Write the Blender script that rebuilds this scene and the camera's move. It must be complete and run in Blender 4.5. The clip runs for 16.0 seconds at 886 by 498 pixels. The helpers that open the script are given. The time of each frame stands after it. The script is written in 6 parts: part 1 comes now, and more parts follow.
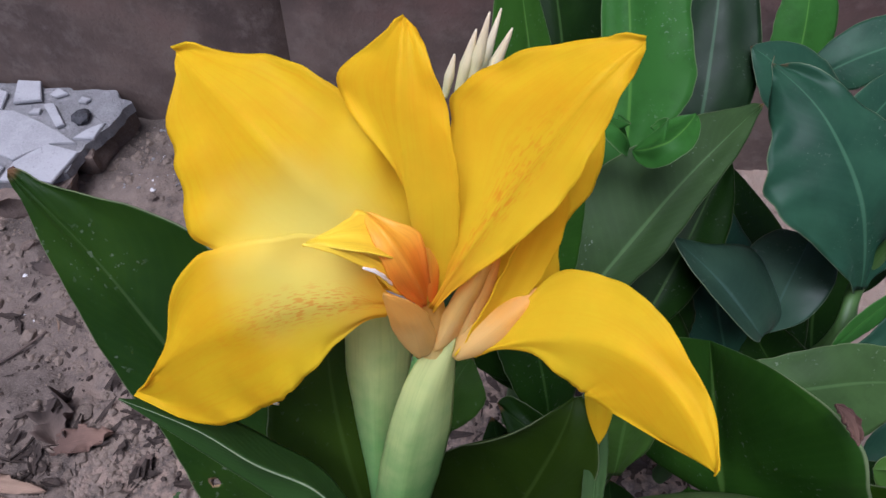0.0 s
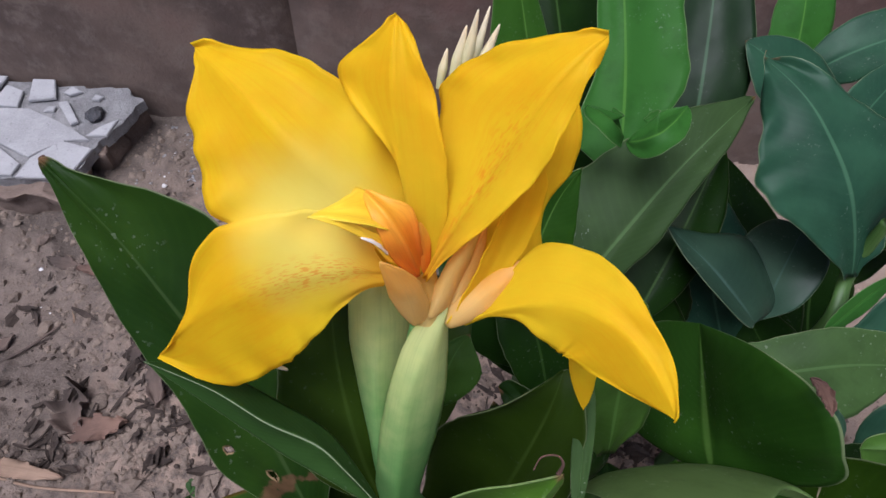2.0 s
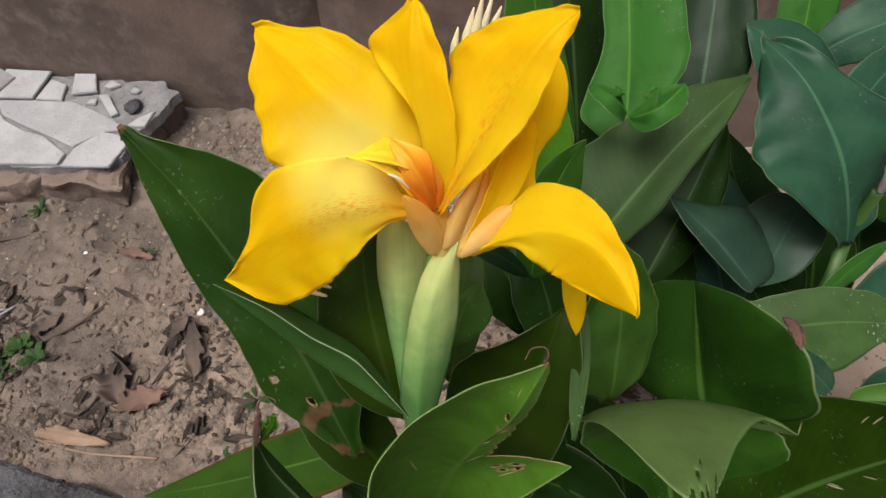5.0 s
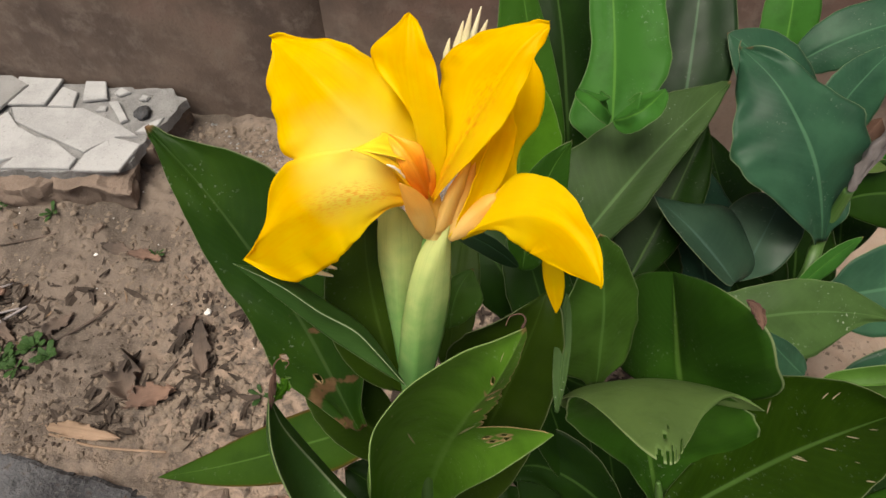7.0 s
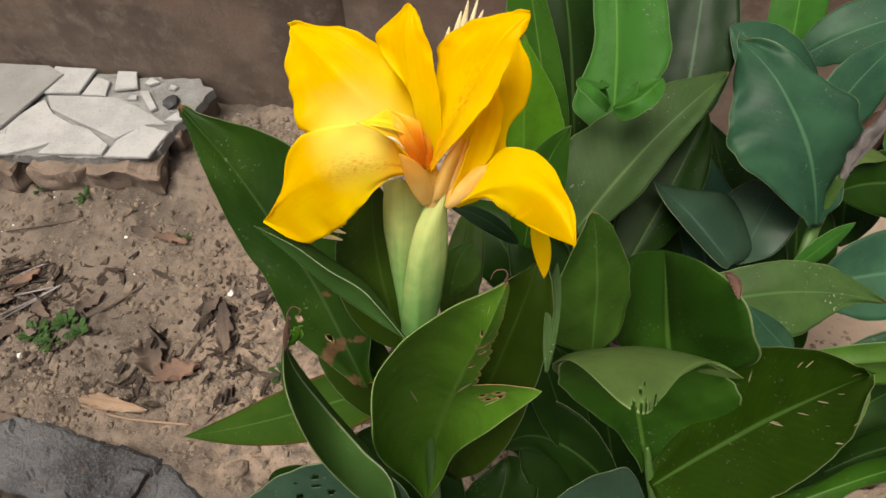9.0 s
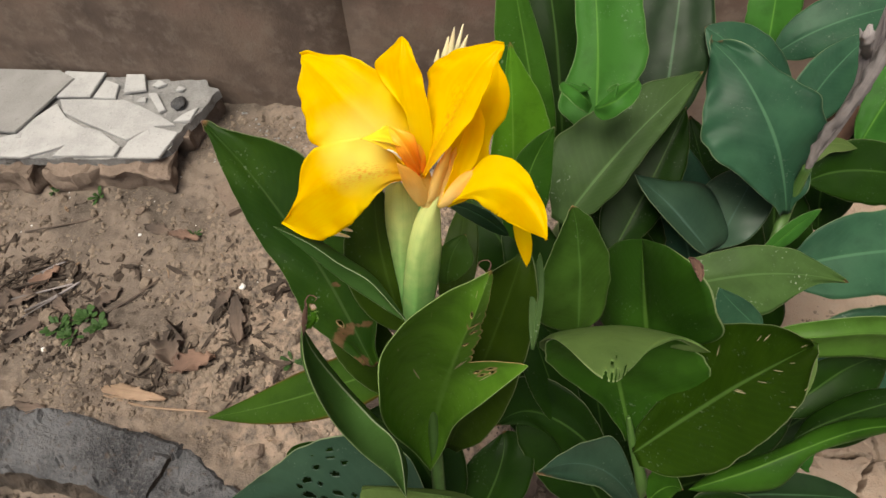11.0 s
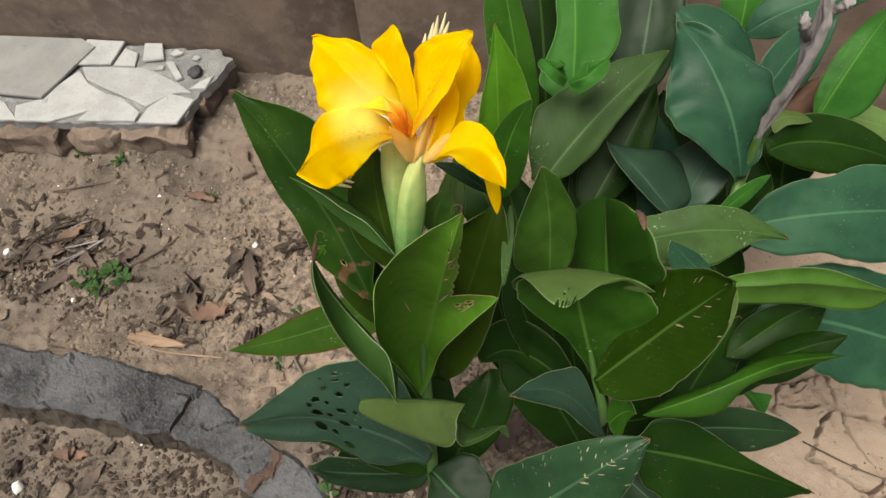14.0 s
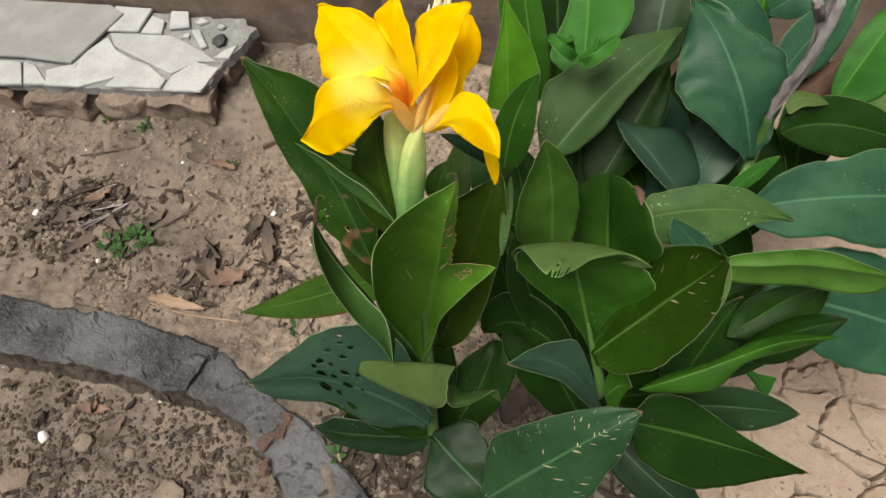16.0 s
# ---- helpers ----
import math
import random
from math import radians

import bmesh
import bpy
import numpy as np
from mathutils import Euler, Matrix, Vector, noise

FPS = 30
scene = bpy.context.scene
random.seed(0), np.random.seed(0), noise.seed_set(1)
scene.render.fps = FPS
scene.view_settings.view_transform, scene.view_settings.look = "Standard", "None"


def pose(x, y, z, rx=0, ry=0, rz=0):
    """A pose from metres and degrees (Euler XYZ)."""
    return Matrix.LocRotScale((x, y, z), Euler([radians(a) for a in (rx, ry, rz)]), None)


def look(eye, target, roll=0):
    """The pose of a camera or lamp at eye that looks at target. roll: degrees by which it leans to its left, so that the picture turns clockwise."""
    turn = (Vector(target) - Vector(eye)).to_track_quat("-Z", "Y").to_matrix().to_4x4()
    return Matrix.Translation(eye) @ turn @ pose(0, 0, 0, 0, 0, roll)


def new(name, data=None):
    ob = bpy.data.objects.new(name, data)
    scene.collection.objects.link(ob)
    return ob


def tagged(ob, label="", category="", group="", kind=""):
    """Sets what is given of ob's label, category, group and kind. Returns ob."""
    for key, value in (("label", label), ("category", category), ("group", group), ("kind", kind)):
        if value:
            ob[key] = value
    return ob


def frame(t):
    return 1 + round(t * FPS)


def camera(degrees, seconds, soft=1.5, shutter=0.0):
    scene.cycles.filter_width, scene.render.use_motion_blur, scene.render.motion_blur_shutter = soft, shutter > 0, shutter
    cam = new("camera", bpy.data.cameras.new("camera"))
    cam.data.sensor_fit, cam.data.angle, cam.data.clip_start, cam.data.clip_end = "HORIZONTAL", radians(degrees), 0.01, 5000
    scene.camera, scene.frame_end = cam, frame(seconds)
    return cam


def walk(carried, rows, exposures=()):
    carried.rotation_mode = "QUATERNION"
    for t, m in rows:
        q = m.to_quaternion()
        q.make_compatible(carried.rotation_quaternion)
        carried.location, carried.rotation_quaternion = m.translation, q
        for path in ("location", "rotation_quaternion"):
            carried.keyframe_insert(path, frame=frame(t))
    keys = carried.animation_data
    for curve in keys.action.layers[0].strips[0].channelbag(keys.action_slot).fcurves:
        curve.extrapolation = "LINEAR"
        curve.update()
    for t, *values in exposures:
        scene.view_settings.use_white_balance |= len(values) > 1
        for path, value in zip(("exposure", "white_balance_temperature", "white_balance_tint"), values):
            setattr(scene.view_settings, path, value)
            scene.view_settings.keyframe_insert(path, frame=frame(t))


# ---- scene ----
cam = camera(69.7, 16.0)
# seconds, eye (x, y, z), yaw, pitch, roll
PATH = [
    (0, 0.0046, 0.0769, 1.1166, 4.632, -55.195, 1.404),
    (0.5, 0.0071, 0.0707, 1.1181, 4.953, -55.223, 1.088),
    (1, 0.0079, 0.0640, 1.1204, 5.157, -55.238, 0.941),
    (1.5, 0.0112, 0.0624, 1.1238, 5.663, -55.362, 0.549),
    (2, 0.0122, 0.0587, 1.1302, 5.975, -55.438, 0.190),
    (2.5, 0.0135, 0.0489, 1.1365, 6.729, -55.642, -0.618),
    (3, 0.0141, 0.0428, 1.1377, 6.947, -55.922, -0.924),
    (3.5, 0.0165, 0.0392, 1.1377, 7.554, -56.214, -1.502),
    (4, 0.0203, 0.0297, 1.1439, 8.776, -56.189, -2.163),
    (6.5, 0.0258, -0.0125, 1.1789, 10.000, -55.426, -3.338),
    (7, 0.0328, -0.0212, 1.1860, 10.068, -55.266, -3.345),
    (7.5, 0.0353, -0.0352, 1.1969, 10.880, -55.041, -3.707),
    (8, 0.0397, -0.0439, 1.1990, 11.654, -55.090, -3.930),
    (8.5, 0.0496, -0.0524, 1.2029, 12.255, -55.024, -4.331),
    (9, 0.0530, -0.0556, 1.2091, 13.473, -55.587, -5.273),
    (9.5, 0.0581, -0.0580, 1.2117, 13.645, -55.874, -5.534),
    (11.8, 0.0783, -0.1020, 1.2957, 14.645, -56.868, -7.797),
    (12, 0.0825, -0.1052, 1.3034, 14.420, -57.029, -7.449),
    (12.5, 0.0903, -0.1102, 1.3158, 15.288, -57.741, -8.199),
    (13, 0.0969, -0.1206, 1.3180, 16.077, -58.178, -8.038),
    (13.5, 0.0968, -0.1373, 1.3258, 15.622, -58.574, -7.657),
    (14, 0.1041, -0.1544, 1.3352, 16.203, -58.925, -7.949),
    (14.5, 0.1087, -0.1590, 1.3459, 16.655, -58.898, -8.328),
    (15, 0.1184, -0.1654, 1.3501, 17.053, -59.466, -7.860),
    (15.5, 0.1287, -0.1689, 1.3498, 19.213, -60.377, -9.552),
    (15.8, 0.1284, -0.1682, 1.3459, 19.459, -60.695, -9.182),
    (16, 0.1313, -0.1656, 1.3440, 21.017, -60.619, -10.217),
]
walk(cam, [(t, pose(x, y, z, 90 + pitch, 0, yaw) @ pose(0, 0, 0, 0, 0, roll)) for t, x, y, z, yaw, pitch, roll in PATH], [(0, -0.18, 5300, 21), (2, -0.12, 5550, 18), (4, -0.02, 5980, 13), (7, 0.15, 6950, 7), (10, 0.21, 7050, 6), (16, 0.34, 6700, 2)])

# ---- world, sun, exposure ----
world = bpy.data.worlds.new("sky")
scene.world = world
world.use_nodes = True
wn = world.node_tree
sky = wn.nodes.new("ShaderNodeTexSky")
sky.sky_type, sky.sun_disc = "NISHITA", False
sky.sun_elevation, sky.sun_rotation = radians(73), radians(208)
sky.air_density, sky.dust_density, sky.ozone_density = 0.6, 7.0, 0.3
wn.links.new(sky.outputs["Color"], wn.nodes["Background"].inputs["Color"])
wn.nodes["Background"].inputs["Strength"].default_value = 0.12
sun = new("sun", bpy.data.lights.new("sun", "SUN"))
sun.data.energy, sun.data.angle, sun.data.color = 3.0, radians(34), (1.0, 0.975, 0.94)
sun.matrix_world = look((-0.5, -0.95, 3.6), (0.0, 0.0, 0.0))


# ---- materials ----
def mat(name):
    m = bpy.data.materials.new(name)
    m.use_nodes = True
    nt = m.node_tree
    return m, nt, nt.nodes["Principled BSDF"]


def node(nt, kind, **values):
    n = nt.nodes.new(kind)
    for key, value in values.items():
        n.inputs[key.replace("_", " ")].default_value = value
    return n


def math_node(nt, op, a, b=None, c=None):
    n = nt.nodes.new("ShaderNodeMath")
    n.operation = op
    for i, v in enumerate((a, b, c)):
        if v is None:
            continue
        if isinstance(v, (int, float)):
            n.inputs[i].default_value = v
        else:
            nt.links.new(v, n.inputs[i])
    return n.outputs[0]


def mix(nt, fac, a, b):
    n = nt.nodes.new("ShaderNodeMix")
    n.data_type = "RGBA"
    for i, v in ((0, fac), (6, a), (7, b)):
        if isinstance(v, (int, float)):
            n.inputs[i].default_value = v
        elif isinstance(v, tuple):
            n.inputs[i].default_value = (*v, 1)
        else:
            nt.links.new(v, n.inputs[i])
    return n.outputs[2]


def ramp(nt, value, lo, hi):
    n = nt.nodes.new("ShaderNodeMapRange")
    n.interpolation_type = "SMOOTHSTEP"
    nt.links.new(value, n.inputs[0])
    n.inputs[1].default_value, n.inputs[2].default_value = lo, hi
    return n.outputs[0]


def noise_tex(nt, vector, scale, detail=4.0, rough=0.55):
    n = node(nt, "ShaderNodeTexNoise", Scale=scale, Detail=detail, Roughness=rough)
    if vector is not None:
        nt.links.new(vector, n.inputs["Vector"])
    return n.outputs["Fac"]


def bump(nt, bsdf, height, strength, distance):
    b = node(nt, "ShaderNodeBump", Strength=strength, Distance=distance)
    nt.links.new(height, b.inputs["Height"])
    nt.links.new(b.outputs[0], bsdf.inputs["Normal"])


def place(nt):
    g = nt.nodes.new("ShaderNodeNewGeometry")
    return g.outputs["Position"]


def uv_layer(nt):
    n = nt.nodes.new("ShaderNodeUVMap")
    n.uv_map = "UVMap"
    return n.outputs[0]


def see_through(nt, bsdf, colour, share):
    """Lets part of the light pass through a thin blade."""
    t = nt.nodes.new("ShaderNodeBsdfTranslucent")
    if isinstance(colour, tuple):
        t.inputs[0].default_value = (*colour, 1)
    else:
        nt.links.new(colour, t.inputs[0])
    m = nt.nodes.new("ShaderNodeMixShader")
    m.inputs[0].default_value = share
    nt.links.new(bsdf.outputs[0], m.inputs[1])
    nt.links.new(t.outputs[0], m.inputs[2])
    nt.links.new(m.outputs[0], nt.nodes["Material Output"].inputs["Surface"])


def leaf_material(name, dark, light, rib, rough=0.46, share=0.17, scars=0.0, dust=0.22, wax=0.10, edge=((0.40, 0.46, 0.24), 0.985), rim=0.42, scorch=0.0):
    m, nt, b = mat(name)
    uv = uv_layer(nt)
    sep = nt.nodes.new("ShaderNodeSeparateXYZ")
    nt.links.new(uv, sep.inputs[0])
    u = math_node(nt, "ABSOLUTE", math_node(nt, "MULTIPLY_ADD", sep.outputs[0], 2.0, -1.0))
    s = sep.outputs[1]
    pos = place(nt)
    info = nt.nodes.new("ShaderNodeObjectInfo").outputs["Random"]
    big = noise_tex(nt, pos, 14.0, 3)
    col = mix(nt, ramp(nt, math_node(nt, "ADD", big, math_node(nt, "MULTIPLY_ADD", info, 0.3, -0.15)), 0.3, 0.7), dark, light)
    # side veins run forward from the rib
    phase = math_node(nt, "MULTIPLY", math_node(nt, "SUBTRACT", s, math_node(nt, "MULTIPLY", u, 0.22)), 150.0)
    vein = math_node(nt, "SINE", math_node(nt, "ADD", phase, math_node(nt, "MULTIPLY", big, 8.0)))
    col = mix(nt, math_node(nt, "MULTIPLY", ramp(nt, vein, 0.0, 1.0), 0.12), col, light)
    mottle = noise_tex(nt, pos, 55.0, 5, 0.65)
    col = mix(nt, math_node(nt, "MULTIPLY", ramp(nt, mottle, 0.45, 0.75), 0.30), col, tuple(v * 0.55 for v in dark))
    # pale dust and tiny flecks
    fleck = ramp(nt, noise_tex(nt, pos, 300.0, 2), 0.63, 0.70)
    patch = ramp(nt, noise_tex(nt, pos, 22.0, 2), 0.48, 0.72)
    col = mix(nt, math_node(nt, "MULTIPLY", math_node(nt, "MULTIPLY", fleck, patch), dust), col, (0.45, 0.5, 0.38))
    if scars:
        stretch = nt.nodes.new("ShaderNodeCombineXYZ")
        nt.links.new(math_node(nt, "MULTIPLY", sep.outputs[0], 3.6), stretch.inputs[0])
        nt.links.new(math_node(nt, "MULTIPLY", math_node(nt, "SUBTRACT", s, math_node(nt, "MULTIPLY", u, 0.22)), 34.0), stretch.inputs[1])
        vor = node(nt, "ShaderNodeTexVoronoi", Scale=1.4, Randomness=1.0)
        nt.links.new(stretch.outputs[0], vor.inputs["Vector"])
        spot = math_node(nt, "SUBTRACT", 1.0, ramp(nt, vor.outputs["Distance"], 0.16, 0.22))
        where = ramp(nt, math_node(nt, "ADD", noise_tex(nt, pos, 26.0, 1), math_node(nt, "MULTIPLY", s, 0.25)), 0.66 - 0.1 * scars, 0.70)
        pick = nt.nodes.new("ShaderNodeSeparateColor")
        nt.links.new(vor.outputs["Color"], pick.inputs[0])
        some = ramp(nt, pick.outputs[0], 0.80 - 0.35 * scars, 0.82 - 0.35 * scars)
        col = mix(nt, math_node(nt, "MULTIPLY", math_node(nt, "MULTIPLY", spot, some), where), col, (0.40, 0.34, 0.21))
    width = math_node(nt, "MULTIPLY_ADD", s, -0.032, 0.048)
    on_rib = math_node(nt, "SUBTRACT", 1.0, ramp(nt, math_node(nt, "DIVIDE", u, width), 0.4, 1.3))
    col = mix(nt, math_node(nt, "MULTIPLY", on_rib, rim), col, rib)
    margin = ramp(nt, math_node(nt, "MULTIPLY_ADD", noise_tex(nt, pos, 70.0, 2), 0.6 * (1 - edge[1]), u), edge[1], 0.998)
    col = mix(nt, math_node(nt, "MULTIPLY", margin, 0.32), col, edge[0])
    dried = nt.nodes.new("ShaderNodeUVMap")
    dried.uv_map = "Wear"
    part_of = nt.nodes.new("ShaderNodeSeparateXYZ")
    nt.links.new(dried.outputs[0], part_of.inputs[0])
    torn = ramp(nt, math_node(nt, "MULTIPLY_ADD", noise_tex(nt, pos, 120.0, 2), 0.8, math_node(nt, "SUBTRACT", part_of.outputs[0], 0.4)), 0.35, 0.75)
    col = mix(nt, math_node(nt, "MULTIPLY", torn, 0.8), col, (0.30, 0.20, 0.10))
    if scorch:
        burn = ramp(nt, math_node(nt, "ADD", noise_tex(nt, pos, 38.0, 4), math_node(nt, "MULTIPLY", s, -0.5)), 0.46, 0.51)
        col = mix(nt, math_node(nt, "MULTIPLY", burn, scorch), col, mix(nt, noise_tex(nt, pos, 160.0, 3), (0.05, 0.022, 0.013), (0.20, 0.10, 0.055)))
    # withered tip
    dry = ramp(nt, math_node(nt, "ADD", s, math_node(nt, "MULTIPLY_ADD", noise_tex(nt, pos, 90.0, 2), 0.06, math_node(nt, "MULTIPLY_ADD", info, 0.02, -0.04))), 0.970, 0.995)
    col = mix(nt, math_node(nt, "MULTIPLY", dry, 0.7), col, (0.20, 0.10, 0.05))
    nt.links.new(col, b.inputs["Base Color"])
    rr = math_node(nt, "MULTIPLY_ADD", noise_tex(nt, pos, 60.0, 3), 0.25, rough - 0.12)
    nt.links.new(rr, b.inputs["Roughness"])
    b.inputs["Specular IOR Level"].default_value = wax
    bump(nt, b, math_node(nt, "ADD", math_node(nt, "MULTIPLY", vein, 0.035), math_node(nt, "MULTIPLY", noise_tex(nt, pos, 45.0, 4), 1.7)), 0.45, 0.0009)
    see_through(nt, b, mix(nt, 0.5, col, (0.10, 0.22, 0.01)), share)
    return m


LEAF_GREEN = leaf_material("leaf green", (0.01639, 0.05428, 0.004778), (0.03105, 0.09501, 0.00861), (0.14, 0.28, 0.05))
# darker copy for low inner leaves; their shade is mixed into the colour
LEAF_DARK = leaf_material("leaf deep green with shade mixed in", (0.006015, 0.02074, 0.001675), (0.01114, 0.03565, 0.002687), (0.07, 0.15, 0.03), dust=0.14)
# olive copy of the leaf green with the inner leaves' shade in its colour
LEAF_SHADED = leaf_material("leaf olive green, shaded copy", (0.0165, 0.036, 0.0028), (0.029, 0.058, 0.0045), (0.07, 0.12, 0.02), dust=0.1, share=0.3)
# blue green made darker: shade of the low leaves is in its colour
LEAF_BLUE = leaf_material("leaf blue green", (0.00594, 0.01905, 0.005669), (0.01184, 0.03237, 0.00968), (0.09, 0.20, 0.09), wax=0.18)
LEAF_SCARRED = leaf_material("leaf green with pale feeding scars", (0.04768, 0.1206, 0.01018), (0.08735, 0.2046, 0.01847), (0.14, 0.28, 0.05), scars=0.4)
# darker copy of the scarred green; shade is put into the colour
LEAF_BITTEN = leaf_material("leaf shaded green with pale feeding scars", (0.01596, 0.04045, 0.002146), (0.03076, 0.07075, 0.003758), (0.11, 0.22, 0.05), scars=0.5)
LEAF_FLECKED = leaf_material("leaf blue green with pale feeding scars", (0.00986, 0.0323, 0.012), (0.0196, 0.0554, 0.02052), (0.08, 0.18, 0.08), scars=1.35, wax=0.18)
LEAF_DUSTY = leaf_material("dusty leaf green", (0.0308, 0.06372, 0.016), (0.0528, 0.1062, 0.026), (0.12, 0.22, 0.07), rough=0.6, dust=0.7, wax=0.18)
LEAF_LIGHT = leaf_material("leaf light green", (0.0374, 0.0896, 0.012), (0.0638, 0.1456, 0.022), (0.13, 0.26, 0.06))
LEAF_SALLOW = leaf_material("leaf sallow green", (0.05493, 0.08856, 0.02356), (0.08644, 0.1332, 0.03924), (0.15, 0.25, 0.08), rough=0.55)
LEAF_TEAL = leaf_material("leaf dull teal", (0.0175, 0.043, 0.0255), (0.032, 0.070, 0.041), (0.07, 0.13, 0.10), wax=0.22, rough=0.42)
LEAF_SLATE = leaf_material("leaf slate green", (0.01662, 0.05739, 0.0302), (0.03171, 0.09513, 0.04833), (0.10, 0.23, 0.12), wax=0.18)
LEAF_RIMMED = leaf_material("leaf green with pale rolled rim", (0.026, 0.064, 0.013), (0.046, 0.105, 0.023), (0.42, 0.50, 0.30), rim=0.6)
LEAF_EATEN = leaf_material("leaf deep green with shade mixed in, scorched and eaten", (0.0106, 0.0331, 0.00322), (0.023, 0.0574, 0.00515), (0.06, 0.10, 0.03), scorch=0.7)
LEAF_EDGED = leaf_material("leaf green with rusty margin", (0.01566, 0.04146, 0.00408), (0.02993, 0.07025, 0.006792), (0.10, 0.20, 0.04), edge=((0.22, 0.07, 0.025), 0.90))
LEAF_BRIGHT = leaf_material("leaf fresh green", (0.0238, 0.0935, 0.0136), (0.0442, 0.1573, 0.0238), (0.17, 0.38, 0.06), share=0.30)
# brighter copy: light passing through the upright leaf is put into its colour
LEAF_YELLOW_GREEN = leaf_material("leaf yellow green brightened for light through it", (0.060, 0.170, 0.010), (0.100, 0.270, 0.018), (0.24, 0.46, 0.07), share=0.36)
LEAF_PALE = leaf_material("leaf pale underside", (0.07392, 0.1288, 0.0361), (0.1098, 0.1817, 0.0513), (0.19, 0.28, 0.10), rough=0.5)


def petal_material(name, spotted):
    m, nt, b = mat(name)
    uv = uv_layer(nt)
    sep = nt.nodes.new("ShaderNodeSeparateXYZ")
    nt.links.new(uv, sep.inputs[0])
    u = math_node(nt, "ABSOLUTE", math_node(nt, "MULTIPLY_ADD", sep.outputs[0], 2.0, -1.0))
    s = sep.outputs[1]
    pos = place(nt)
    col = mix(nt, ramp(nt, noise_tex(nt, pos, 60.0, 3), 0.3, 0.7), (0.97, 0.665, 0.001), (0.99, 0.745, 0.002))
    along = nt.nodes.new("ShaderNodeCombineXYZ")
    nt.links.new(math_node(nt, "MULTIPLY", sep.outputs[0], 38.0), along.inputs[0])
    nt.links.new(math_node(nt, "MULTIPLY", s, 2.5), along.inputs[1])
    col = mix(nt, math_node(nt, "MULTIPLY", ramp(nt, noise_tex(nt, along.outputs[0], 1.0, 3), 0.45, 0.70), 0.5), col, (0.96, 0.60, 0.001))
    # paler base, with part of the bright glow there mixed into the colour
    pale = math_node(nt, "MULTIPLY", math_node(nt, "SUBTRACT", 1.0, ramp(nt, s, 0.30, 0.70)), 0.55)
    col = mix(nt, pale, col, (0.98, 0.82, 0.02))
    # pale petal colour plus a highlight painted in where the two broad petals meet
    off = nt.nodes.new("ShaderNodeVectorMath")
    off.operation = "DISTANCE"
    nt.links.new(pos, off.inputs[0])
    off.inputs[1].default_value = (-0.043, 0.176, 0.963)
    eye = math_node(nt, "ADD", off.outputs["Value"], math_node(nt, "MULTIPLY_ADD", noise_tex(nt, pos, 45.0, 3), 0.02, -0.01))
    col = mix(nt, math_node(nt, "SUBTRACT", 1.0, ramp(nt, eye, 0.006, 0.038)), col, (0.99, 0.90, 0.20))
    if spotted:
        comb = nt.nodes.new("ShaderNodeCombineXYZ")
        nt.links.new(math_node(nt, "MULTIPLY", sep.outputs[0], 46.0), comb.inputs[0])
        nt.links.new(math_node(nt, "MULTIPLY", s, 15.0), comb.inputs[1])
        spot = ramp(nt, noise_tex(nt, comb.outputs[0], 1.6, 2), 0.50, 0.62)
        zone = math_node(nt, "MULTIPLY", math_node(nt, "SUBTRACT", 1.0, ramp(nt, u, 0.06, 0.42)), math_node(nt, "SUBTRACT", 1.0, ramp(nt, s, 0.25, 0.80)))
        col = mix(nt, math_node(nt, "MULTIPLY", math_node(nt, "MULTIPLY", spot, zone), spotted), col, (0.92, 0.30, 0.02))
        heart = math_node(nt, "MULTIPLY", math_node(nt, "SUBTRACT", 1.0, ramp(nt, s, 0.03, 0.26)), 0.55 * spotted)
        col = mix(nt, heart, col, (0.95, 0.42, 0.04))
    nt.links.new(col, b.inputs["Base Color"])
    b.inputs["Roughness"].default_value = 0.5
    b.inputs["Specular IOR Level"].default_value = 0.12
    line = math_node(nt, "SINE", math_node(nt, "MULTIPLY_ADD", sep.outputs[0], 170.0, math_node(nt, "MULTIPLY", noise_tex(nt, pos, 40.0, 2), 9.0)))
    bump(nt, b, math_node(nt, "ADD", math_node(nt, "MULTIPLY", line, 0.03), noise_tex(nt, pos, 70.0, 4)), 0.26, 0.0008)
    see_through(nt, b, mix(nt, 0.25, col, (0.98, 0.76, 0.002)), 0.62)
    return m


PETAL = petal_material("yellow petal", 0.0)
PETAL_SPOT = petal_material("yellow petal with orange flecks", 0.6)


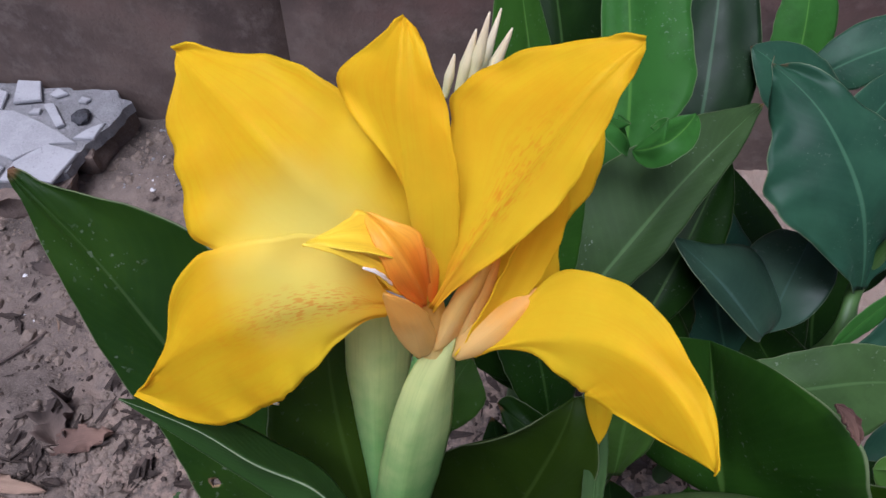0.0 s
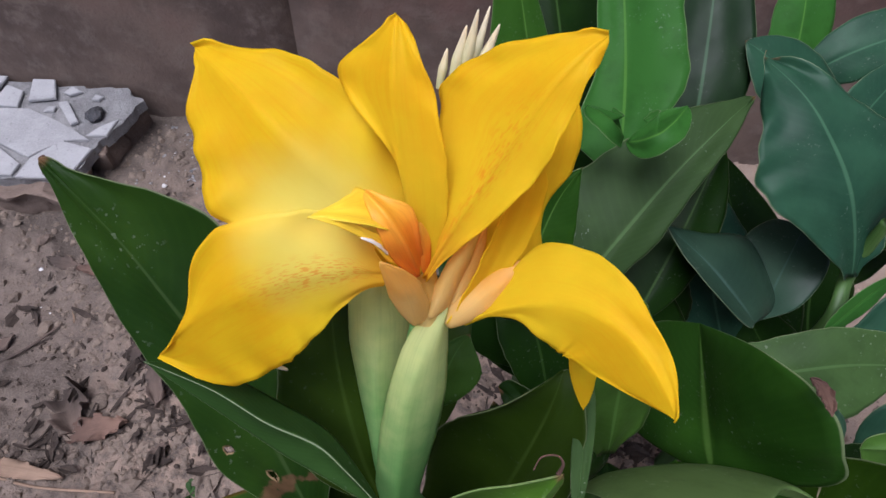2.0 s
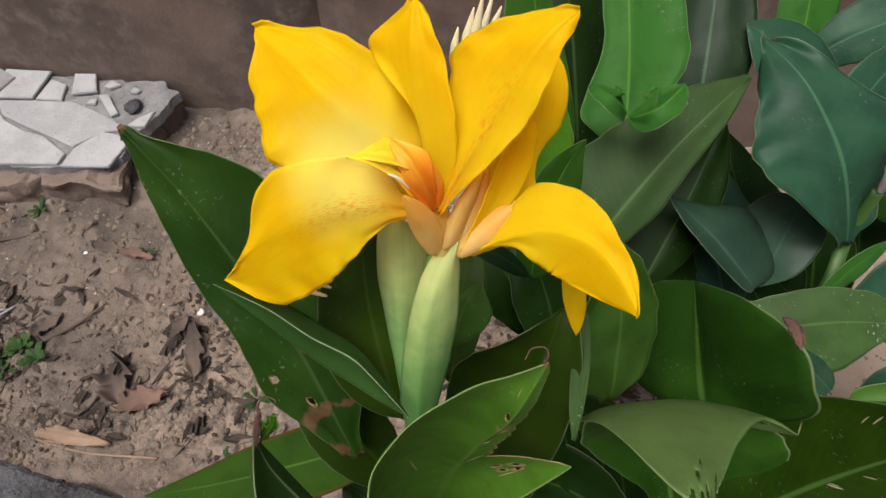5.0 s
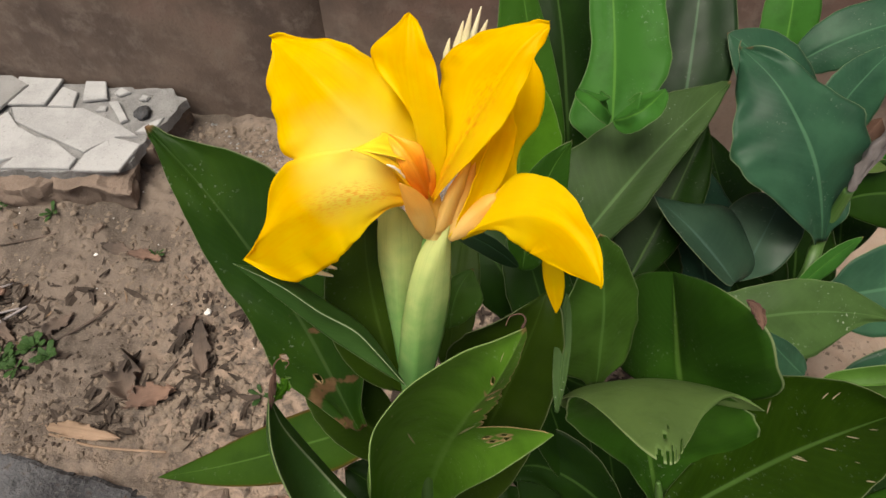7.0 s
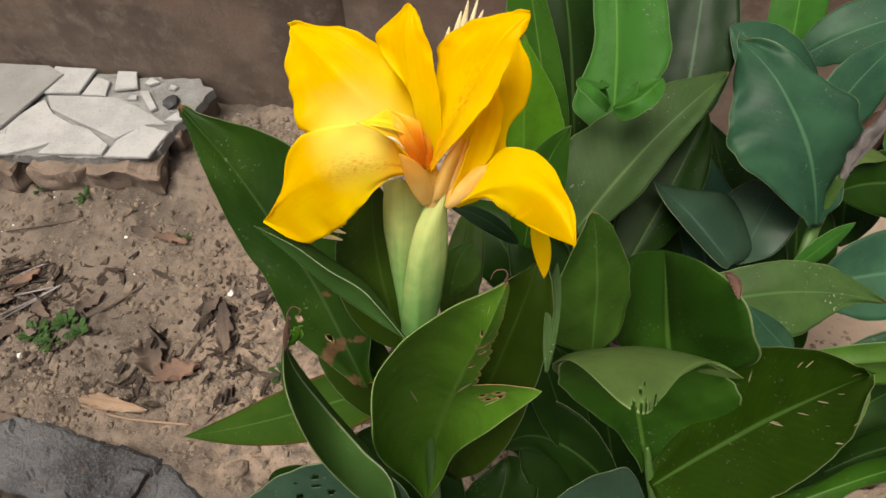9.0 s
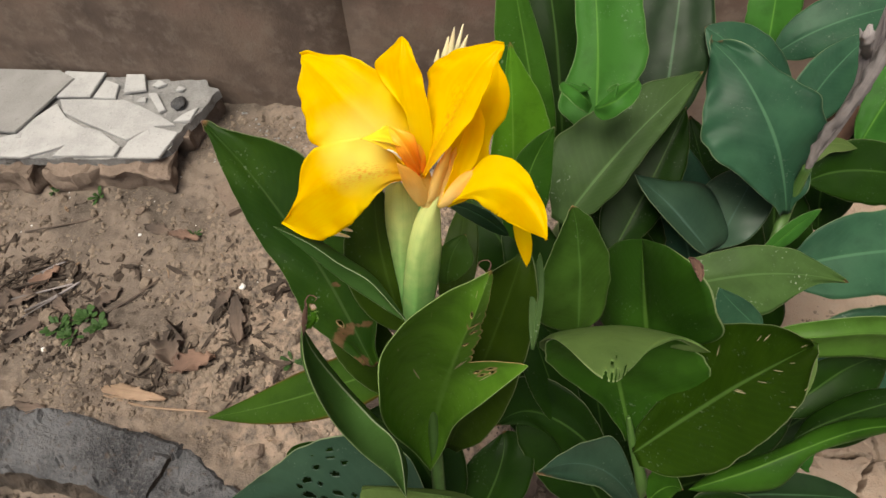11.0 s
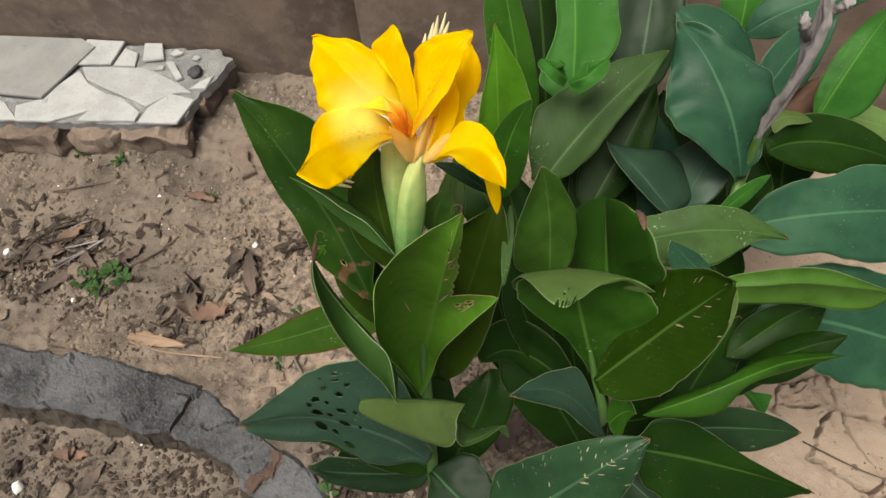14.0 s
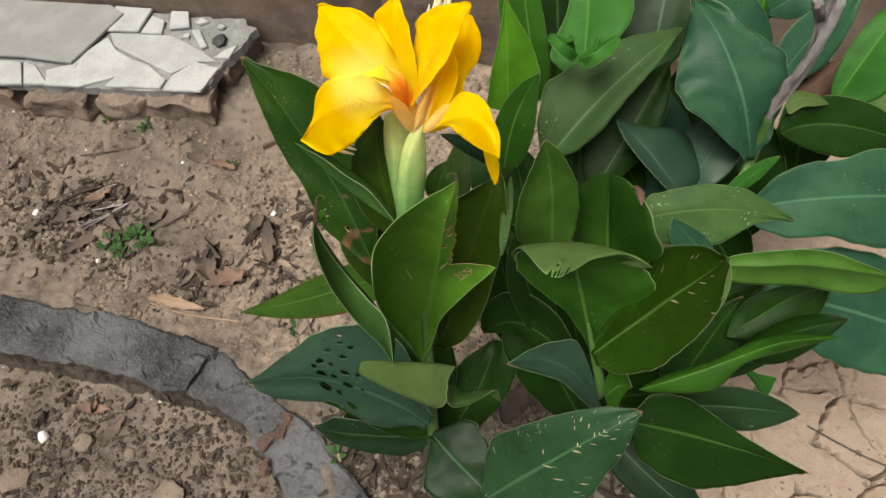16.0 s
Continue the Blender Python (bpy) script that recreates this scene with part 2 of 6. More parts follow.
def tissue(name, a, c, rough=0.5, share=0.2, scale=80.0, fibres=120.0, streaks=0.28):
    """Soft plant tissue that fades from a at its base to c at its tip."""
    m, nt, b = mat(name)
    uv = uv_layer(nt)
    sep = nt.nodes.new("ShaderNodeSeparateXYZ")
    nt.links.new(uv, sep.inputs[0])
    pos = place(nt)
    n = noise_tex(nt, pos, scale, 4)
    col = mix(nt, ramp(nt, math_node(nt, "ADD", sep.outputs[1], math_node(nt, "MULTIPLY_ADD", n, 0.5, -0.25)), 0.1, 0.9), a, c)
    along = nt.nodes.new("ShaderNodeCombineXYZ")
    nt.links.new(math_node(nt, "MULTIPLY", sep.outputs[0], 24.0), along.inputs[0])
    nt.links.new(math_node(nt, "MULTIPLY", sep.outputs[1], 3.0), along.inputs[1])
    streak = ramp(nt, noise_tex(nt, along.outputs[0], 1.0, 4), 0.45, 0.70)
    col = mix(nt, math_node(nt, "MULTIPLY", streak, streaks), col, tuple(v * 0.62 for v in a))
    nt.links.new(col, b.inputs["Base Color"])
    b.inputs["Roughness"].default_value = rough
    line = math_node(nt, "SINE", math_node(nt, "MULTIPLY", sep.outputs[0], fibres))
    bump(nt, b, math_node(nt, "ADD", math_node(nt, "MULTIPLY", line, 0.06), n), 0.2, 0.0005)
    see_through(nt, b, col, share)
    return m


ORANGE = tissue("orange throat", (0.92, 0.28, 0.012), (0.95, 0.55, 0.03), share=0.4)
SEPAL = tissue("peach sepal", (0.98, 0.78, 0.30), (0.97, 0.65, 0.13), share=0.6, streaks=0.14)
BRACT = tissue("pale green bract", (0.22, 0.48, 0.14), (0.74, 0.80, 0.33), share=0.5, streaks=0.12)
STEM = tissue("green stem", (0.03, 0.075, 0.015), (0.07, 0.15, 0.03), share=0.05)
BUD = tissue("cream bud", (0.62, 0.66, 0.35), (0.85, 0.76, 0.52))
STIGMA = tissue("yellow stigma", (0.93, 0.55, 0.01), (0.95, 0.70, 0.03))
ANTHER = tissue("white anther", (0.75, 0.55, 0.40), (0.85, 0.75, 0.65), share=0.0)
DEAD = tissue("dry grey stem", (0.12, 0.105, 0.100), (0.28, 0.25, 0.248), rough=0.95, share=0.0, scale=160.0, fibres=60.0)
BROWN = tissue("dry brown tip", (0.065, 0.032, 0.021), (0.11, 0.058, 0.038), rough=0.9, share=0.05)
STRAW = tissue("dry straw leaf", (0.20, 0.135, 0.09), (0.30, 0.205, 0.14), rough=0.95, share=0.0)
UMBER = tissue("dry dark leaf", (0.055, 0.041, 0.033), (0.125, 0.090, 0.070), rough=0.95, share=0.0)
RUST = tissue("dry rust leaf", (0.10, 0.060, 0.044), (0.19, 0.115, 0.082), rough=0.9, share=0.0)


def mineral(name, colours, scale, relief, rough=0.9, fine=260.0, clay=None):
    """Stone, soil and plaster: two colours in blotches, stains and grain."""
    m, nt, b = mat(name)
    pos = place(nt)
    info = nt.nodes.new("ShaderNodeObjectInfo").outputs["Random"]
    n1 = noise_tex(nt, pos, scale, 5)
    n2 = noise_tex(nt, pos, scale * 6, 5, 0.65)
    n3 = noise_tex(nt, pos, fine, 3, 0.7)
    col = mix(nt, ramp(nt, math_node(nt, "ADD", n1, math_node(nt, "MULTIPLY_ADD", info, 0.2, -0.1)), 0.32, 0.68), colours[0], colours[1])
    col = mix(nt, ramp(nt, n2, 0.55, 0.75), col, colours[2])
    col = mix(nt, math_node(nt, "MULTIPLY", ramp(nt, n3, 0.45, 0.75), 0.5), col, colours[3])
    if clay:
        # a bare patch of paler, washed clay beside the plants
        sep = nt.nodes.new("ShaderNodeSeparateXYZ")
        nt.links.new(pos, sep.inputs[0])
        edge = math_node(nt, "ADD", sep.outputs[0], math_node(nt, "MULTIPLY_ADD", n1, 0.4, -0.2))
        away = nt.nodes.new("ShaderNodeVectorMath")
        away.operation = "DISTANCE"
        nt.links.new(pos, away.inputs[0])
        away.inputs[1].default_value = (0.45, 0.55, 0.0)
        near = math_node(nt, "SUBTRACT", 1.0, ramp(nt, math_node(nt, "ADD", away.outputs["Value"], math_node(nt, "MULTIPLY_ADD", n1, 1.2, -0.6)), 0.95, 1.9))
        behind = ramp(nt, math_node(nt, "ADD", sep.outputs[1], math_node(nt, "MULTIPLY_ADD", n1, 0.5, -0.25)), 0.12, 0.30)
        spread = math_node(nt, "MULTIPLY", math_node(nt, "MULTIPLY", ramp(nt, edge, -0.85, -0.45), behind), 0.95)
        col = mix(nt, math_node(nt, "MULTIPLY", math_node(nt, "MULTIPLY", spread, near), ramp(nt, n2, 0.60, 0.40)), col, clay[0])
        col = mix(nt, math_node(nt, "MULTIPLY", math_node(nt, "MULTIPLY", ramp(nt, edge, 0.3, 0.5), near), 0.85), col, mix(nt, ramp(nt, n2, 0.35, 0.65), clay[0], clay[1]))
    nt.links.new(col, b.inputs["Base Color"])
    b.inputs["Roughness"].default_value = rough
    b.inputs["Specular IOR Level"].default_value = 0.25
    bump(nt, b, math_node(nt, "ADD", math_node(nt, "MULTIPLY", n2, 1.5), n3), 0.8, relief)
    return m


SOIL = mineral("dry clay soil", ((0.0816, 0.0658, 0.0538), (0.19, 0.151, 0.122), (0.0538, 0.0436, 0.0362), (0.251, 0.206, 0.171)), 7.0, 0.0055, clay=((0.315, 0.235, 0.178), (0.355, 0.276, 0.214)))
RED_EARTH = mineral("rusty red earth", ((0.075, 0.050, 0.040), (0.115, 0.070, 0.053), (0.055, 0.042, 0.036), (0.14, 0.095, 0.075)), 30.0, 0.004)
LITTER = mineral("dark plant litter", ((0.0382, 0.0289, 0.0229), (0.0638, 0.0467, 0.0365), (0.0255, 0.0204, 0.017), (0.0935, 0.0723, 0.0578)), 20.0, 0.001)
PEBBLE = mineral("soil crumbs", ((0.117, 0.09, 0.0702), (0.207, 0.162, 0.1242), (0.0765, 0.0603, 0.0486), (0.288, 0.2385, 0.1935)), 8.0, 0.002)
KERB = mineral("grey kerb stone", ((0.025, 0.025, 0.028), (0.105, 0.106, 0.112), (0.060, 0.042, 0.032), (0.150, 0.147, 0.143)), 8.0, 0.006, fine=150.0)
KERB_SIDE = mineral("soiled kerb base", ((0.051, 0.0408, 0.03315), (0.09775, 0.0765, 0.0612), (0.02975, 0.0255, 0.0221), (0.136, 0.1105, 0.0901)), 16.0, 0.012)
TILE = mineral("whitish tile", ((0.303, 0.303, 0.303), (0.385, 0.385, 0.385), (0.23, 0.23, 0.226), (0.459, 0.459, 0.459)), 16.0, 0.0012, rough=0.5)
TILE_GREY = mineral("dusty tile", ((0.207, 0.203, 0.199), (0.257, 0.253, 0.248), (0.168, 0.165, 0.16), (0.306, 0.302, 0.299)), 9.0, 0.0008, rough=0.6)
MORTAR = mineral("grey mortar bed", ((0.24, 0.236, 0.232), (0.336, 0.332, 0.328), (0.16, 0.156, 0.152), (0.4, 0.396, 0.388)), 14.0, 0.010)
BRICK = mineral("worn earth brick", ((0.15, 0.112, 0.088), (0.21, 0.158, 0.125), (0.10, 0.077, 0.062), (0.27, 0.22, 0.18)), 14.0, 0.004)
STRAW_DULL = mineral("dull dead leaf", ((0.17, 0.115, 0.075), (0.25, 0.17, 0.11), (0.12, 0.08, 0.055), (0.30, 0.21, 0.14)), 30.0, 0.001)
WHITE_STONE = mineral("white pebble", ((0.6, 0.58, 0.55), (0.7, 0.69, 0.67), (0.5, 0.48, 0.46), (0.75, 0.74, 0.72)), 60.0, 0.001)


def wall_material():
    m, nt, b = mat("stained plaster")
    pos = place(nt)
    sep = nt.nodes.new("ShaderNodeSeparateXYZ")
    nt.links.new(pos, sep.inputs[0])
    n1 = noise_tex(nt, pos, 4.0, 5)
    n2 = noise_tex(nt, pos, 22.0, 5, 0.65)
    n3 = noise_tex(nt, pos, 150.0, 3)
    col = mix(nt, ramp(nt, n1, 0.35, 0.65), (0.078, 0.056, 0.045), (0.175, 0.128, 0.100))
    col = mix(nt, math_node(nt, "MULTIPLY", ramp(nt, n2, 0.45, 0.7), 0.7), col, (0.190, 0.150, 0.122))
    # old red paint left above knee height
    high = ramp(nt, math_node(nt, "ADD", sep.outputs[2], math_node(nt, "MULTIPLY_ADD", n1, 0.7, -0.35)), 0.30, 0.58)
    col = mix(nt, math_node(nt, "MULTIPLY", high, 0.75), col, (0.15, 0.058, 0.053))
    col = mix(nt, math_node(nt, "MULTIPLY", ramp(nt, n3, 0.5, 0.8), 0.3), col, (0.09, 0.06, 0.05))
    nt.links.new(col, b.inputs["Base Color"])
    b.inputs["Roughness"].default_value = 0.9
    bump(nt, b, math_node(nt, "ADD", n2, math_node(nt, "MULTIPLY", n3, 0.4)), 0.6, 0.004)
    return m


WALL = wall_material()


# ---- helpers for building ----
def thing(name, label, category, at=(0, 0, 0), group="", kind=""):
    ob = new(name)
    ob.location = at
    ob.empty_display_size = 0.02
    return tagged(ob, label, category, group, kind)


def finish(name, bm, material, parent=None, label="", smooth=True):
    me = bpy.data.meshes.new(name)
    bm.to_mesh(me)
    bm.free()
    for m in material if isinstance(material, (list, tuple)) else (material,):
        me.materials.append(m)
    if smooth:
        me.polygons.foreach_set("use_smooth", [True] * len(me.polygons))
    ob = new(name, me)
    if parent is not None:
        ob.parent = parent
        if parent.parent is None:
            ob.matrix_parent_inverse = Matrix.Translation(-parent.location)
    if label:
        ob["label"] = label
    return ob


def part(name, bm, material, parent, label="", smooth=True):
    return finish(name, bm, material, parent, label, smooth)


def bitten(uv, holes):
    """How dry the blade is beside a bite: 1 at its margin, 0 a little way off."""
    u, s = uv[0] * 2 - 1, uv[1]
    dry = 0.0
    for hs, hu, rs, ru in holes:
        off = math.hypot((s - hs) / rs, (u - hu) / ru)
        dry = max(dry, min(1.0, (1 - off) * min(rs, ru * 0.4) / 0.006 + 1.25))
    return dry


def blade(name, parent, base, middle, tip, left, right, material, label="", peak=0.44, blunt=0.95, full=0.6, round_=False, cup=0.0, wave=0.0, waves=3.0,
          ruffle=0.0, rib=0.0012, holes=(), thick=0.0007, rows=44, cols=9, seed=0, stalk=0.03, wl=(), wr=(), pleat=0.0, fresh=False, dry=True):
    """A leaf or petal: a bent rib from base to tip, and two sides that pass through left and right at half its length."""
    b, m, t = Vector(base), Vector(middle), Vector(tip)
    c = 2 * m - 0.5 * (b + t)
    vl, vr = Vector(left) - m, Vector(right) - m
    t_mid = (t - b).normalized()
    def shape(s):
        return (1 - (1 - s / peak) ** 2) ** full if s < peak else max(1 - ((s - peak) / (1 - peak)) ** 2, 0.0) ** blunt

    half = shape(0.5)
    marks = (0.0, 0.06, 0.13, 0.2, 0.3, 0.4, 0.5, 0.6, 0.7, 0.8, 0.88, 0.95, 1.0)

    def width(s, own):
        """Half width at s: the plain leaf shape, or the one told at the marks."""
        if not own:
            return max(shape(s) / half, stalk * (1 - s))
        vals = (min(own[0], 0.6 * own[1]) * 0.5 + stalk, *own, 0.0)
        k = max(i for i in range(len(marks) - 1) if marks[i] <= s + 1e-9)
        x = (s - marks[k]) / (marks[k + 1] - marks[k])
        if k + 2 == len(marks):
            return vals[k] * math.sqrt(max(0.0, 1 - x * x)) * (1 - 0.25 * x)
        a, b2, c2, d = vals[max(k - 1, 0)], vals[k], vals[k + 1], vals[min(k + 2, len(vals) - 1)]
        return max(0.0, 0.5 * (2 * b2 + (c2 - a) * x + (2 * a - 5 * b2 + 4 * c2 - d) * x * x + (3 * b2 - a - 3 * c2 + d) * x ** 3))

    bm = bmesh.new()
    uvl, wear = bm.loops.layers.uv.new("UVMap"), bm.loops.layers.uv.new("Wear")
    grid, coords = [], {}
    size = max(vl.length, vr.length)
    for i in range(rows + 1):
        s = i / rows
        p = (1 - s) ** 2 * b + 2 * s * (1 - s) * c + s * s * t
        tangent = (2 * (1 - s) * (c - b) + 2 * s * (t - c)).normalized()
        turn = t_mid.rotation_difference(tangent)
        w_l, w_r = width(s, wl), width(s, wr)
        row = []
        for j in range(-cols, cols + 1):
            u, w = j / cols, w_r if j > 0 else w_l
            v = (turn @ (vr if j > 0 else vl)) * w * abs(u)
            side = turn @ (vr - vl).normalized()
            normal = side.cross(tangent).normalized()
            k = cup
            if round_ and j:
                arm = turn @ (vr if j > 0 else vl)
                k = arm.dot(normal) / (4 * arm.length)
            lift = -4 * k * (abs(u) - u * u) * (vr if j > 0 else vl).length * w
            lift += wave * size * u * u * math.sin(2 * math.pi * waves * s + seed + (1.7 if j > 0 else 0))
            lift += ruffle * size * abs(u) ** 3 * noise.noise(Vector((s * 9 + seed * 3.1, u * 1.5, seed * 1.7))) * 2
            lift += 0.06 * size * noise.noise(Vector((s * 3.5 + seed * 5.3, u * 1.6, seed)))
            lift += pleat * size * abs(u) * math.sin(34 * (s - 0.25 * abs(u)) + seed + 3 * noise.noise(Vector((s * 4, u, seed + 2))))
            lift -= rib * math.exp(-((u * 14) ** 2)) * (1 - 0.6 * s)
            edge = 1 + (0.04 * noise.noise(Vector((s * 16, seed * 2.3, 7 if j > 0 else 3))) if abs(u) > 0.7 else 0)
            vert = bm.verts.new(p + v * edge + normal * lift)
            coords[vert] = ((u + 1) / 2, s * (0.93 if fresh else 1))
            row.append(vert)
        grid.append(row)
    for i in range(rows):
        for j in range(2 * cols):
            s, u = (i + 0.5) / rows, (j + 0.5) / cols - 1
            n = 0.25 * noise.noise(Vector((s * 40, u * 20, seed)))
            if any(((s - hs) / rs) ** 2 + ((u - hu) / ru) ** 2 < 1 + n * 1.3 for hs, hu, rs, ru in holes):
                continue
            f = bm.faces.new((grid[i][j], grid[i][j + 1], grid[i + 1][j + 1], grid[i + 1][j]))
            for loop in f.loops:
                loop[uvl].uv = coords[loop.vert]
                loop[wear].uv = (bitten(coords[loop.vert], holes) if dry else 0, 0)
    loose = [v for v in bm.verts if not v.link_faces]
    bmesh.ops.delete(bm, geom=loose, context="VERTS")
    ob = part(name, bm, material, parent, label)
    mod = ob.modifiers.new("thickness", "SOLIDIFY")
    mod.thickness, mod.offset = thick, 0.0
    return ob


def folded_leaf(name, parent, rib, left, right, material, label="", cup_l=0.0, cup_r=0.0, rows=44, cols=10, thick=0.0007, ruffle=0.04, seed=0, holes=(), torn=(), fresh=True, dry=True):
    """A leaf bent along its rib or rolled rim: smooth lines through a few places of the rib and of either margin, and a bowed blade between them. torn: how far the right half still reaches, told at a few places along the rib."""
    lines3 = [[Vector(p) for p in line] for line in ((rib[0], *left, rib[-1]), rib, (rib[0], *right, rib[-1]))]

    def along(line, s):
        n = len(line) - 1
        k = min(int(s * n), n - 1)
        f = s * n - k
        p0, p1, p2, p3 = line[max(k - 1, 0)], line[k], line[k + 1], line[min(k + 2, n)]
        return 0.5 * (2 * p1 + (p2 - p0) * f + (2 * p0 - 5 * p1 + 4 * p2 - p3) * f * f + (3 * p1 - p0 - 3 * p2 + p3) * f ** 3)

    def reach(s):
        full = next((u0 + (u1 - u0) * (s - s0) / (s1 - s0) for (s0, u0), (s1, u1) in zip(torn, torn[1:]) if s <= s1), 1.0)
        return full if full > 0.97 else full + 0.07 * noise.noise(Vector((s * 45, 3, seed))) + 0.035 * noise.noise(Vector((s * 170, 9, seed)))

    bm = bmesh.new()
    uvl, wear = bm.loops.layers.uv.new("UVMap"), bm.loops.layers.uv.new("Wear")
    grid, coords, frayed = [], {}, {}
    for i in range(rows + 1):
        s, left_over = i / rows, reach(i / rows)
        a, m, c = (along(line, s) for line in lines3)
        way = (along(lines3[1], min(1, s + 0.02)) - along(lines3[1], max(0, s - 0.02))).normalized()
        row = []
        for j in range(-cols, cols + 1):
            u, arm, k = j / cols * (left_over if j > 0 else 1), (c - m) if j > 0 else (a - m), cup_r if j > 0 else cup_l
            side = arm if j > 0 else -arm
            normal = side.cross(way)
            normal = normal.normalized() if normal.length > 1e-9 else Vector((0, 0, 1))
            lift = 4 * k * (abs(u) - u * u) * arm.length + ruffle * arm.length * abs(u) ** 2 * noise.noise(Vector((s * 7 + seed * 3.1, u * 1.3, seed)))
            v = bm.verts.new(m + arm * abs(u) + normal * lift)
            coords[v] = ((u + 1) / 2, s * (0.93 if fresh else 1))
            frayed[v] = max(0.0, 1 - (left_over - u) / 0.05) if left_over < 0.97 else 0.0
            row.append(v)
        grid.append(row)
    for i in range(rows):
        for j in range(2 * cols):
            s, u = (i + 0.5) / rows, (j + 0.5) / cols - 1
            u *= reach(s) if u > 0 else 1
            n = 0.3 * noise.noise(Vector((s * 40, u * 20, seed)))
            if any(((s - hs) / rs) ** 2 + ((u - hu) / ru) ** 2 < 1 + n for hs, hu, rs, ru in holes):
                continue
            f = bm.faces.new((grid[i][j], grid[i][j + 1], grid[i + 1][j + 1], grid[i + 1][j]))
            for loop in f.loops:
                loop[uvl].uv = coords[loop.vert]
                loop[wear].uv = (max(frayed[loop.vert], bitten(coords[loop.vert], holes) if dry else 0), 0)
    bmesh.ops.delete(bm, geom=[v for v in bm.verts if not v.link_faces], context="VERTS")
    ob = part(name, bm, material, parent, label)
    mod = ob.modifiers.new("thickness", "SOLIDIFY")
    mod.thickness, mod.offset = thick, 0.0
    return ob


def tube(name, parent, points, radii, material, label="", sides=14, steps=10, lump=0.0, seed=0):
    """A tapered round stem along a smooth line through points."""
    pts = [Vector(p) for p in points]
    bm = bmesh.new()
    uvl = bm.loops.layers.uv.new("UVMap")
    rings, total = [], (len(pts) - 1) * steps
    coords = {}
    for i in range(total + 1):
        k, f = min(i // steps, len(pts) - 2), i / steps - min(i // steps, len(pts) - 2)
        p0, p1, p2, p3 = pts[max(k - 1, 0)], pts[k], pts[k + 1], pts[min(k + 2, len(pts) - 1)]
        at = 0.5 * (2 * p1 + (p2 - p0) * f + (2 * p0 - 5 * p1 + 4 * p2 - p3) * f * f + (3 * p1 - p0 - 3 * p2 + p3) * f ** 3)
        way = (p2 - p0) * (1 - f) + (p3 - p1) * f
        r = radii[k] * (1 - f) + radii[k + 1] * f
        x = way.cross(Vector((0.3, 1, 0.2))).normalized()
        y = way.cross(x).normalized()
        ring = []
        for j in range(sides):
            a = 2 * math.pi * j / sides
            q = r * (1 + lump * noise.noise(Vector((math.cos(a) * 2 + seed, math.sin(a) * 2, i * 3.4 / steps))))
            v = bm.verts.new(at + (x * math.cos(a) + y * math.sin(a)) * q)
            coords[v] = (j / sides, i / total)
            ring.append(v)
        rings.append(ring)
    for i in range(total):
        for j in range(sides):
            bm.faces.new((rings[i][j], rings[i][(j + 1) % sides], rings[i + 1][(j + 1) % sides], rings[i + 1][j]))
    bm.faces.new(rings[0][::-1])
    bm.faces.new(rings[-1])
    for f in bm.faces:
        for loop in f.loops:
            loop[uvl].uv = coords[loop.vert]
    return finish(name, bm, material, parent, label)


def slab_mesh(outline, z0, z1, rough=0.0, cell=0.03, seed=0, bevel=0.004):
    """A flat plate with an uneven outline, worn edges and a slightly rough face."""
    bm = bmesh.new()
    pts = []
    n = len(outline)
    for i in range(n):
        a, c = Vector(outline[i]), Vector(outline[(i + 1) % n])
        k = max(1, int((c - a).length / cell))
        for j in range(k):
            p = a.lerp(c, j / k)
            d = noise.noise(Vector((p.x * 30 + seed, p.y * 30, seed))) * rough
            pts.append((p.x + d, p.y + d * 0.7))
    low = [bm.verts.new((x, y, z0)) for x, y in pts]
    high = [bm.verts.new((x, y, z1 + rough * 0.3 * noise.noise(Vector((x * 18, y * 18, seed))))) for x, y in pts]
    m = len(pts)
    bm.faces.new(high)
    bm.faces.new(low[::-1])
    for i in range(m):
        bm.faces.new((low[i], low[(i + 1) % m], high[(i + 1) % m], high[i]))
    bmesh.ops.recalc_face_normals(bm, faces=bm.faces[:])
    if bevel:
        rim = [e for e in bm.edges if abs(e.verts[0].co.z - e.verts[1].co.z) < 0.004 and max(v.co.z for v in e.verts) > (z0 + z1) / 2]
        bmesh.ops.bevel(bm, geom=rim, offset=bevel, segments=2, affect="EDGES")
    return bm


def rock_mesh(size, seed, rough=0.25, cuts=2):
    """A lump with broken faces."""
    bm = bmesh.new()
    bmesh.ops.create_icosphere(bm, subdivisions=cuts, radius=1.0)
    for v in bm.verts:
        d = v.co.normalized()
        k = 1 + rough * noise.noise(d * 1.3 + Vector((seed * 3.7, 0, 0))) * 1.6 + rough * 0.5 * noise.noise(d * 3.5 + Vector((0, seed * 2.1, 0)))
        d = Vector([math.copysign(abs(a) ** 0.75, a) for a in d])
        v.co = Vector((d.x * size[0], d.y * size[1], d.z * size[2])) * k * 0.5
    return bm


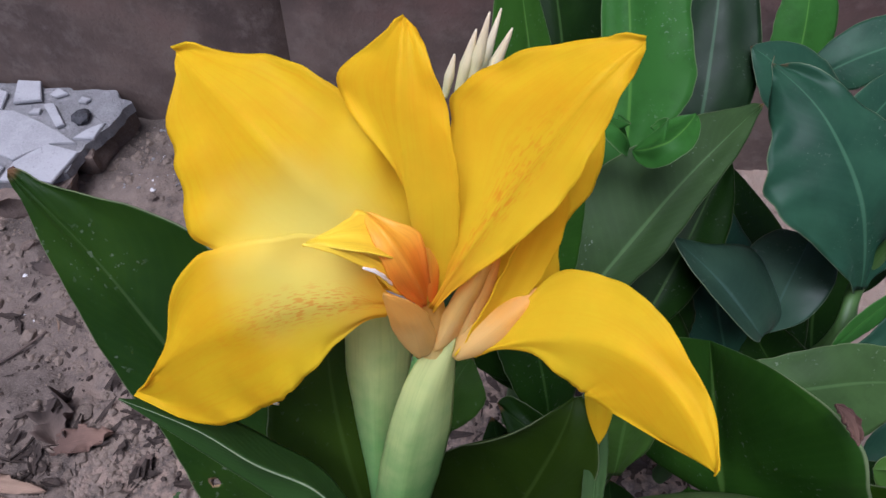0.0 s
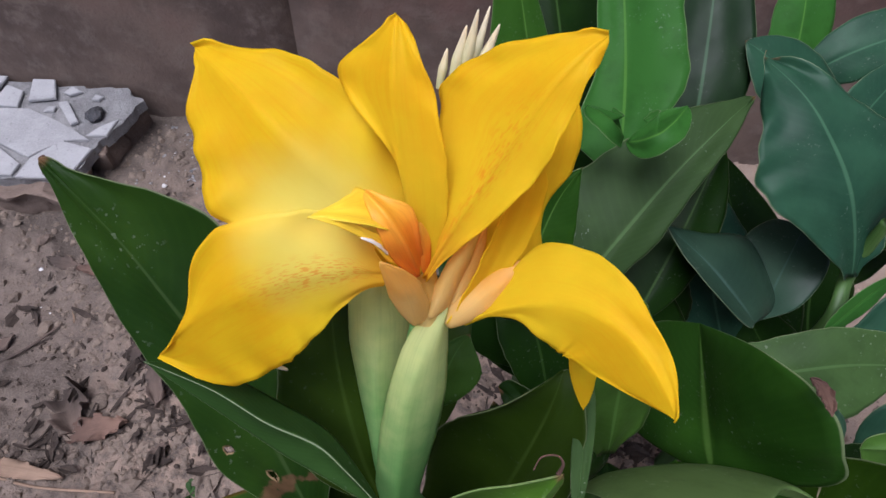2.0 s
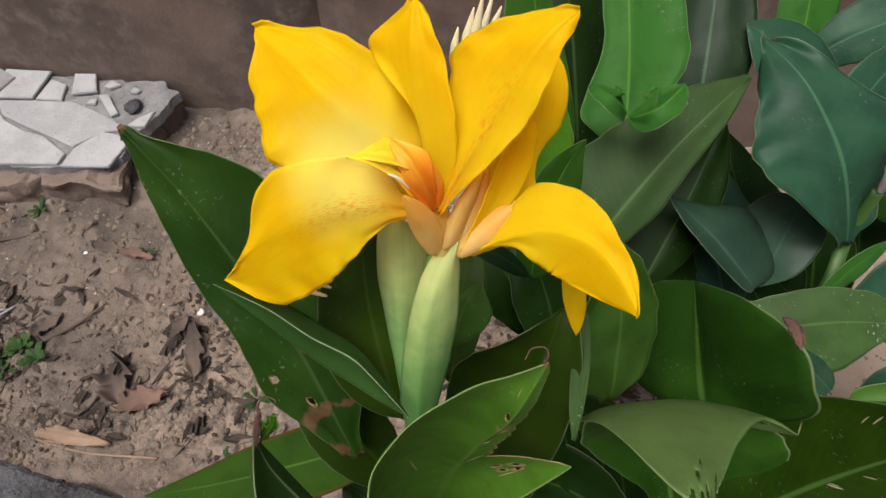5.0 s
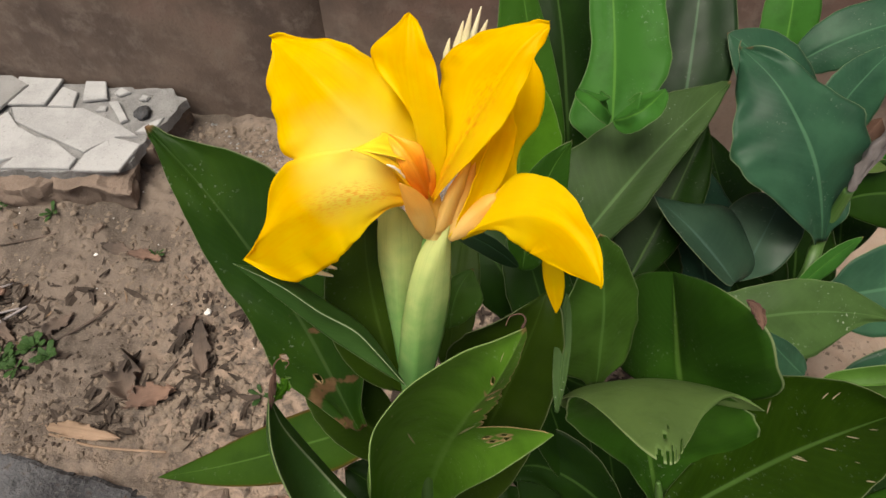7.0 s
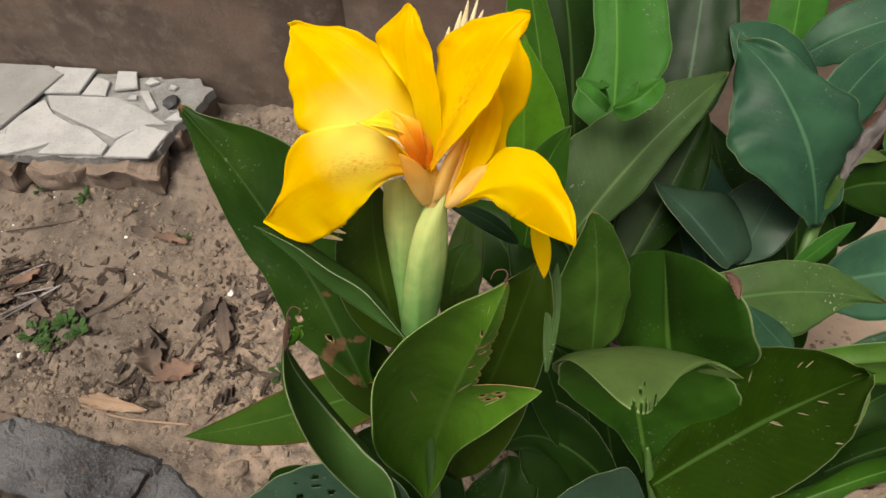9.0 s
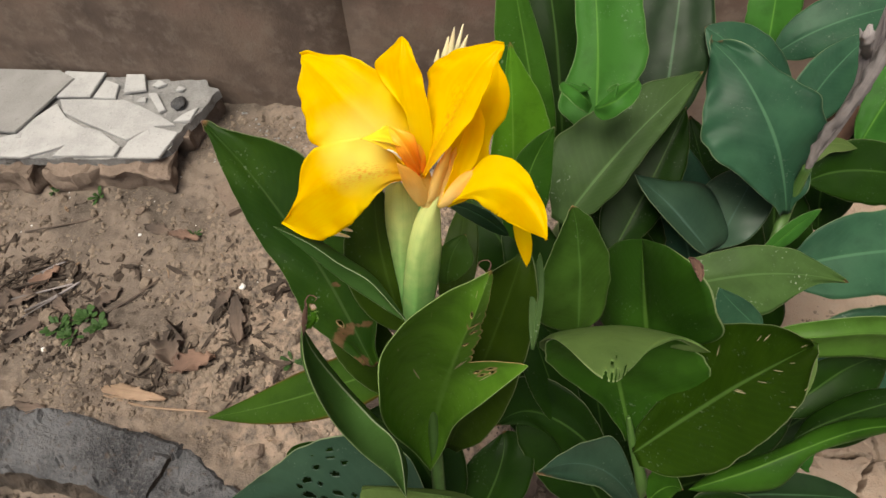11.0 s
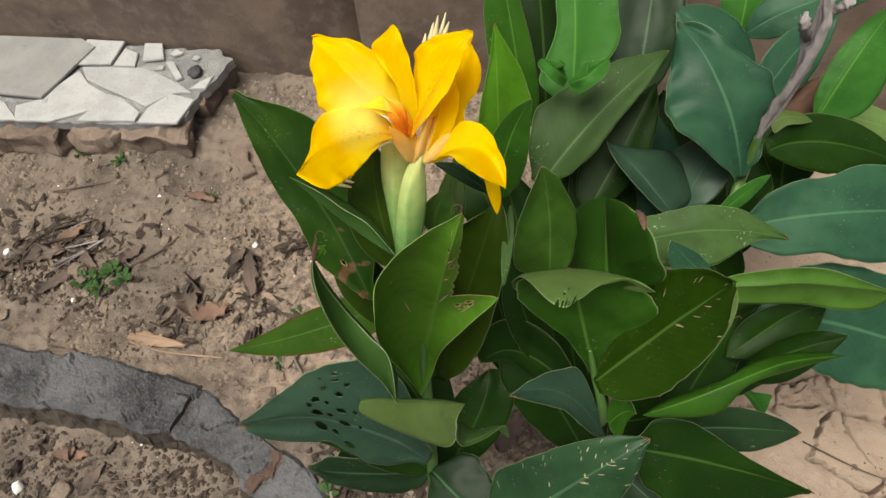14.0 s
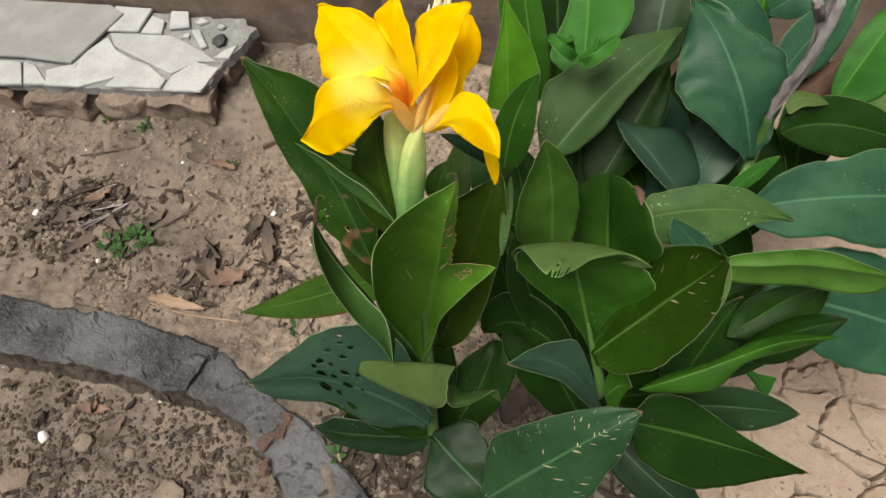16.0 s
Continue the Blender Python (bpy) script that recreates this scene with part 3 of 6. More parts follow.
def brick_mesh(size, seed, rough=0.006):
    """A worn brick with rounded arrises and chipped corners."""
    bm = bmesh.new()
    bmesh.ops.create_cube(bm, size=1.0)
    bmesh.ops.subdivide_edges(bm, edges=bm.edges[:], cuts=9, use_grid_fill=True)
    for v in bm.verts:
        c = Vector(v.co)
        d = c * 2
        r = max(abs(d.x), abs(d.y), abs(d.z))
        near = sum(abs(a) > 0.99 for a in d)
        c *= 1 - (0.035 if near == 2 else 0.09 if near == 3 else 0)
        c = Vector((c.x * size[0], c.y * size[1], c.z * size[2]))
        c += rough * Vector((noise.noise(c * 30 + Vector((seed, 0, 0))), noise.noise(c * 30 + Vector((0, seed, 5))), noise.noise(c * 30 + Vector((3, 0, seed)))))
        c += 2.2 * rough * Vector((noise.noise(c * 9 + Vector((seed, 3, 0))), noise.noise(c * 9 + Vector((7, seed, 0))), 0.6 * noise.noise(c * 11 + Vector((1, 0, seed)))))
        v.co = c
    return bm


# ---- ground ----
def crack(x, y):
    """How deep the dried clay is split at a place: 0 to 1, only on the bare patch beside the low plant."""
    p = Vector((x, y, 0)) * 9.5
    p += 0.45 * noise.noise_vector(Vector((x * 9, y * 9, 1))) + 0.07 * noise.noise_vector(Vector((x * 70, y * 70, 3)))
    p.z = 0.5
    d, _ = noise.voronoi(p)
    gap = d[1] - d[0]
    keep = min(1, max(0, 3.0 * noise.noise(Vector((x * 6, y * 6, 2))) + 0.75))
    return min(1.0, 3 * max(0.0, 1 - gap / 0.05)) * keep * min(1, max(0, (x - 0.42) / 0.12)) * min(1, max(0, (0.95 - x) / 0.06)) * min(1, max(0, (0.55 - y) / 0.06)) * min(1, max(0, y / 0.04))


lines = [((-2.150, 0.195), (-2.1, 0.06)), ((-1.6, 0.22), (-1.55, 0.08499999999999999)), ((-1.176, 0.225), (-1.093, 0.09)), ((-0.982, 0.216), (-0.933, 0.088)), ((-0.854, 0.233), (-0.809, 0.1)), ((-0.709, 0.207), (-0.671, 0.077)), ((-0.583, 0.194), (-0.61, 0.08)), ((-0.489, 0.147), (-0.531, 0.066)), ((-0.363, 0.089), (-0.44, 0.017)), ((-0.299, 0.053), (-0.396, -0.006)), ((-0.22, -0.005), (-0.358, -0.052)), ((-0.154, -0.06), (-0.323, -0.099)), ((-0.08399999999999999, -0.26), (-0.28300000000000003, -0.29900000000000004))]
MID = [((a[0] + c[0]) / 2, (a[1] + c[1]) / 2) for a, c in lines]
MID_X, MID_Y = np.array([p[0] for p in MID]), np.array([p[1] for p in MID])


def before_kerb(x, y):
    """1 on the low side of the kerb, 0 on the bed, with a short slope under the stones."""
    if x > MID[-1][0]:
        return 0.0
    line = float(np.interp(x, MID_X, MID_Y))
    k = min(1, max(0, (line - y) / 0.05 + 0.5))
    return k * k * (3 - 2 * k)


def soil_height(x, y):
    z = 0.010 * noise.noise(Vector((x * 4, y * 4, 3))) + (0.011 if x < 0.35 else 0.007) * noise.noise(Vector((x * 13, y * 13, 8)))
    rough = 1.2 - 0.85 * min(1, max(0, (x - 0.3) / 0.15))
    z += rough * 0.009 * noise.noise(Vector((x * 34, y * 34, 1))) + rough * 0.003 * abs(noise.noise(Vector((x * 60, y * 60, 2))))
    if x > 0.35:
        cell = noise.voronoi(Vector((x * 34, y * 34, 5)) + 0.6 * noise.noise_vector(Vector((x * 30, y * 30, 7))))[1][0]
        z += 0.012 * noise.noise(cell * 4.7) * min(1, max(0, 3.2 * noise.noise(Vector((x * 5, y * 5, 11))) + 0.35)) * min(1, (x - 0.35) / 0.1)
        z += 0.010 * max(0.0, noise.noise(Vector((x * 22, y * 22, 6))) - 0.15) - 0.010 * max(0.0, noise.noise(Vector((x * 38, y * 38, 4))) - 0.35)
    low = before_kerb(x, y)
    bank = 0.0
    if x < MID[-1][0]:
        d = y - float(np.interp(x, MID_X, MID_Y))
        bank = 0.022 * math.exp(-((d - 0.05) / 0.10) ** 2) * (1 - low)
    return z - 0.06 * crack(x, y) - 0.034 * low + bank


def axis(lo, hi, step, far):
    near = list(np.arange(lo, hi + step / 2, step))
    return [-far, -far / 4, lo - 6, lo - 1.5, lo - 0.4, *near, hi + 0.4, hi + 1.5, hi + 6, far / 4, far]


xs = axis(-1.75, 0.42, 0.005, 400.0)[:-5] + axis(0.424, 0.95, 0.0018, 400.0)[5:]
ys = axis(-0.45, 0.0, 0.005, 400.0)[:-5] + axis(0.003, 0.55, 0.0022, 400.0)[5:-5] + axis(0.5565, 1.2, 0.0075, 400.0)[5:]
verts = [(x, y, soil_height(x, y) if -2 < x < 1.3 and -0.8 < y < 1.5 else 0.0) for y in ys for x in xs]
w = len(xs)
faces = [(j * w + i, j * w + i + 1, (j + 1) * w + i + 1, (j + 1) * w + i) for j in range(len(ys) - 1) for i in range(w - 1)]
me = bpy.data.meshes.new("ground")
me.from_pydata(verts, [], faces)
me.materials.append(SOIL)
me.polygons.foreach_set("use_smooth", [True] * len(me.polygons))
ground = tagged(new("ground", me), "dry brown clay soil, crumbly and cracked", "ground", kind="structure")

# ---- wall ----
FACE = 1.165


def wall_piece(name, x0, x1, front, lean, label):
    bm = bmesh.new()
    nx, nz, high = int((x1 - x0) / 0.1), 24, 2.2
    cols = []
    for i in range(nx + 1):
        x = x0 + (x1 - x0) * i / nx
        col = []
        for k in range(nz + 1):
            z = -0.05 + (high + 0.05) * k / nz
            y = front + 0.006 * noise.noise(Vector((x * 3, z * 3, 4))) + 0.003 * noise.noise(Vector((x * 12, z * 12, 9)))
            col.append(bm.verts.new((x + (lean * z if i in (0, nx) and lean else 0), y, z)))
        cols.append(col)
    back = [[bm.verts.new((cols[i][k].co.x, front + 0.22, cols[i][k].co.z)) for k in (0, nz)] for i in (0, nx)]
    for i in range(nx):
        for k in range(nz):
            bm.faces.new((cols[i][k], cols[i + 1][k], cols[i + 1][k + 1], cols[i][k + 1]))
    bm.faces.new([cols[i][nz] for i in range(nx + 1)] + [back[1][1], back[0][1]])
    bm.faces.new([cols[nx][k] for k in range(nz + 1)] + [back[1][1], back[1][0]])
    bm.faces.new([cols[0][k] for k in range(nz, -1, -1)] + [back[0][0], back[0][1]])
    bm.faces.new((back[0][0], back[1][0], back[1][1], back[0][1]))
    bmesh.ops.recalc_face_normals(bm, faces=bm.faces[:])
    return tagged(finish(name, bm, WALL), label, "wall", kind="structure")


wall_piece("wall_north", -6.0, -0.432, FACE, 0.04, "stained brown plaster garden wall with faded red paint")
wall_piece("wall_pier", -0.430, 6.0, FACE - 0.012, 0.04, "stained brown plaster wall bay standing slightly proud")


# ---- slab of broken tiles on bricks ----
slab = thing("tile_slab", "broken whitish tile slab resting on old bricks beside the wall", "slab", (-1.25, 1.0, 0.075))
part("mortar_bed", slab_mesh([(-1.95, 0.835), (-1.42, 0.826), (-0.93, 0.862), (-0.872, 0.90), (-0.868, 0.955), (-0.825, 1.06), (-0.818, 1.12), (-0.87, 1.155), (-1.3, 1.150), (-1.95, 1.145)], 0.060, 0.087, rough=0.016, cell=0.008, seed=2, bevel=0), MORTAR, slab, "grey crumbling mortar bed", smooth=False)
TOP = 0.088


def tile_piece(outline, material=None, lift=0.0, seed=0):
    mx, my = sum(x for x, y in outline) / len(outline), sum(y for x, y in outline) / len(outline)
    bm = slab_mesh([(mx + (x - mx) * 1.055, my + (y - my) * 1.055) for x, y in outline], TOP + lift, TOP + 0.007 + lift, rough=0.004, cell=0.05, seed=seed, bevel=0.0015)
    return part("tile", bm, material or TILE, slab, "dusty loose whole tile" if material else "", smooth=False)


tile_piece([(-1.420, 0.824), (-1.353, 0.832), (-1.418, 0.890), (-1.466, 0.902)], lift=0, seed=3)
tile_piece([(-1.373, 0.884), (-1.323, 0.909), (-1.271, 1.000), (-1.252, 1.025), (-1.202, 0.980), (-1.129, 0.944), (-1.154, 0.887), (-1.250, 0.840), (-1.349, 0.833)], lift=0, seed=4)
tile_piece([(-1.167, 0.849), (-1.009, 0.862), (-1.006, 0.893), (-1.079, 0.939), (-1.124, 0.949), (-1.154, 0.876)], lift=0, seed=5)
tile_piece([(-0.990, 0.858), (-0.885, 0.868), (-0.868, 0.951), (-0.942, 0.965), (-0.985, 0.912)], lift=0, seed=6)
tile_piece([(-1.241, 1.045), (-1.061, 1.057), (-0.985, 1.026), (-0.889, 0.981), (-0.941, 0.971), (-0.995, 0.920), (-1.078, 0.949), (-1.209, 0.998)], lift=0, seed=7)
tile_piece([(-1.266, 1.054), (-1.282, 1.155), (-1.167, 1.155), (-1.169, 1.062)], lift=0.004, seed=8)
tile_piece([(-1.072, 1.082), (-1.097, 1.151), (-1.044, 1.155), (-1.015, 1.097)], lift=0.005, seed=9)
tile_piece([(-1.000, 1.082), (-0.979, 1.089), (-0.930, 1.028), (-0.943, 1.017)], lift=0.004, seed=10)
tile_piece([(-1.845, 1.133), (-1.603, 1.136), (-1.316, 1.146), (-1.254, 1.120), (-1.318, 0.916), (-1.477, 0.921), (-1.697, 0.908)], TILE_GREY, lift=0.009, seed=11)
tile_piece([(-1.153, 1.059), (-1.152, 1.126), (-1.103, 1.112), (-1.090, 1.061)], lift=0.003, seed=12)
tile_piece([(-0.893, 0.992), (-0.875, 1.020), (-0.844, 1.046), (-0.848, 0.997)], lift=0, seed=13)
tile_piece([(-1.624, 0.797), (-1.434, 0.823), (-1.480, 0.900), (-1.686, 0.891)], lift=0, seed=14)
for n, (x, y, r) in enumerate([(-1.21, 1.075, 0.020), (-1.01, 1.062, 0.016), (-0.985, 1.125, 0.02), (-1.30, 0.905, 0.014), (-0.92, 1.11, 0.014)]):
    tile_piece([(x + r * math.cos(a + n) * (0.7 + 0.5 * ((n * 7 + k * 3) % 5) / 5), y + r * math.sin(a + n) * (0.6 + 0.5 * ((n * 5 + k) % 4) / 4)) for k, a in enumerate((0, 1.4, 2.7, 4.4))], lift=0.002, seed=20 + n)

bricks = [(-0.965, 0.872, 0.19, 8), (-1.135, 0.868, 0.15, 12), (-1.34, 0.845, 0.21, 3), (-1.60, 0.845, 0.23, 2), (-1.86, 0.91, 0.21, -2), (-0.90, 1.06, 0.18, 80), (-1.4, 1.08, 0.22, 4), (-1.15, 1.09, 0.2, -8)]
for n, (x, y, long, turn) in enumerate(bricks):
    bm = brick_mesh((long, 0.105, 0.074), n + 1, 0.013)
    ob = finish("brick", bm, BRICK, smooth=False)
    ob.matrix_world = pose(x, y, 0.032, 0, 0, turn)
    tagged(ob, "worn earthy brick propping the slab on the soil", "brick", group="bricks under the slab")


# ---- kerb of grey stones ----
def kerb_block(cross, seed, raised):
    """One length of kerb along some cross lines ((far x, y), (near x, y)), with a broken near edge and a crumbling skirt."""
    bm = bmesh.new()
    per, nw = 18, 16
    nl = per * (len(cross) - 1)
    top = []
    for i in range(nl + 1):
        k, f = min(i // per, len(cross) - 2), i / per - min(i // per, len(cross) - 2)
        p = Vector(cross[k][0]).lerp(Vector(cross[k + 1][0]), f)
        q = Vector(cross[k][1]).lerp(Vector(cross[k + 1][1]), f)
        mid, way = (p + q) / 2, (q - p).normalized()
        p += way * (0.010 * noise.noise(Vector((p.x * 12, p.y * 12, seed))) + 0.004 * noise.noise(Vector((p.x * 50, p.y * 50, seed))))
        q += way * (0.016 * noise.noise(Vector((q.x * 11, q.y * 11, seed + 5))) + 0.007 * noise.noise(Vector((q.x * 42, q.y * 42, seed))))
        row = []
        for j in range(nw + 1):
            r = p.lerp(q, j / nw)
            cell = noise.voronoi(Vector((r.x * 13, r.y * 13, seed)) + 0.5 * noise.noise_vector(Vector((r.x * 20, r.y * 20, seed))))[1][0]
            tilt = noise.noise_vector(cell * 3.1)
            z = 0.036 + raised + 0.014 * noise.noise(Vector((r.x * 7, r.y * 7, seed))) + 0.020 * (tilt.x * (r.x * 13 - cell.x) + tilt.y * (r.y * 13 - cell.y)) + 0.005 * tilt.z + 0.006 * noise.noise(Vector((r.x * 19, r.y * 19, seed))) + 0.002 * noise.noise(Vector((r.x * 45, r.y * 45, seed))) + 0.0014 * noise.noise(Vector((r.x * 95, r.y * 95, seed)))
            if j in (0, nw):
                z -= 0.005 + 0.010 * abs(noise.noise(Vector((r.x * 22, r.y * 22, seed + 4))))
            row.append(bm.verts.new((r.x, r.y, z)))
        top.append(row)
    for i in range(nl):
        for j in range(nw):
            bm.faces.new((top[i][j], top[i + 1][j], top[i + 1][j + 1], top[i][j + 1]))
    rim = [(top[i][0], i, 0) for i in range(nl + 1)] + [(top[nl][j], nl, j) for j in range(1, nw + 1)] + [(top[i][nw], i, nw) for i in range(nl - 1, -1, -1)] + [(top[0][j], 0, j) for j in range(nw - 1, 0, -1)]
    last = [v for v, i, j in rim]
    for z, out in ((0.014, 0.003), (-0.006, 0.007), (-0.024, 0.013), (-0.044, 0.018), (-0.09, 0.020)):
        ring = []
        for v, i, j in rim:
            way = (top[i][nw].co - top[i][0].co).normalized()
            shift = out * (1 if j == nw else 0) * (1 + 0.8 * noise.noise(v.co * 14 + Vector((0, 0, seed)))) + 0.010 * noise.noise(v.co * 45 + Vector((z * 60, 0, seed)))
            ring.append(bm.verts.new((v.co.x + way.x * shift, v.co.y + way.y * shift, z + 0.008 * noise.noise(v.co * 35 + Vector((0, z * 90, seed))))))
        for i in range(len(rim)):
            j = (i + 1) % len(rim)
            f = bm.faces.new((last[i], last[j], ring[j], ring[i]))
            f.material_index = 1
        last = ring
    bmesh.ops.recalc_face_normals(bm, faces=bm.faces[:])
    ob = finish("kerb_stone", bm, (KERB, KERB_SIDE), smooth=False)
    return tagged(ob, "weathered slate-grey kerb stone with a broken edge beside the bed", "kerb stone", group="kerb stones of the bed")


for n, (a, b, raised) in enumerate([(0, 2, 0.0), (2, 5, 0.002), (5, 6, 0.006), (6, 8, -0.004), (8, 12, -0.002)]):
    kerb_block(lines[a:b + 1], n * 1.7 + 2, raised)

for n, (x, y, a, b) in enumerate([(-0.395, 0.030, 0.060, 0.032), (-0.372, 0.055, 0.045, 0.024), (-0.385, -0.035, 0.035, 0.02)]):
    clod = finish("clod", rock_mesh((a, b, 0.010), 60 + n, rough=0.5, cuts=3), RED_EARTH, smooth=False)
    clod.matrix_world = pose(x, y, 0.038, 0, 0, 60 + 25 * n)
    tagged(clod, "flat reddish earth crust lying on the broken kerb", "clod", group="earth lumps on the kerb")


# ---- loose things on the soil ----
def crumbs(name, count, region, sizes, material, label, seed, keep=lambda x, y: True):
    """Countless small lumps of soil and grit, half sunk, in one mesh."""
    rnd = random.Random(seed)
    verts, faces = [], []
    while len(verts) < count * 11:
        x, y = rnd.uniform(region[0], region[1]), rnd.uniform(region[2], region[3])
        if not keep(x, y) or noise.noise(Vector((x * 4, y * 4, seed))) + 0.35 < rnd.random() * 0.8:
            continue
        r = sizes[0] + (sizes[1] - sizes[0]) * rnd.random() ** 3
        n, at = len(verts), Vector((x, y, soil_height(x, y) + r * 0.15))
        spin = Euler((rnd.uniform(-0.4, 0.4), rnd.uniform(-0.4, 0.4), rnd.uniform(0, 6.3))).to_matrix()
        flat = rnd.uniform(0.4, 0.8)
        wide = [rnd.uniform(0.55, 1.2) for _ in range(5)]
        angle = [1.257 * i + rnd.uniform(-0.4, 0.4) for i in range(5)]
        ring = [Vector((math.cos(a) * w * s, math.sin(a) * w * s, h + rnd.uniform(-0.15, 0.15))) for h, s in ((-0.3, 1.0), (0.45, 0.62)) for a, w in zip(angle, wide)]
        top = [Vector((rnd.uniform(-0.2, 0.2), rnd.uniform(-0.2, 0.2), 0.75))]
        for v in ring + top:
            verts.append(tuple(at + spin @ Vector((v.x, v.y, v.z * flat)) * r))
        for i in range(5):
            j = (i + 1) % 5
            faces += [(n + i, n + j, n + 5 + j, n + 5 + i), (n + 5 + i, n + 5 + j, n + 10)]
    me = bpy.data.meshes.new(name)
    me.from_pydata(verts, [], faces)
    me.materials.append(material)
    return tagged(new(name, me), label, "soil crumbs", kind="stuff")


def on_soil(x, y):
    """Off the kerb, off the cracked patch."""
    if x > MID[-1][0]:
        return True
    line = float(np.interp(x, MID_X, MID_Y))
    slope = 0.062 if x < -0.75 else 0.085
    return y - line > slope or line - y > 0.7 * slope


crumbs("soil_crumbs", 9000, (-1.7, 0.35, -0.42, 1.12), (0.0025, 0.013), PEBBLE, "brown soil crumbs and grit strewn over the bed", 4, lambda x, y: on_soil(x, y) and before_kerb(x, y) < 0.5)
crumbs("pale_grit", 160, (-1.7, 0.2, -0.42, 1.12), (0.002, 0.006), WHITE_STONE, "pale grit scattered over the soil", 9, on_soil)
crumbs("pale_grit", 260, (-0.80, -0.1, 0.93, 1.14), (0.002, 0.007), MORTAR, "pale grit and mortar bits along the foot of the wall", 19)
crumbs("clay_crumbs", 500, (0.4, 1.0, -0.1, 0.7), (0.002, 0.008), PEBBLE, "small clay crumbs on the cracked patch", 12)


crumbs("clods", 260, (-1.7, -0.15, -0.42, 1.12), (0.008, 0.022), PEBBLE, "loose brown clods over the soil bed", 31, on_soil)
crumbs("soil_crumbs", 4000, (-1.7, -0.2, -0.42, 0.1), (0.002, 0.010), KERB_SIDE, "dull dark soil crumbs before the kerb", 44, on_soil)
crumbs("plant_litter", 4200, (-1.7, -0.1, -0.42, 0.06), (0.002, 0.010), LITTER, "dark rotted plant litter before the kerb", 22, on_soil)
crumbs("plant_litter", 420, (-1.35, -0.9, 0.33, 0.62), (0.003, 0.013), LITTER, "dark rotted plant litter in a heap", 25, on_soil)
crumbs("plant_litter", 260, (-0.85, -0.4, 0.25, 0.62), (0.003, 0.010), LITTER, "dark rotted plant litter scattered on the bed", 26, on_soil)
# litter added thickly here so its dark colour stands in for shade
crumbs("plant_litter", 1100, (-0.25, 0.45, -0.05, 0.8), (0.003, 0.010), LITTER, "dark rotted plant litter under the plants, thickened to stand in for shade", 27, on_soil)


def flakes(name, count, region, sizes, material, label, seed, keep=lambda x, y: True):
    """Scraps of dead leaf and stalk lying every way on the soil, in one mesh."""
    rnd = random.Random(seed)
    verts, faces = [], []
    while len(faces) < count * 4:
        x, y = rnd.uniform(region[0], region[1]), rnd.uniform(region[2], region[3])
        if not keep(x, y) or noise.noise(Vector((x * 5, y * 5, seed))) + 0.3 < rnd.random() * 0.7:
            continue
        long = sizes[0] + (sizes[1] - sizes[0]) * rnd.random() ** 2
        wide = long * rnd.uniform(0.12, 0.5)
        n, z = len(verts), soil_height(x, y) + 0.003
        turn = Euler((rnd.uniform(-0.5, 0.5), rnd.uniform(-0.35, 0.35), rnd.uniform(0, 6.3))).to_matrix()
        curl = rnd.uniform(-0.3, 0.5) * wide
        for i in range(3):
            k = (i - 1) * 0.5
            taper = (0.4, 1.0, 0.25)[i]
            for j in (-0.5, 0, 0.5):
                p = Vector((k * long, j * wide * taper + rnd.uniform(-0.1, 0.1) * wide, abs(j) * 2 * curl + k * k * long * 0.25))
                verts.append(tuple(turn @ p + Vector((x, y, z))))
        for i in range(2):
            for j in range(2):
                a = n + i * 3 + j
                faces.append((a, a + 1, a + 4, a + 3))
    me = bpy.data.meshes.new(name)
    me.from_pydata(verts, [], faces)
    me.materials.append(material)
    return tagged(new(name, me), label, "leaf litter", kind="stuff")


flakes("leaf_litter", 240, (-1.4, -0.85, 0.32, 0.64), (0.012, 0.06), LITTER, "dark scraps of dead leaves in a heap", 2)
flakes("leaf_litter", 160, (-0.8, -0.42, 0.28, 0.62), (0.012, 0.06), LITTER, "dark scraps of dead leaves on the bed", 3)
flakes("leaf_litter", 700, (-1.7, -0.2, -0.42, 0.08), (0.006, 0.045), LITTER, "dark scraps of dead leaves before the kerb", 5, on_soil)
flakes("leaf_litter", 160, (-1.7, -0.1, 0.2, 1.1), (0.008, 0.03), LITTER, "dark scraps of dead leaves on the bed", 6)
# dark scraps under and before the plants also imitate their shade on the soil
flakes("leaf_litter", 420, (-0.25, 0.45, -0.08, 0.8), (0.015, 0.08), LITTER, "dark scraps of dead leaves under the plants, deepening the shade", 7)
flakes("leaf_litter", 380, (-0.3, 0.1, -0.32, 0.12), (0.012, 0.06), LITTER, "dark scraps of dead leaves added for shade at the foot of the plant", 41, on_soil)
flakes("dry_scraps", 70, (-1.6, 0.3, -0.4, 1.0), (0.01, 0.045), STRAW_DULL, "dull straw-brown scraps of dead leaves", 8, on_soil)


def stone(x, y, size, seed, material, label, name="stone", group=""):
    ob = finish(name, rock_mesh(size, seed), material, smooth=False)
    ob.matrix_world = pose(x, y, soil_height(x, y) + size[2] * 0.22, 0, 0, seed * 47)
    return tagged(ob, label, "stone", group=group)


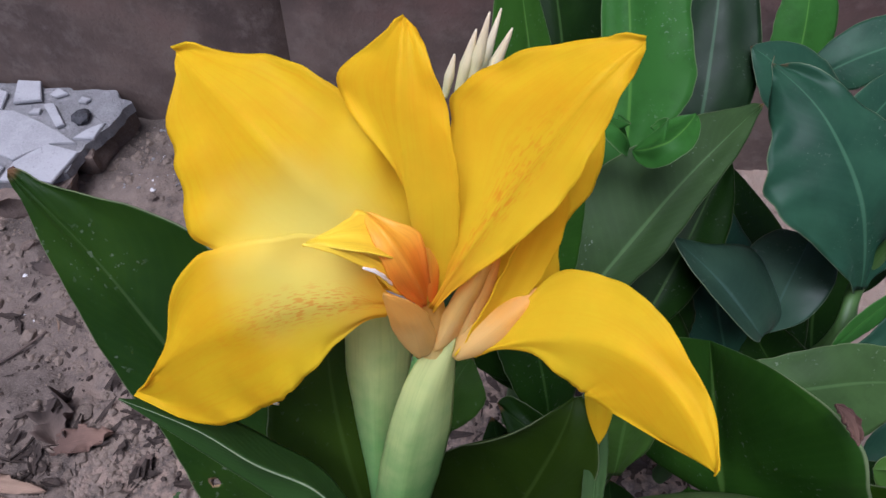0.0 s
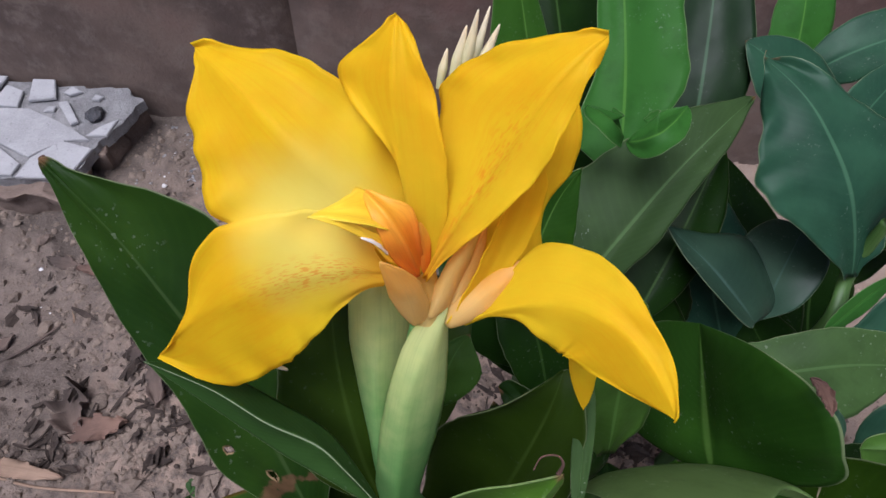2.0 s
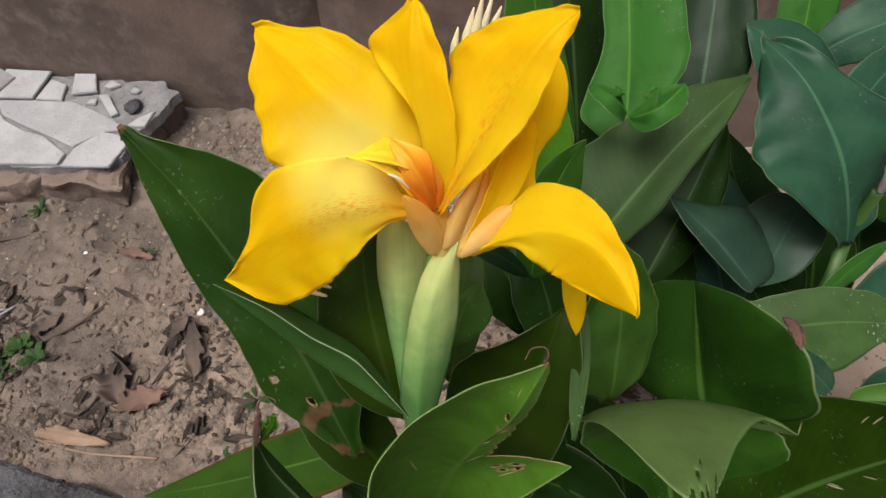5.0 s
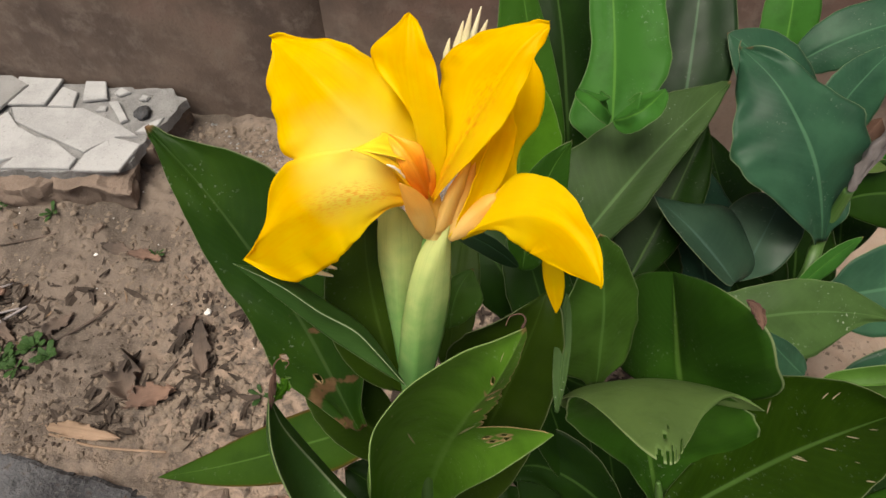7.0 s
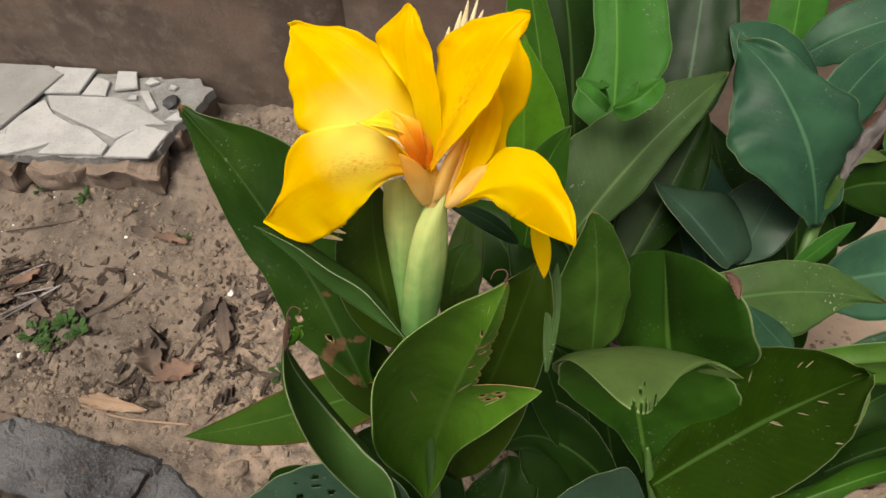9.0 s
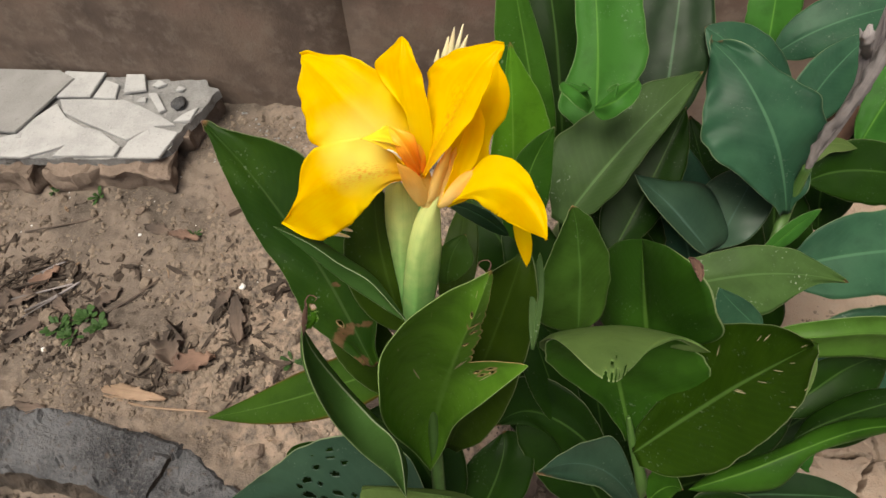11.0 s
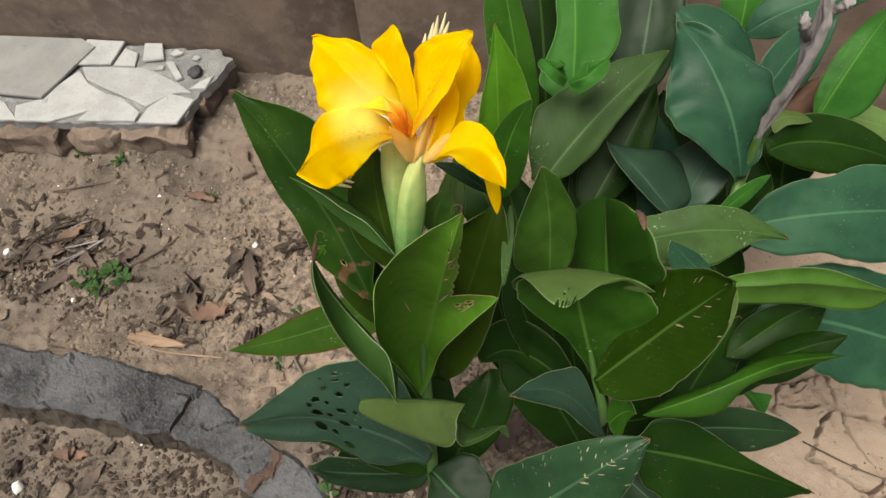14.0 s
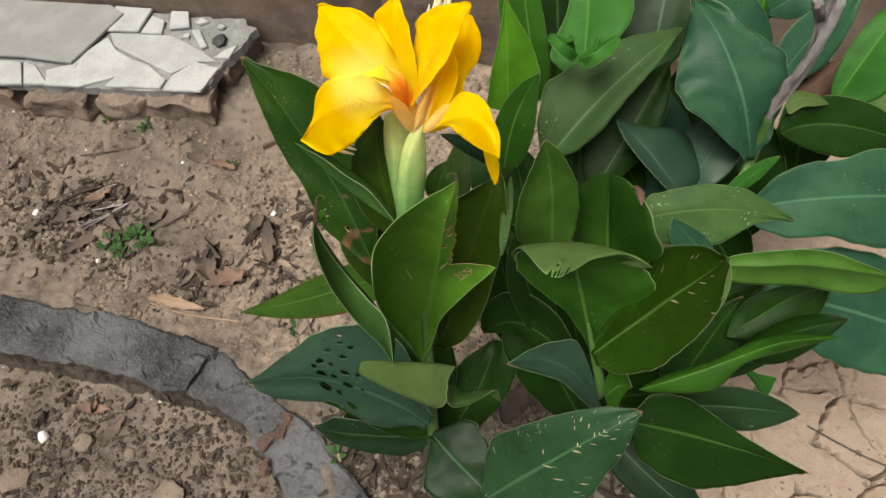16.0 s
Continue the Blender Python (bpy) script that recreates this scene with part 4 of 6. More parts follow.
for n, (x, y, a, b, c) in enumerate([(-0.93, 0.76, 0.03, 0.02, 0.014), (-0.83, 0.555, 0.03, 0.026, 0.018), (-0.70, 0.57, 0.03, 0.02, 0.014), (-1.02, 0.44, 0.05, 0.04, 0.025), (-0.93, 0.62, 0.028, 0.02, 0.016),
                                     (-0.56, 0.64, 0.035, 0.025, 0.014), (-0.75, 0.80, 0.03, 0.02, 0.015), (-1.15, 0.30, 0.035, 0.03, 0.02), (-0.66, 0.42, 0.035, 0.028, 0.015), (-0.90, 0.35, 0.03, 0.02, 0.016),
                                     (-0.84, -0.055, 0.05, 0.04, 0.025), (-0.95, -0.16, 0.075, 0.05, 0.03), (-0.60, -0.13, 0.08, 0.06, 0.014), (-0.72, -0.06, 0.03, 0.025, 0.016), (-0.50, -0.16, 0.04, 0.03, 0.02), (-0.44, 0.20, 0.04, 0.03, 0.02)]):
    stone(x, y, (a, b, c), n + 1, BRICK if n in (0, 11, 15) else PEBBLE, "reddish brick fragment lying on the soil" if n in (0, 11, 15) else "rough brown clod lying on the soil", group="stones on the soil")
for n, (x, y, a) in enumerate([(-0.593, 0.571, 0.017), (-0.935, -0.062, 0.026), (-0.47, 0.83, 0.014), (-0.55, 0.90, 0.012), (-1.24, 0.47, 0.018), (-0.99, 0.36, 0.012), (-0.72, 0.93, 0.011)]):
    stone(x, y, (a, a * 0.8, a * 0.7), n + 40, WHITE_STONE, "small white pebble on the soil", "pebble", "white pebbles")


shard = finish("brick_fragment", slab_mesh([(-0.754, 0.845), (-0.718, 0.868), (-0.656, 0.785), (-0.686, 0.762)], -0.01, 0.024, rough=0.010, cell=0.012, seed=5, bevel=0.003), BRICK, smooth=False)
tagged(shard, "flat reddish brick fragment lying on the soil", "brick fragment")
# stone lump added where the slab has a dark spot
dark_lump = finish("stone", rock_mesh((0.04, 0.045, 0.022), 77), KERB, smooth=False)
dark_lump.matrix_world = pose(-0.90, 1.055, 0.097, 0, 0, 20)
tagged(dark_lump, "dark grey lump put on a dark spot of the tile slab", "stone")


def dry_leaf(x, y, turn, long, wide, curl, material, label, seed):
    """A withered leaf, rolled and crumpled on the soil."""
    z = soil_height(x, y) + 0.004
    a = radians(turn)
    d, s = Vector((math.cos(a), math.sin(a), 0)), Vector((-math.sin(a), math.cos(a), 0))
    c = Vector((x, y, z))
    up = Vector((0, 0, 1))
    ob = blade("dry_leaf", None, c - d * long / 2, c + up * long * 0.08 * curl, c + d * long / 2 + up * long * 0.05 * curl, c + s * wide / 2 + up * wide * 0.45 * curl, c - s * wide / 2 + up * wide * 0.3 * curl,
               material, cup=0.15 * curl, ruffle=0.7, wave=0.16, waves=2.3, rows=26, cols=7, holes=((0.2, 1.0, 0.09, 0.3), (0.7, -1.0, 0.1, 0.3), (1.0, 0.4, 0.05, 0.5)), rib=0.0, thick=0.0008, seed=seed, full=0.5)
    return tagged(ob, label, "dry leaf", group="fallen leaves")


for n, (x, y, turn, long, wide, curl, m) in enumerate([(-0.74, 0.285, -3, 0.17, 0.030, 0.9, STRAW), (-0.70, 0.40, -60, 0.10, 0.06, 1.4, UMBER), (-0.64, 0.37, 20, 0.11, 0.05, 1.0, RUST), (-0.57, 0.48, -65, 0.14, 0.04, 1.0, UMBER),
                                                       (-0.62, 0.53, 60, 0.06, 0.03, 1.0, UMBER), (-1.09, 0.53, 60, 0.11, 0.035, 0.8, RUST), (-1.13, 0.47, 20, 0.12, 0.045, 1.0, UMBER), (-1.02, 0.48, -30, 0.10, 0.03, 1.0, UMBER),
                                                       (-1.05, 0.41, 45, 0.13, 0.03, 0.8, UMBER), (-0.90, 0.50, 55, 0.08, 0.03, 0.7, UMBER), (-0.86, 0.93 - 0.22, -10, 0.09, 0.03, 0.7, UMBER), (-0.78, 0.69, -8, 0.09, 0.025, 0.6, RUST),
                                                       (-0.95, 0.22, 10, 0.1, 0.03, 0.8, UMBER), (-0.52, 0.34, 80, 0.07, 0.03, 1.0, UMBER), (-0.85, 0.02, 5, 0.09, 0.03, 0.5, RUST), (-0.78, -0.02, 70, 0.08, 0.03, 0.8, UMBER),
                                                       (-1.22, 0.43, 10, 0.09, 0.03, 0.8, UMBER), (-0.41, 0.31, 80, 0.10, 0.03, 0.5, PEBBLE), (0.09, 0.20, 70, 0.10, 0.05, 1.0, UMBER), (0.13, 0.13, 120, 0.09, 0.04, 1.0, UMBER),
                                                       (0.50, 0.47, 20, 0.09, 0.05, 0.8, UMBER), (0.44, 0.52, -30, 0.10, 0.04, 0.8, RUST), (-0.33, 0.20, 30, 0.06, 0.03, 0.8, RUST)]):
    dry_leaf(x, y, turn, long, wide, curl, m, {STRAW: "straw-coloured dry leaf lying flat on the soil", RUST: "rust-brown curled dry leaf on the soil"}.get(m, "dark withered leaf crumpled on the soil"), n + 3)


def stick(points, radius, material, seed):
    pts = [(x, y, soil_height(x, y) + radius + h) for x, y, h in points]
    ob = tube("stick", None, pts, [radius * (1 - 0.12 * i) for i in range(len(pts))], material, sides=7, steps=5, lump=0.3, seed=seed)
    return tagged(ob, "thin dry twig lying on the soil", "twig", group="twigs on the soil")


stick([(-0.80, 0.275, 0), (-0.70, 0.262, 0.002), (-0.565, 0.268, 0.001)], 0.0028, STRAW, 1)
stick([(-1.13, 0.55, 0.004), (-1.06, 0.47, 0.006), (-1.01, 0.40, 0.002)], 0.003, UMBER, 2)
stick([(-1.20, 0.66, 0.002), (-1.10, 0.70, 0.003), (-1.02, 0.73, 0.001)], 0.002, UMBER, 3)
stick([(-0.90, 0.46, 0.003), (-0.84, 0.51, 0.004), (-0.80, 0.57, 0.002)], 0.003, UMBER, 4)
stick([(-0.43, 0.36, 0.002), (-0.41, 0.30, 0.004), (-0.36, 0.24, 0.002)], 0.003, PEBBLE, 5)
stick([(-0.80, -0.04, 0.002), (-0.73, -0.02, 0.003), (-0.66, 0.0, 0.002)], 0.0022, UMBER, 6)
stick([(0.665, 0.262, 0.004), (0.77, 0.22, 0.01), (0.90, 0.19, 0.004)], 0.0016, UMBER, 7)

rnd = random.Random(17)
for n in range(14):
    x, y, a, half = -1.10 + rnd.uniform(-0.07, 0.07), 0.52 + rnd.uniform(-0.05, 0.05), rnd.uniform(0.4, 1.1), rnd.uniform(0.03, 0.07)
    stick([(x - math.cos(a) * half, y - math.sin(a) * half, rnd.uniform(0, 0.012)), (x, y, rnd.uniform(0.004, 0.014)), (x + math.cos(a) * half, y + math.sin(a) * half, rnd.uniform(0, 0.012))], rnd.uniform(0.0018, 0.0036), DEAD if n % 3 == 0 else LITTER, n + 10)


def weed(x, y, size, count, seed):
    """A small seedling: a few thin stalks with little round leaves."""
    rnd = random.Random(seed)
    ob = thing("weed", "small green weed seedling growing in the soil", "weed", (x, y, soil_height(x, y)), "weeds in the soil")
    for i in range(count):
        a, r = rnd.uniform(0, 6.3), size * rnd.uniform(0.3, 1.0)
        tip = Vector((x + math.cos(a) * r, y + math.sin(a) * r, soil_height(x, y) + size * rnd.uniform(0.15, 0.5)))
        root = Vector((x, y, soil_height(x, y)))
        w = size * rnd.uniform(0.12, 0.2)
        side = Vector((-math.sin(a), math.cos(a), 0)) * w
        mid = root.lerp(tip, 0.7) + Vector((0, 0, size * 0.08))
        blade("leaf", ob, root, mid, tip + (tip - root) * 0.25, mid + side, mid - side, WEED, rows=10, cols=3, rib=0.0, thick=0.0004, seed=seed + i, peak=0.65, blunt=0.5, full=1.5)


WEED = leaf_material("weed green", (0.03, 0.065, 0.02), (0.045, 0.095, 0.028), (0.12, 0.22, 0.08))
for n, (x, y, size, count) in enumerate([(-1.06, 0.79, 0.026, 9), (-1.20, 0.80, 0.02, 6), (-0.93, 0.45, 0.034, 18), (-0.98, 0.41, 0.034, 20), (-0.885, 0.43, 0.034, 16), (-0.94, 0.40, 0.03, 14), (-0.76, 0.70, 0.02, 6), (-0.42, 0.40, 0.03, 8), (-0.44, 0.28, 0.025, 6), (0.55, 0.50, 0.03, 8), (0.62, 0.55, 0.025, 7), (-0.25, 0.02, 0.03, 6)]):
    weed(x, y, size, count, n + 5)


# ---- canna plants ----
canna = thing("canna_plant", "flowering canna plant with broad dark green leaves, growing from bare soil", "plant", (-0.006, -0.070, 0), "canna plants")
canna_low = thing("canna_plant", "low leafy canna plant with insect-eaten green leaves", "plant", (0.19, 0.14, 0), "canna plants")
canna_back = thing("canna_plant", "upright canna plant with fresh bright green leaves", "plant", (0.10, 0.47, 0), "canna plants")
canna_far = thing("canna_plant", "blue-green canna plant with a dry spent flower stalk", "plant", (0.36, 0.42, 0), "canna plants")

blade("leaf", canna, (-0.062, 0.123, 0.733), (-0.124, 0.188, 0.831), (-0.198, 0.243, 0.907), (-0.169, 0.180, 0.818), (-0.081, 0.214, 0.865), LEAF_EATEN, seed=1, peak=0.42, cup=0.05, rows=110, cols=24, holes=((0.17, -0.28, 0.012, 0.07), (0.245, -0.70, 0.012, 0.06)), pleat=0.004, wl=(0.41, 0.66, 0.8, 0.72, 0.65, 0.7, 0.66, 0.56, 0.42, 0.27, 0.11), wr=(0.16, 0.37, 0.54, 0.7, 0.83, 0.88, 0.85, 0.75, 0.51, 0.28, 0.1))
folded_leaf("leaf", canna, ((-0.0180, 0.1173, 0.8407), (-0.0365, 0.1288, 0.8584), (-0.0479, 0.1345, 0.8693), (-0.0661, 0.1369, 0.8833), (-0.0863, 0.1433, 0.8962), (-0.1103, 0.1472, 0.9086)), ((-0.0361, 0.1233, 0.8473), (-0.0620, 0.1308, 0.8654), (-0.0851, 0.1386, 0.8854)), ((-0.0437, 0.1427, 0.8534), (-0.0660, 0.1499, 0.8706), (-0.0896, 0.1534, 0.8907)), LEAF_RIMMED, seed=2, cup_l=-0.1)
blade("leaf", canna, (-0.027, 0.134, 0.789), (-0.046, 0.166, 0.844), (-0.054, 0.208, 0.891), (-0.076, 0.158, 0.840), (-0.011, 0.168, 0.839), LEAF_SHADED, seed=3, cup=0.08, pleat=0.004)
folded_leaf("leaf", canna, ((-0.0146, 0.0175, 0.7290), (-0.0187, 0.0418, 0.7853), (-0.0376, 0.0530, 0.8098), (-0.0628, 0.0708, 0.8241), (-0.0776, 0.0807, 0.8552), (-0.0820, 0.0889, 0.8777)), ((-0.0234, 0.0239, 0.7628), (-0.0414, 0.0289, 0.8091), (-0.0566, 0.0386, 0.8517), (-0.0695, 0.0584, 0.8820)), ((-0.0164, 0.0417, 0.7538), (-0.0357, 0.0585, 0.7837), (-0.0615, 0.0759, 0.8036), (-0.0781, 0.0867, 0.8413)), LEAF_RIMMED, seed=4, cup_l=-0.12, rows=60, cols=14, ruffle=0.0)
blade("leaf", canna, (-0.0799, 0.0831, 0.8751), (-0.0765, 0.0880, 0.8911), (-0.0715, 0.0912, 0.9073), (-0.0783, 0.0882, 0.8900), (-0.0750, 0.0890, 0.8900), BROWN, seed=5, ruffle=0.5, label="withered brown leaf tip", pleat=0.006)
blade("leaf", canna, (-0.0791, 0.0857, 0.8789), (-0.0742, 0.0908, 0.8830), (-0.0721, 0.0970, 0.8859), (-0.0774, 0.0920, 0.8843), (-0.0732, 0.0910, 0.8772), LEAF_YELLOW_GREEN, seed=6, ruffle=0.6, label="yellow-green curled scrap of leaf tip", pleat=0.006)
folded_leaf("leaf", canna, ((-0.0207, 0.0836, 0.5470), (-0.0182, 0.1149, 0.5864), (-0.0039, 0.1294, 0.6720), (0.0172, 0.1213, 0.7903), (0.0330, 0.1106, 0.8736), (0.0445, 0.1177, 0.9247)), ((-0.0301, 0.0802, 0.6275), (-0.0374, 0.0673, 0.7370), (-0.0328, 0.0641, 0.8264), (-0.0302, 0.0862, 0.8493), (-0.0167, 0.1029, 0.8649), (0.0108, 0.1160, 0.8898), (0.0301, 0.1165, 0.9095)), ((-0.0048, 0.0947, 0.5960), (0.0111, 0.1045, 0.6558), (0.0414, 0.1052, 0.7311), (0.0747, 0.1198, 0.7810), (0.0654, 0.1245, 0.8232), (0.0559, 0.1199, 0.8685), (0.0492, 0.1181, 0.9034)), LEAF_SCARRED, seed=7, cup_l=-0.14, cup_r=-0.05, rows=240, cols=36, torn=((0.0, 1.0), (0.490, 1.0), (0.500, 0.86), (0.506, 0.66), (0.514, 0.50), (0.520, 0.26), (0.56, 0.22), (0.60, 0.27), (0.66, 0.36), (0.70, 0.31), (0.80, 0.45), (0.90, 0.60), (0.96, 0.9), (1.0, 1.0)), holes=((0.79, -0.08, 0.012, 0.05), (0.735, 0.12, 0.005, 0.10), (0.69, 0.17, 0.006, 0.06), (0.625, 0.08, 0.006, 0.04), (0.465, 0.62, 0.006, 0.03), (0.455, 0.50, 0.004, 0.03), (0.48, 0.56, 0.004, 0.04), (0.47, 0.40, 0.005, 0.03)), fresh=False)
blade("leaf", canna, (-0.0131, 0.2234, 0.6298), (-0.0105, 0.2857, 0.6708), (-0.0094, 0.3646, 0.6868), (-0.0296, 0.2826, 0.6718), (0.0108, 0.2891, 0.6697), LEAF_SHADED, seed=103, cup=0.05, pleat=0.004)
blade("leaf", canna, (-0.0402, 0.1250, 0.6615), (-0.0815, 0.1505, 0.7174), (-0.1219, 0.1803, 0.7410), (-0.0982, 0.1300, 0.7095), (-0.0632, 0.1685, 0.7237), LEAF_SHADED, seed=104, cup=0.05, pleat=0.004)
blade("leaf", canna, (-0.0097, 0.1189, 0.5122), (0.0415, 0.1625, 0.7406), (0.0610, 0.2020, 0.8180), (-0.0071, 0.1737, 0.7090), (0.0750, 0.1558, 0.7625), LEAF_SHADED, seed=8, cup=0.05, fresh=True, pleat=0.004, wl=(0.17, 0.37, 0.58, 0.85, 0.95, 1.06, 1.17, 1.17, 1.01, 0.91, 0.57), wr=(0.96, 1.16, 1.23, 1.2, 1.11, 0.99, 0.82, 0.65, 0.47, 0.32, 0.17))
blade("leaf", canna, (0.076, 0.139, 0.767), (0.076, 0.173, 0.793), (0.075, 0.203, 0.818), (0.070, 0.176, 0.794), (0.081, 0.180, 0.798), LEAF_DUSTY, seed=9, stalk=0.3, fresh=True, pleat=0.004)
folded_leaf("leaf", canna, ((-0.0524, 0.1655, 0.6418), (-0.0952, 0.1564, 0.6196), (-0.1416, 0.1477, 0.5920), (-0.1944, 0.1370, 0.5645), (-0.2502, 0.1270, 0.5380), (-0.3084, 0.1189, 0.5129)), ((-0.0626, 0.1481, 0.6217), (-0.1130, 0.1259, 0.5876), (-0.1691, 0.1162, 0.5587), (-0.2394, 0.1140, 0.5314)), ((-0.0830, 0.1814, 0.6371), (-0.1246, 0.1812, 0.6131), (-0.1650, 0.1722, 0.5906), (-0.2044, 0.1597, 0.5684), (-0.2542, 0.1407, 0.5397)), LEAF_EDGED, seed=10, cup_l=0.06, cup_r=0.08, ruffle=0.03)
blade("leaf", canna, (-0.005, 0.019, 0.484), (-0.118, 0.031, 0.563), (-0.256, 0.020, 0.518), (-0.106, 0.004, 0.518), (-0.147, 0.075, 0.620), LEAF_TEAL, seed=11, dry=False, rows=190, cols=44, pleat=0.006, wl=(0.38, 0.7, 0.88, 1.02, 0.97, 0.88, 0.73, 0.78, 0.79, 0.69, 0.53), wr=(0.33, 0.72, 1.15, 1.37, 1.18, 0.96, 0.69, 0.47, 0.29, 0.16, 0.07), holes=((0.540, 0.49, 0.0194, 0.050), (0.430, 0.53, 0.0144, 0.029), (0.565, 0.20, 0.0269, 0.081), (0.440, 0.26, 0.0209, 0.040), (0.595, -0.32, 0.0332, 0.180), (0.450, 0.00, 0.0281, 0.067), (0.505, 0.15, 0.0142, 0.044), (0.520, -0.39, 0.0174, 0.082), (0.580, 0.41, 0.0122, 0.052), (0.430, 0.74, 0.0126, 0.019), (0.485, 0.65, 0.0122, 0.032), (0.425, 0.84, 0.0116, 0.019), (0.370, 0.01, 0.0086, 0.043), (0.450, -0.69, 0.0350, 0.119), (0.390, 0.66, 0.0108, 0.018), (0.495, 0.40, 0.0081, 0.031), (0.485, 0.83, 0.0068, 0.021), (0.380, 0.26, 0.0100, 0.027)))
blade("leaf", canna, (-0.010, 0.025, 0.407), (-0.098, 0.005, 0.396), (-0.187, -0.000, 0.404), (-0.106, -0.016, 0.370), (-0.132, 0.021, 0.423), LEAF_BLUE, seed=12, pleat=0.006, wl=(0.84, 0.96, 1.1, 1.09, 0.99, 0.93, 0.82, 0.73, 0.62, 0.36, 0.14), wr=(0.68, 0.84, 0.86, 0.86, 0.85, 0.85, 0.82, 0.78, 0.53, 0.32, 0.14))
folded_leaf("leaf", canna, ((-0.0612, 0.0267, 0.6851), (-0.0379, 0.0289, 0.6992), (-0.0125, 0.0255, 0.7156), (0.0240, 0.0170, 0.7560), (0.0587, 0.0020, 0.8105)), ((-0.0581, 0.0323, 0.6818), (-0.0159, 0.0309, 0.7019), (0.0261, 0.0251, 0.7369)), ((-0.0590, 0.0161, 0.6790), (-0.0218, 0.0011, 0.6985), (0.0159, -0.0135, 0.7296), (0.0440, -0.0222, 0.7542), (0.0532, -0.0176, 0.7779), (0.0526, -0.0071, 0.7952)), LEAF_SALLOW, seed=13, cup_r=0.07, cup_l=-0.1, rows=60)
folded_leaf("leaf", canna, ((0.0533, -0.0115, 0.7927), (0.0545, -0.0192, 0.7768), (0.0598, -0.0186, 0.7647), (0.0758, -0.0061, 0.7511), (0.0893, 0.0091, 0.7338), (0.0977, 0.0045, 0.7125)), ((0.0543, -0.0004, 0.7640), (0.0629, -0.0004, 0.7451), (0.0803, 0.0083, 0.7293)), ((0.0530, -0.0200, 0.7825), (0.0601, -0.0222, 0.7662), (0.0773, -0.0088, 0.7517), (0.0921, 0.0095, 0.7358)), LEAF_DUSTY, seed=14, cup_l=0.05)
# dark leaf added below so that the holes above it look dark
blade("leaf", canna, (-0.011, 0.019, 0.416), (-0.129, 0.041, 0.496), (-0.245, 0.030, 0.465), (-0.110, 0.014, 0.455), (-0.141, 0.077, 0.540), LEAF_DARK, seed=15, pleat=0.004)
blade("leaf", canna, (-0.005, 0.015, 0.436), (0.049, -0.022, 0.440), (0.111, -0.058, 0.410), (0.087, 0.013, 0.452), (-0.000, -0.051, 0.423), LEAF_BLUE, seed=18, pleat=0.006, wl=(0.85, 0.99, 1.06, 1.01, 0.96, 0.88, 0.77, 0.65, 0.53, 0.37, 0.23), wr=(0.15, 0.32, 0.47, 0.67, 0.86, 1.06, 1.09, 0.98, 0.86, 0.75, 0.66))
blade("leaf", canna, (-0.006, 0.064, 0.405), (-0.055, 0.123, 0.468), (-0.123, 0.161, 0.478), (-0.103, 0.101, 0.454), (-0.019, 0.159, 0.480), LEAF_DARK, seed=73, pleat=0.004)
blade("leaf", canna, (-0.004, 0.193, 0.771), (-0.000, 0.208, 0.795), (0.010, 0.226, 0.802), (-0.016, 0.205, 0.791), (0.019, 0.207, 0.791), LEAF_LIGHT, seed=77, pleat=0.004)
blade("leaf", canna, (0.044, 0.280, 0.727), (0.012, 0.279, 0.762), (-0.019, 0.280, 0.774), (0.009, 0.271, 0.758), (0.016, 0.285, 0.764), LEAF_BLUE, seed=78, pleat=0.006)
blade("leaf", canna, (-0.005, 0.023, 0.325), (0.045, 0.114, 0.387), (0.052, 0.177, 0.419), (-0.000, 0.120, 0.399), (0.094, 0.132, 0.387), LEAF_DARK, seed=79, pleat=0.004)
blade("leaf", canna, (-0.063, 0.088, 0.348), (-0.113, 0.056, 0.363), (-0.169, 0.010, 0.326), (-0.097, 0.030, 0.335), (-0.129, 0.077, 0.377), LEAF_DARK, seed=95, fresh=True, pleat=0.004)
# another dark filler behind the holes, standing in for shade
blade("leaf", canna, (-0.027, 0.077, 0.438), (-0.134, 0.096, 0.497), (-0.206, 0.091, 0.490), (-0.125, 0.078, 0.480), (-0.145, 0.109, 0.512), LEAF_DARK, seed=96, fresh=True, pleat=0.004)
blade("leaf", canna_low, (0.084, -0.053, 0.441), (0.180, 0.007, 0.546), (0.253, 0.057, 0.593), (0.140, 0.027, 0.547), (0.222, -0.015, 0.526), LEAF_FLECKED, seed=19, peak=0.6, blunt=0.8, full=0.5, pleat=0.004, wl=(0.44, 0.83, 1.2, 1.48, 1.36, 1.23, 1.1, 0.93, 0.73, 0.55, 0.26), wr=(1.38, 1.5, 1.61, 1.42, 1.23, 1.04, 0.86, 0.69, 0.48, 0.28, 0.11))
blade("leaf", canna_low, (0.261, 0.081, 0.455), (0.383, 0.080, 0.432), (0.513, 0.075, 0.382), (0.375, 0.113, 0.462), (0.378, 0.024, 0.392), LEAF_DARK, seed=20, pleat=0.004, wl=(0.54, 1.01, 1.17, 1.21, 1.05, 0.78, 0.52, 0.35, 0.21, 0.12, 0.05), wr=(0.7, 0.82, 0.95, 1.01, 1.05, 0.97, 0.81, 0.62, 0.4, 0.25, 0.1))
blade("leaf", canna_low, (0.336, 0.143, 0.359), (0.425, 0.157, 0.362), (0.517, 0.165, 0.357), (0.420, 0.182, 0.382), (0.432, 0.128, 0.339), LEAF_BLUE, seed=21, pleat=0.006)
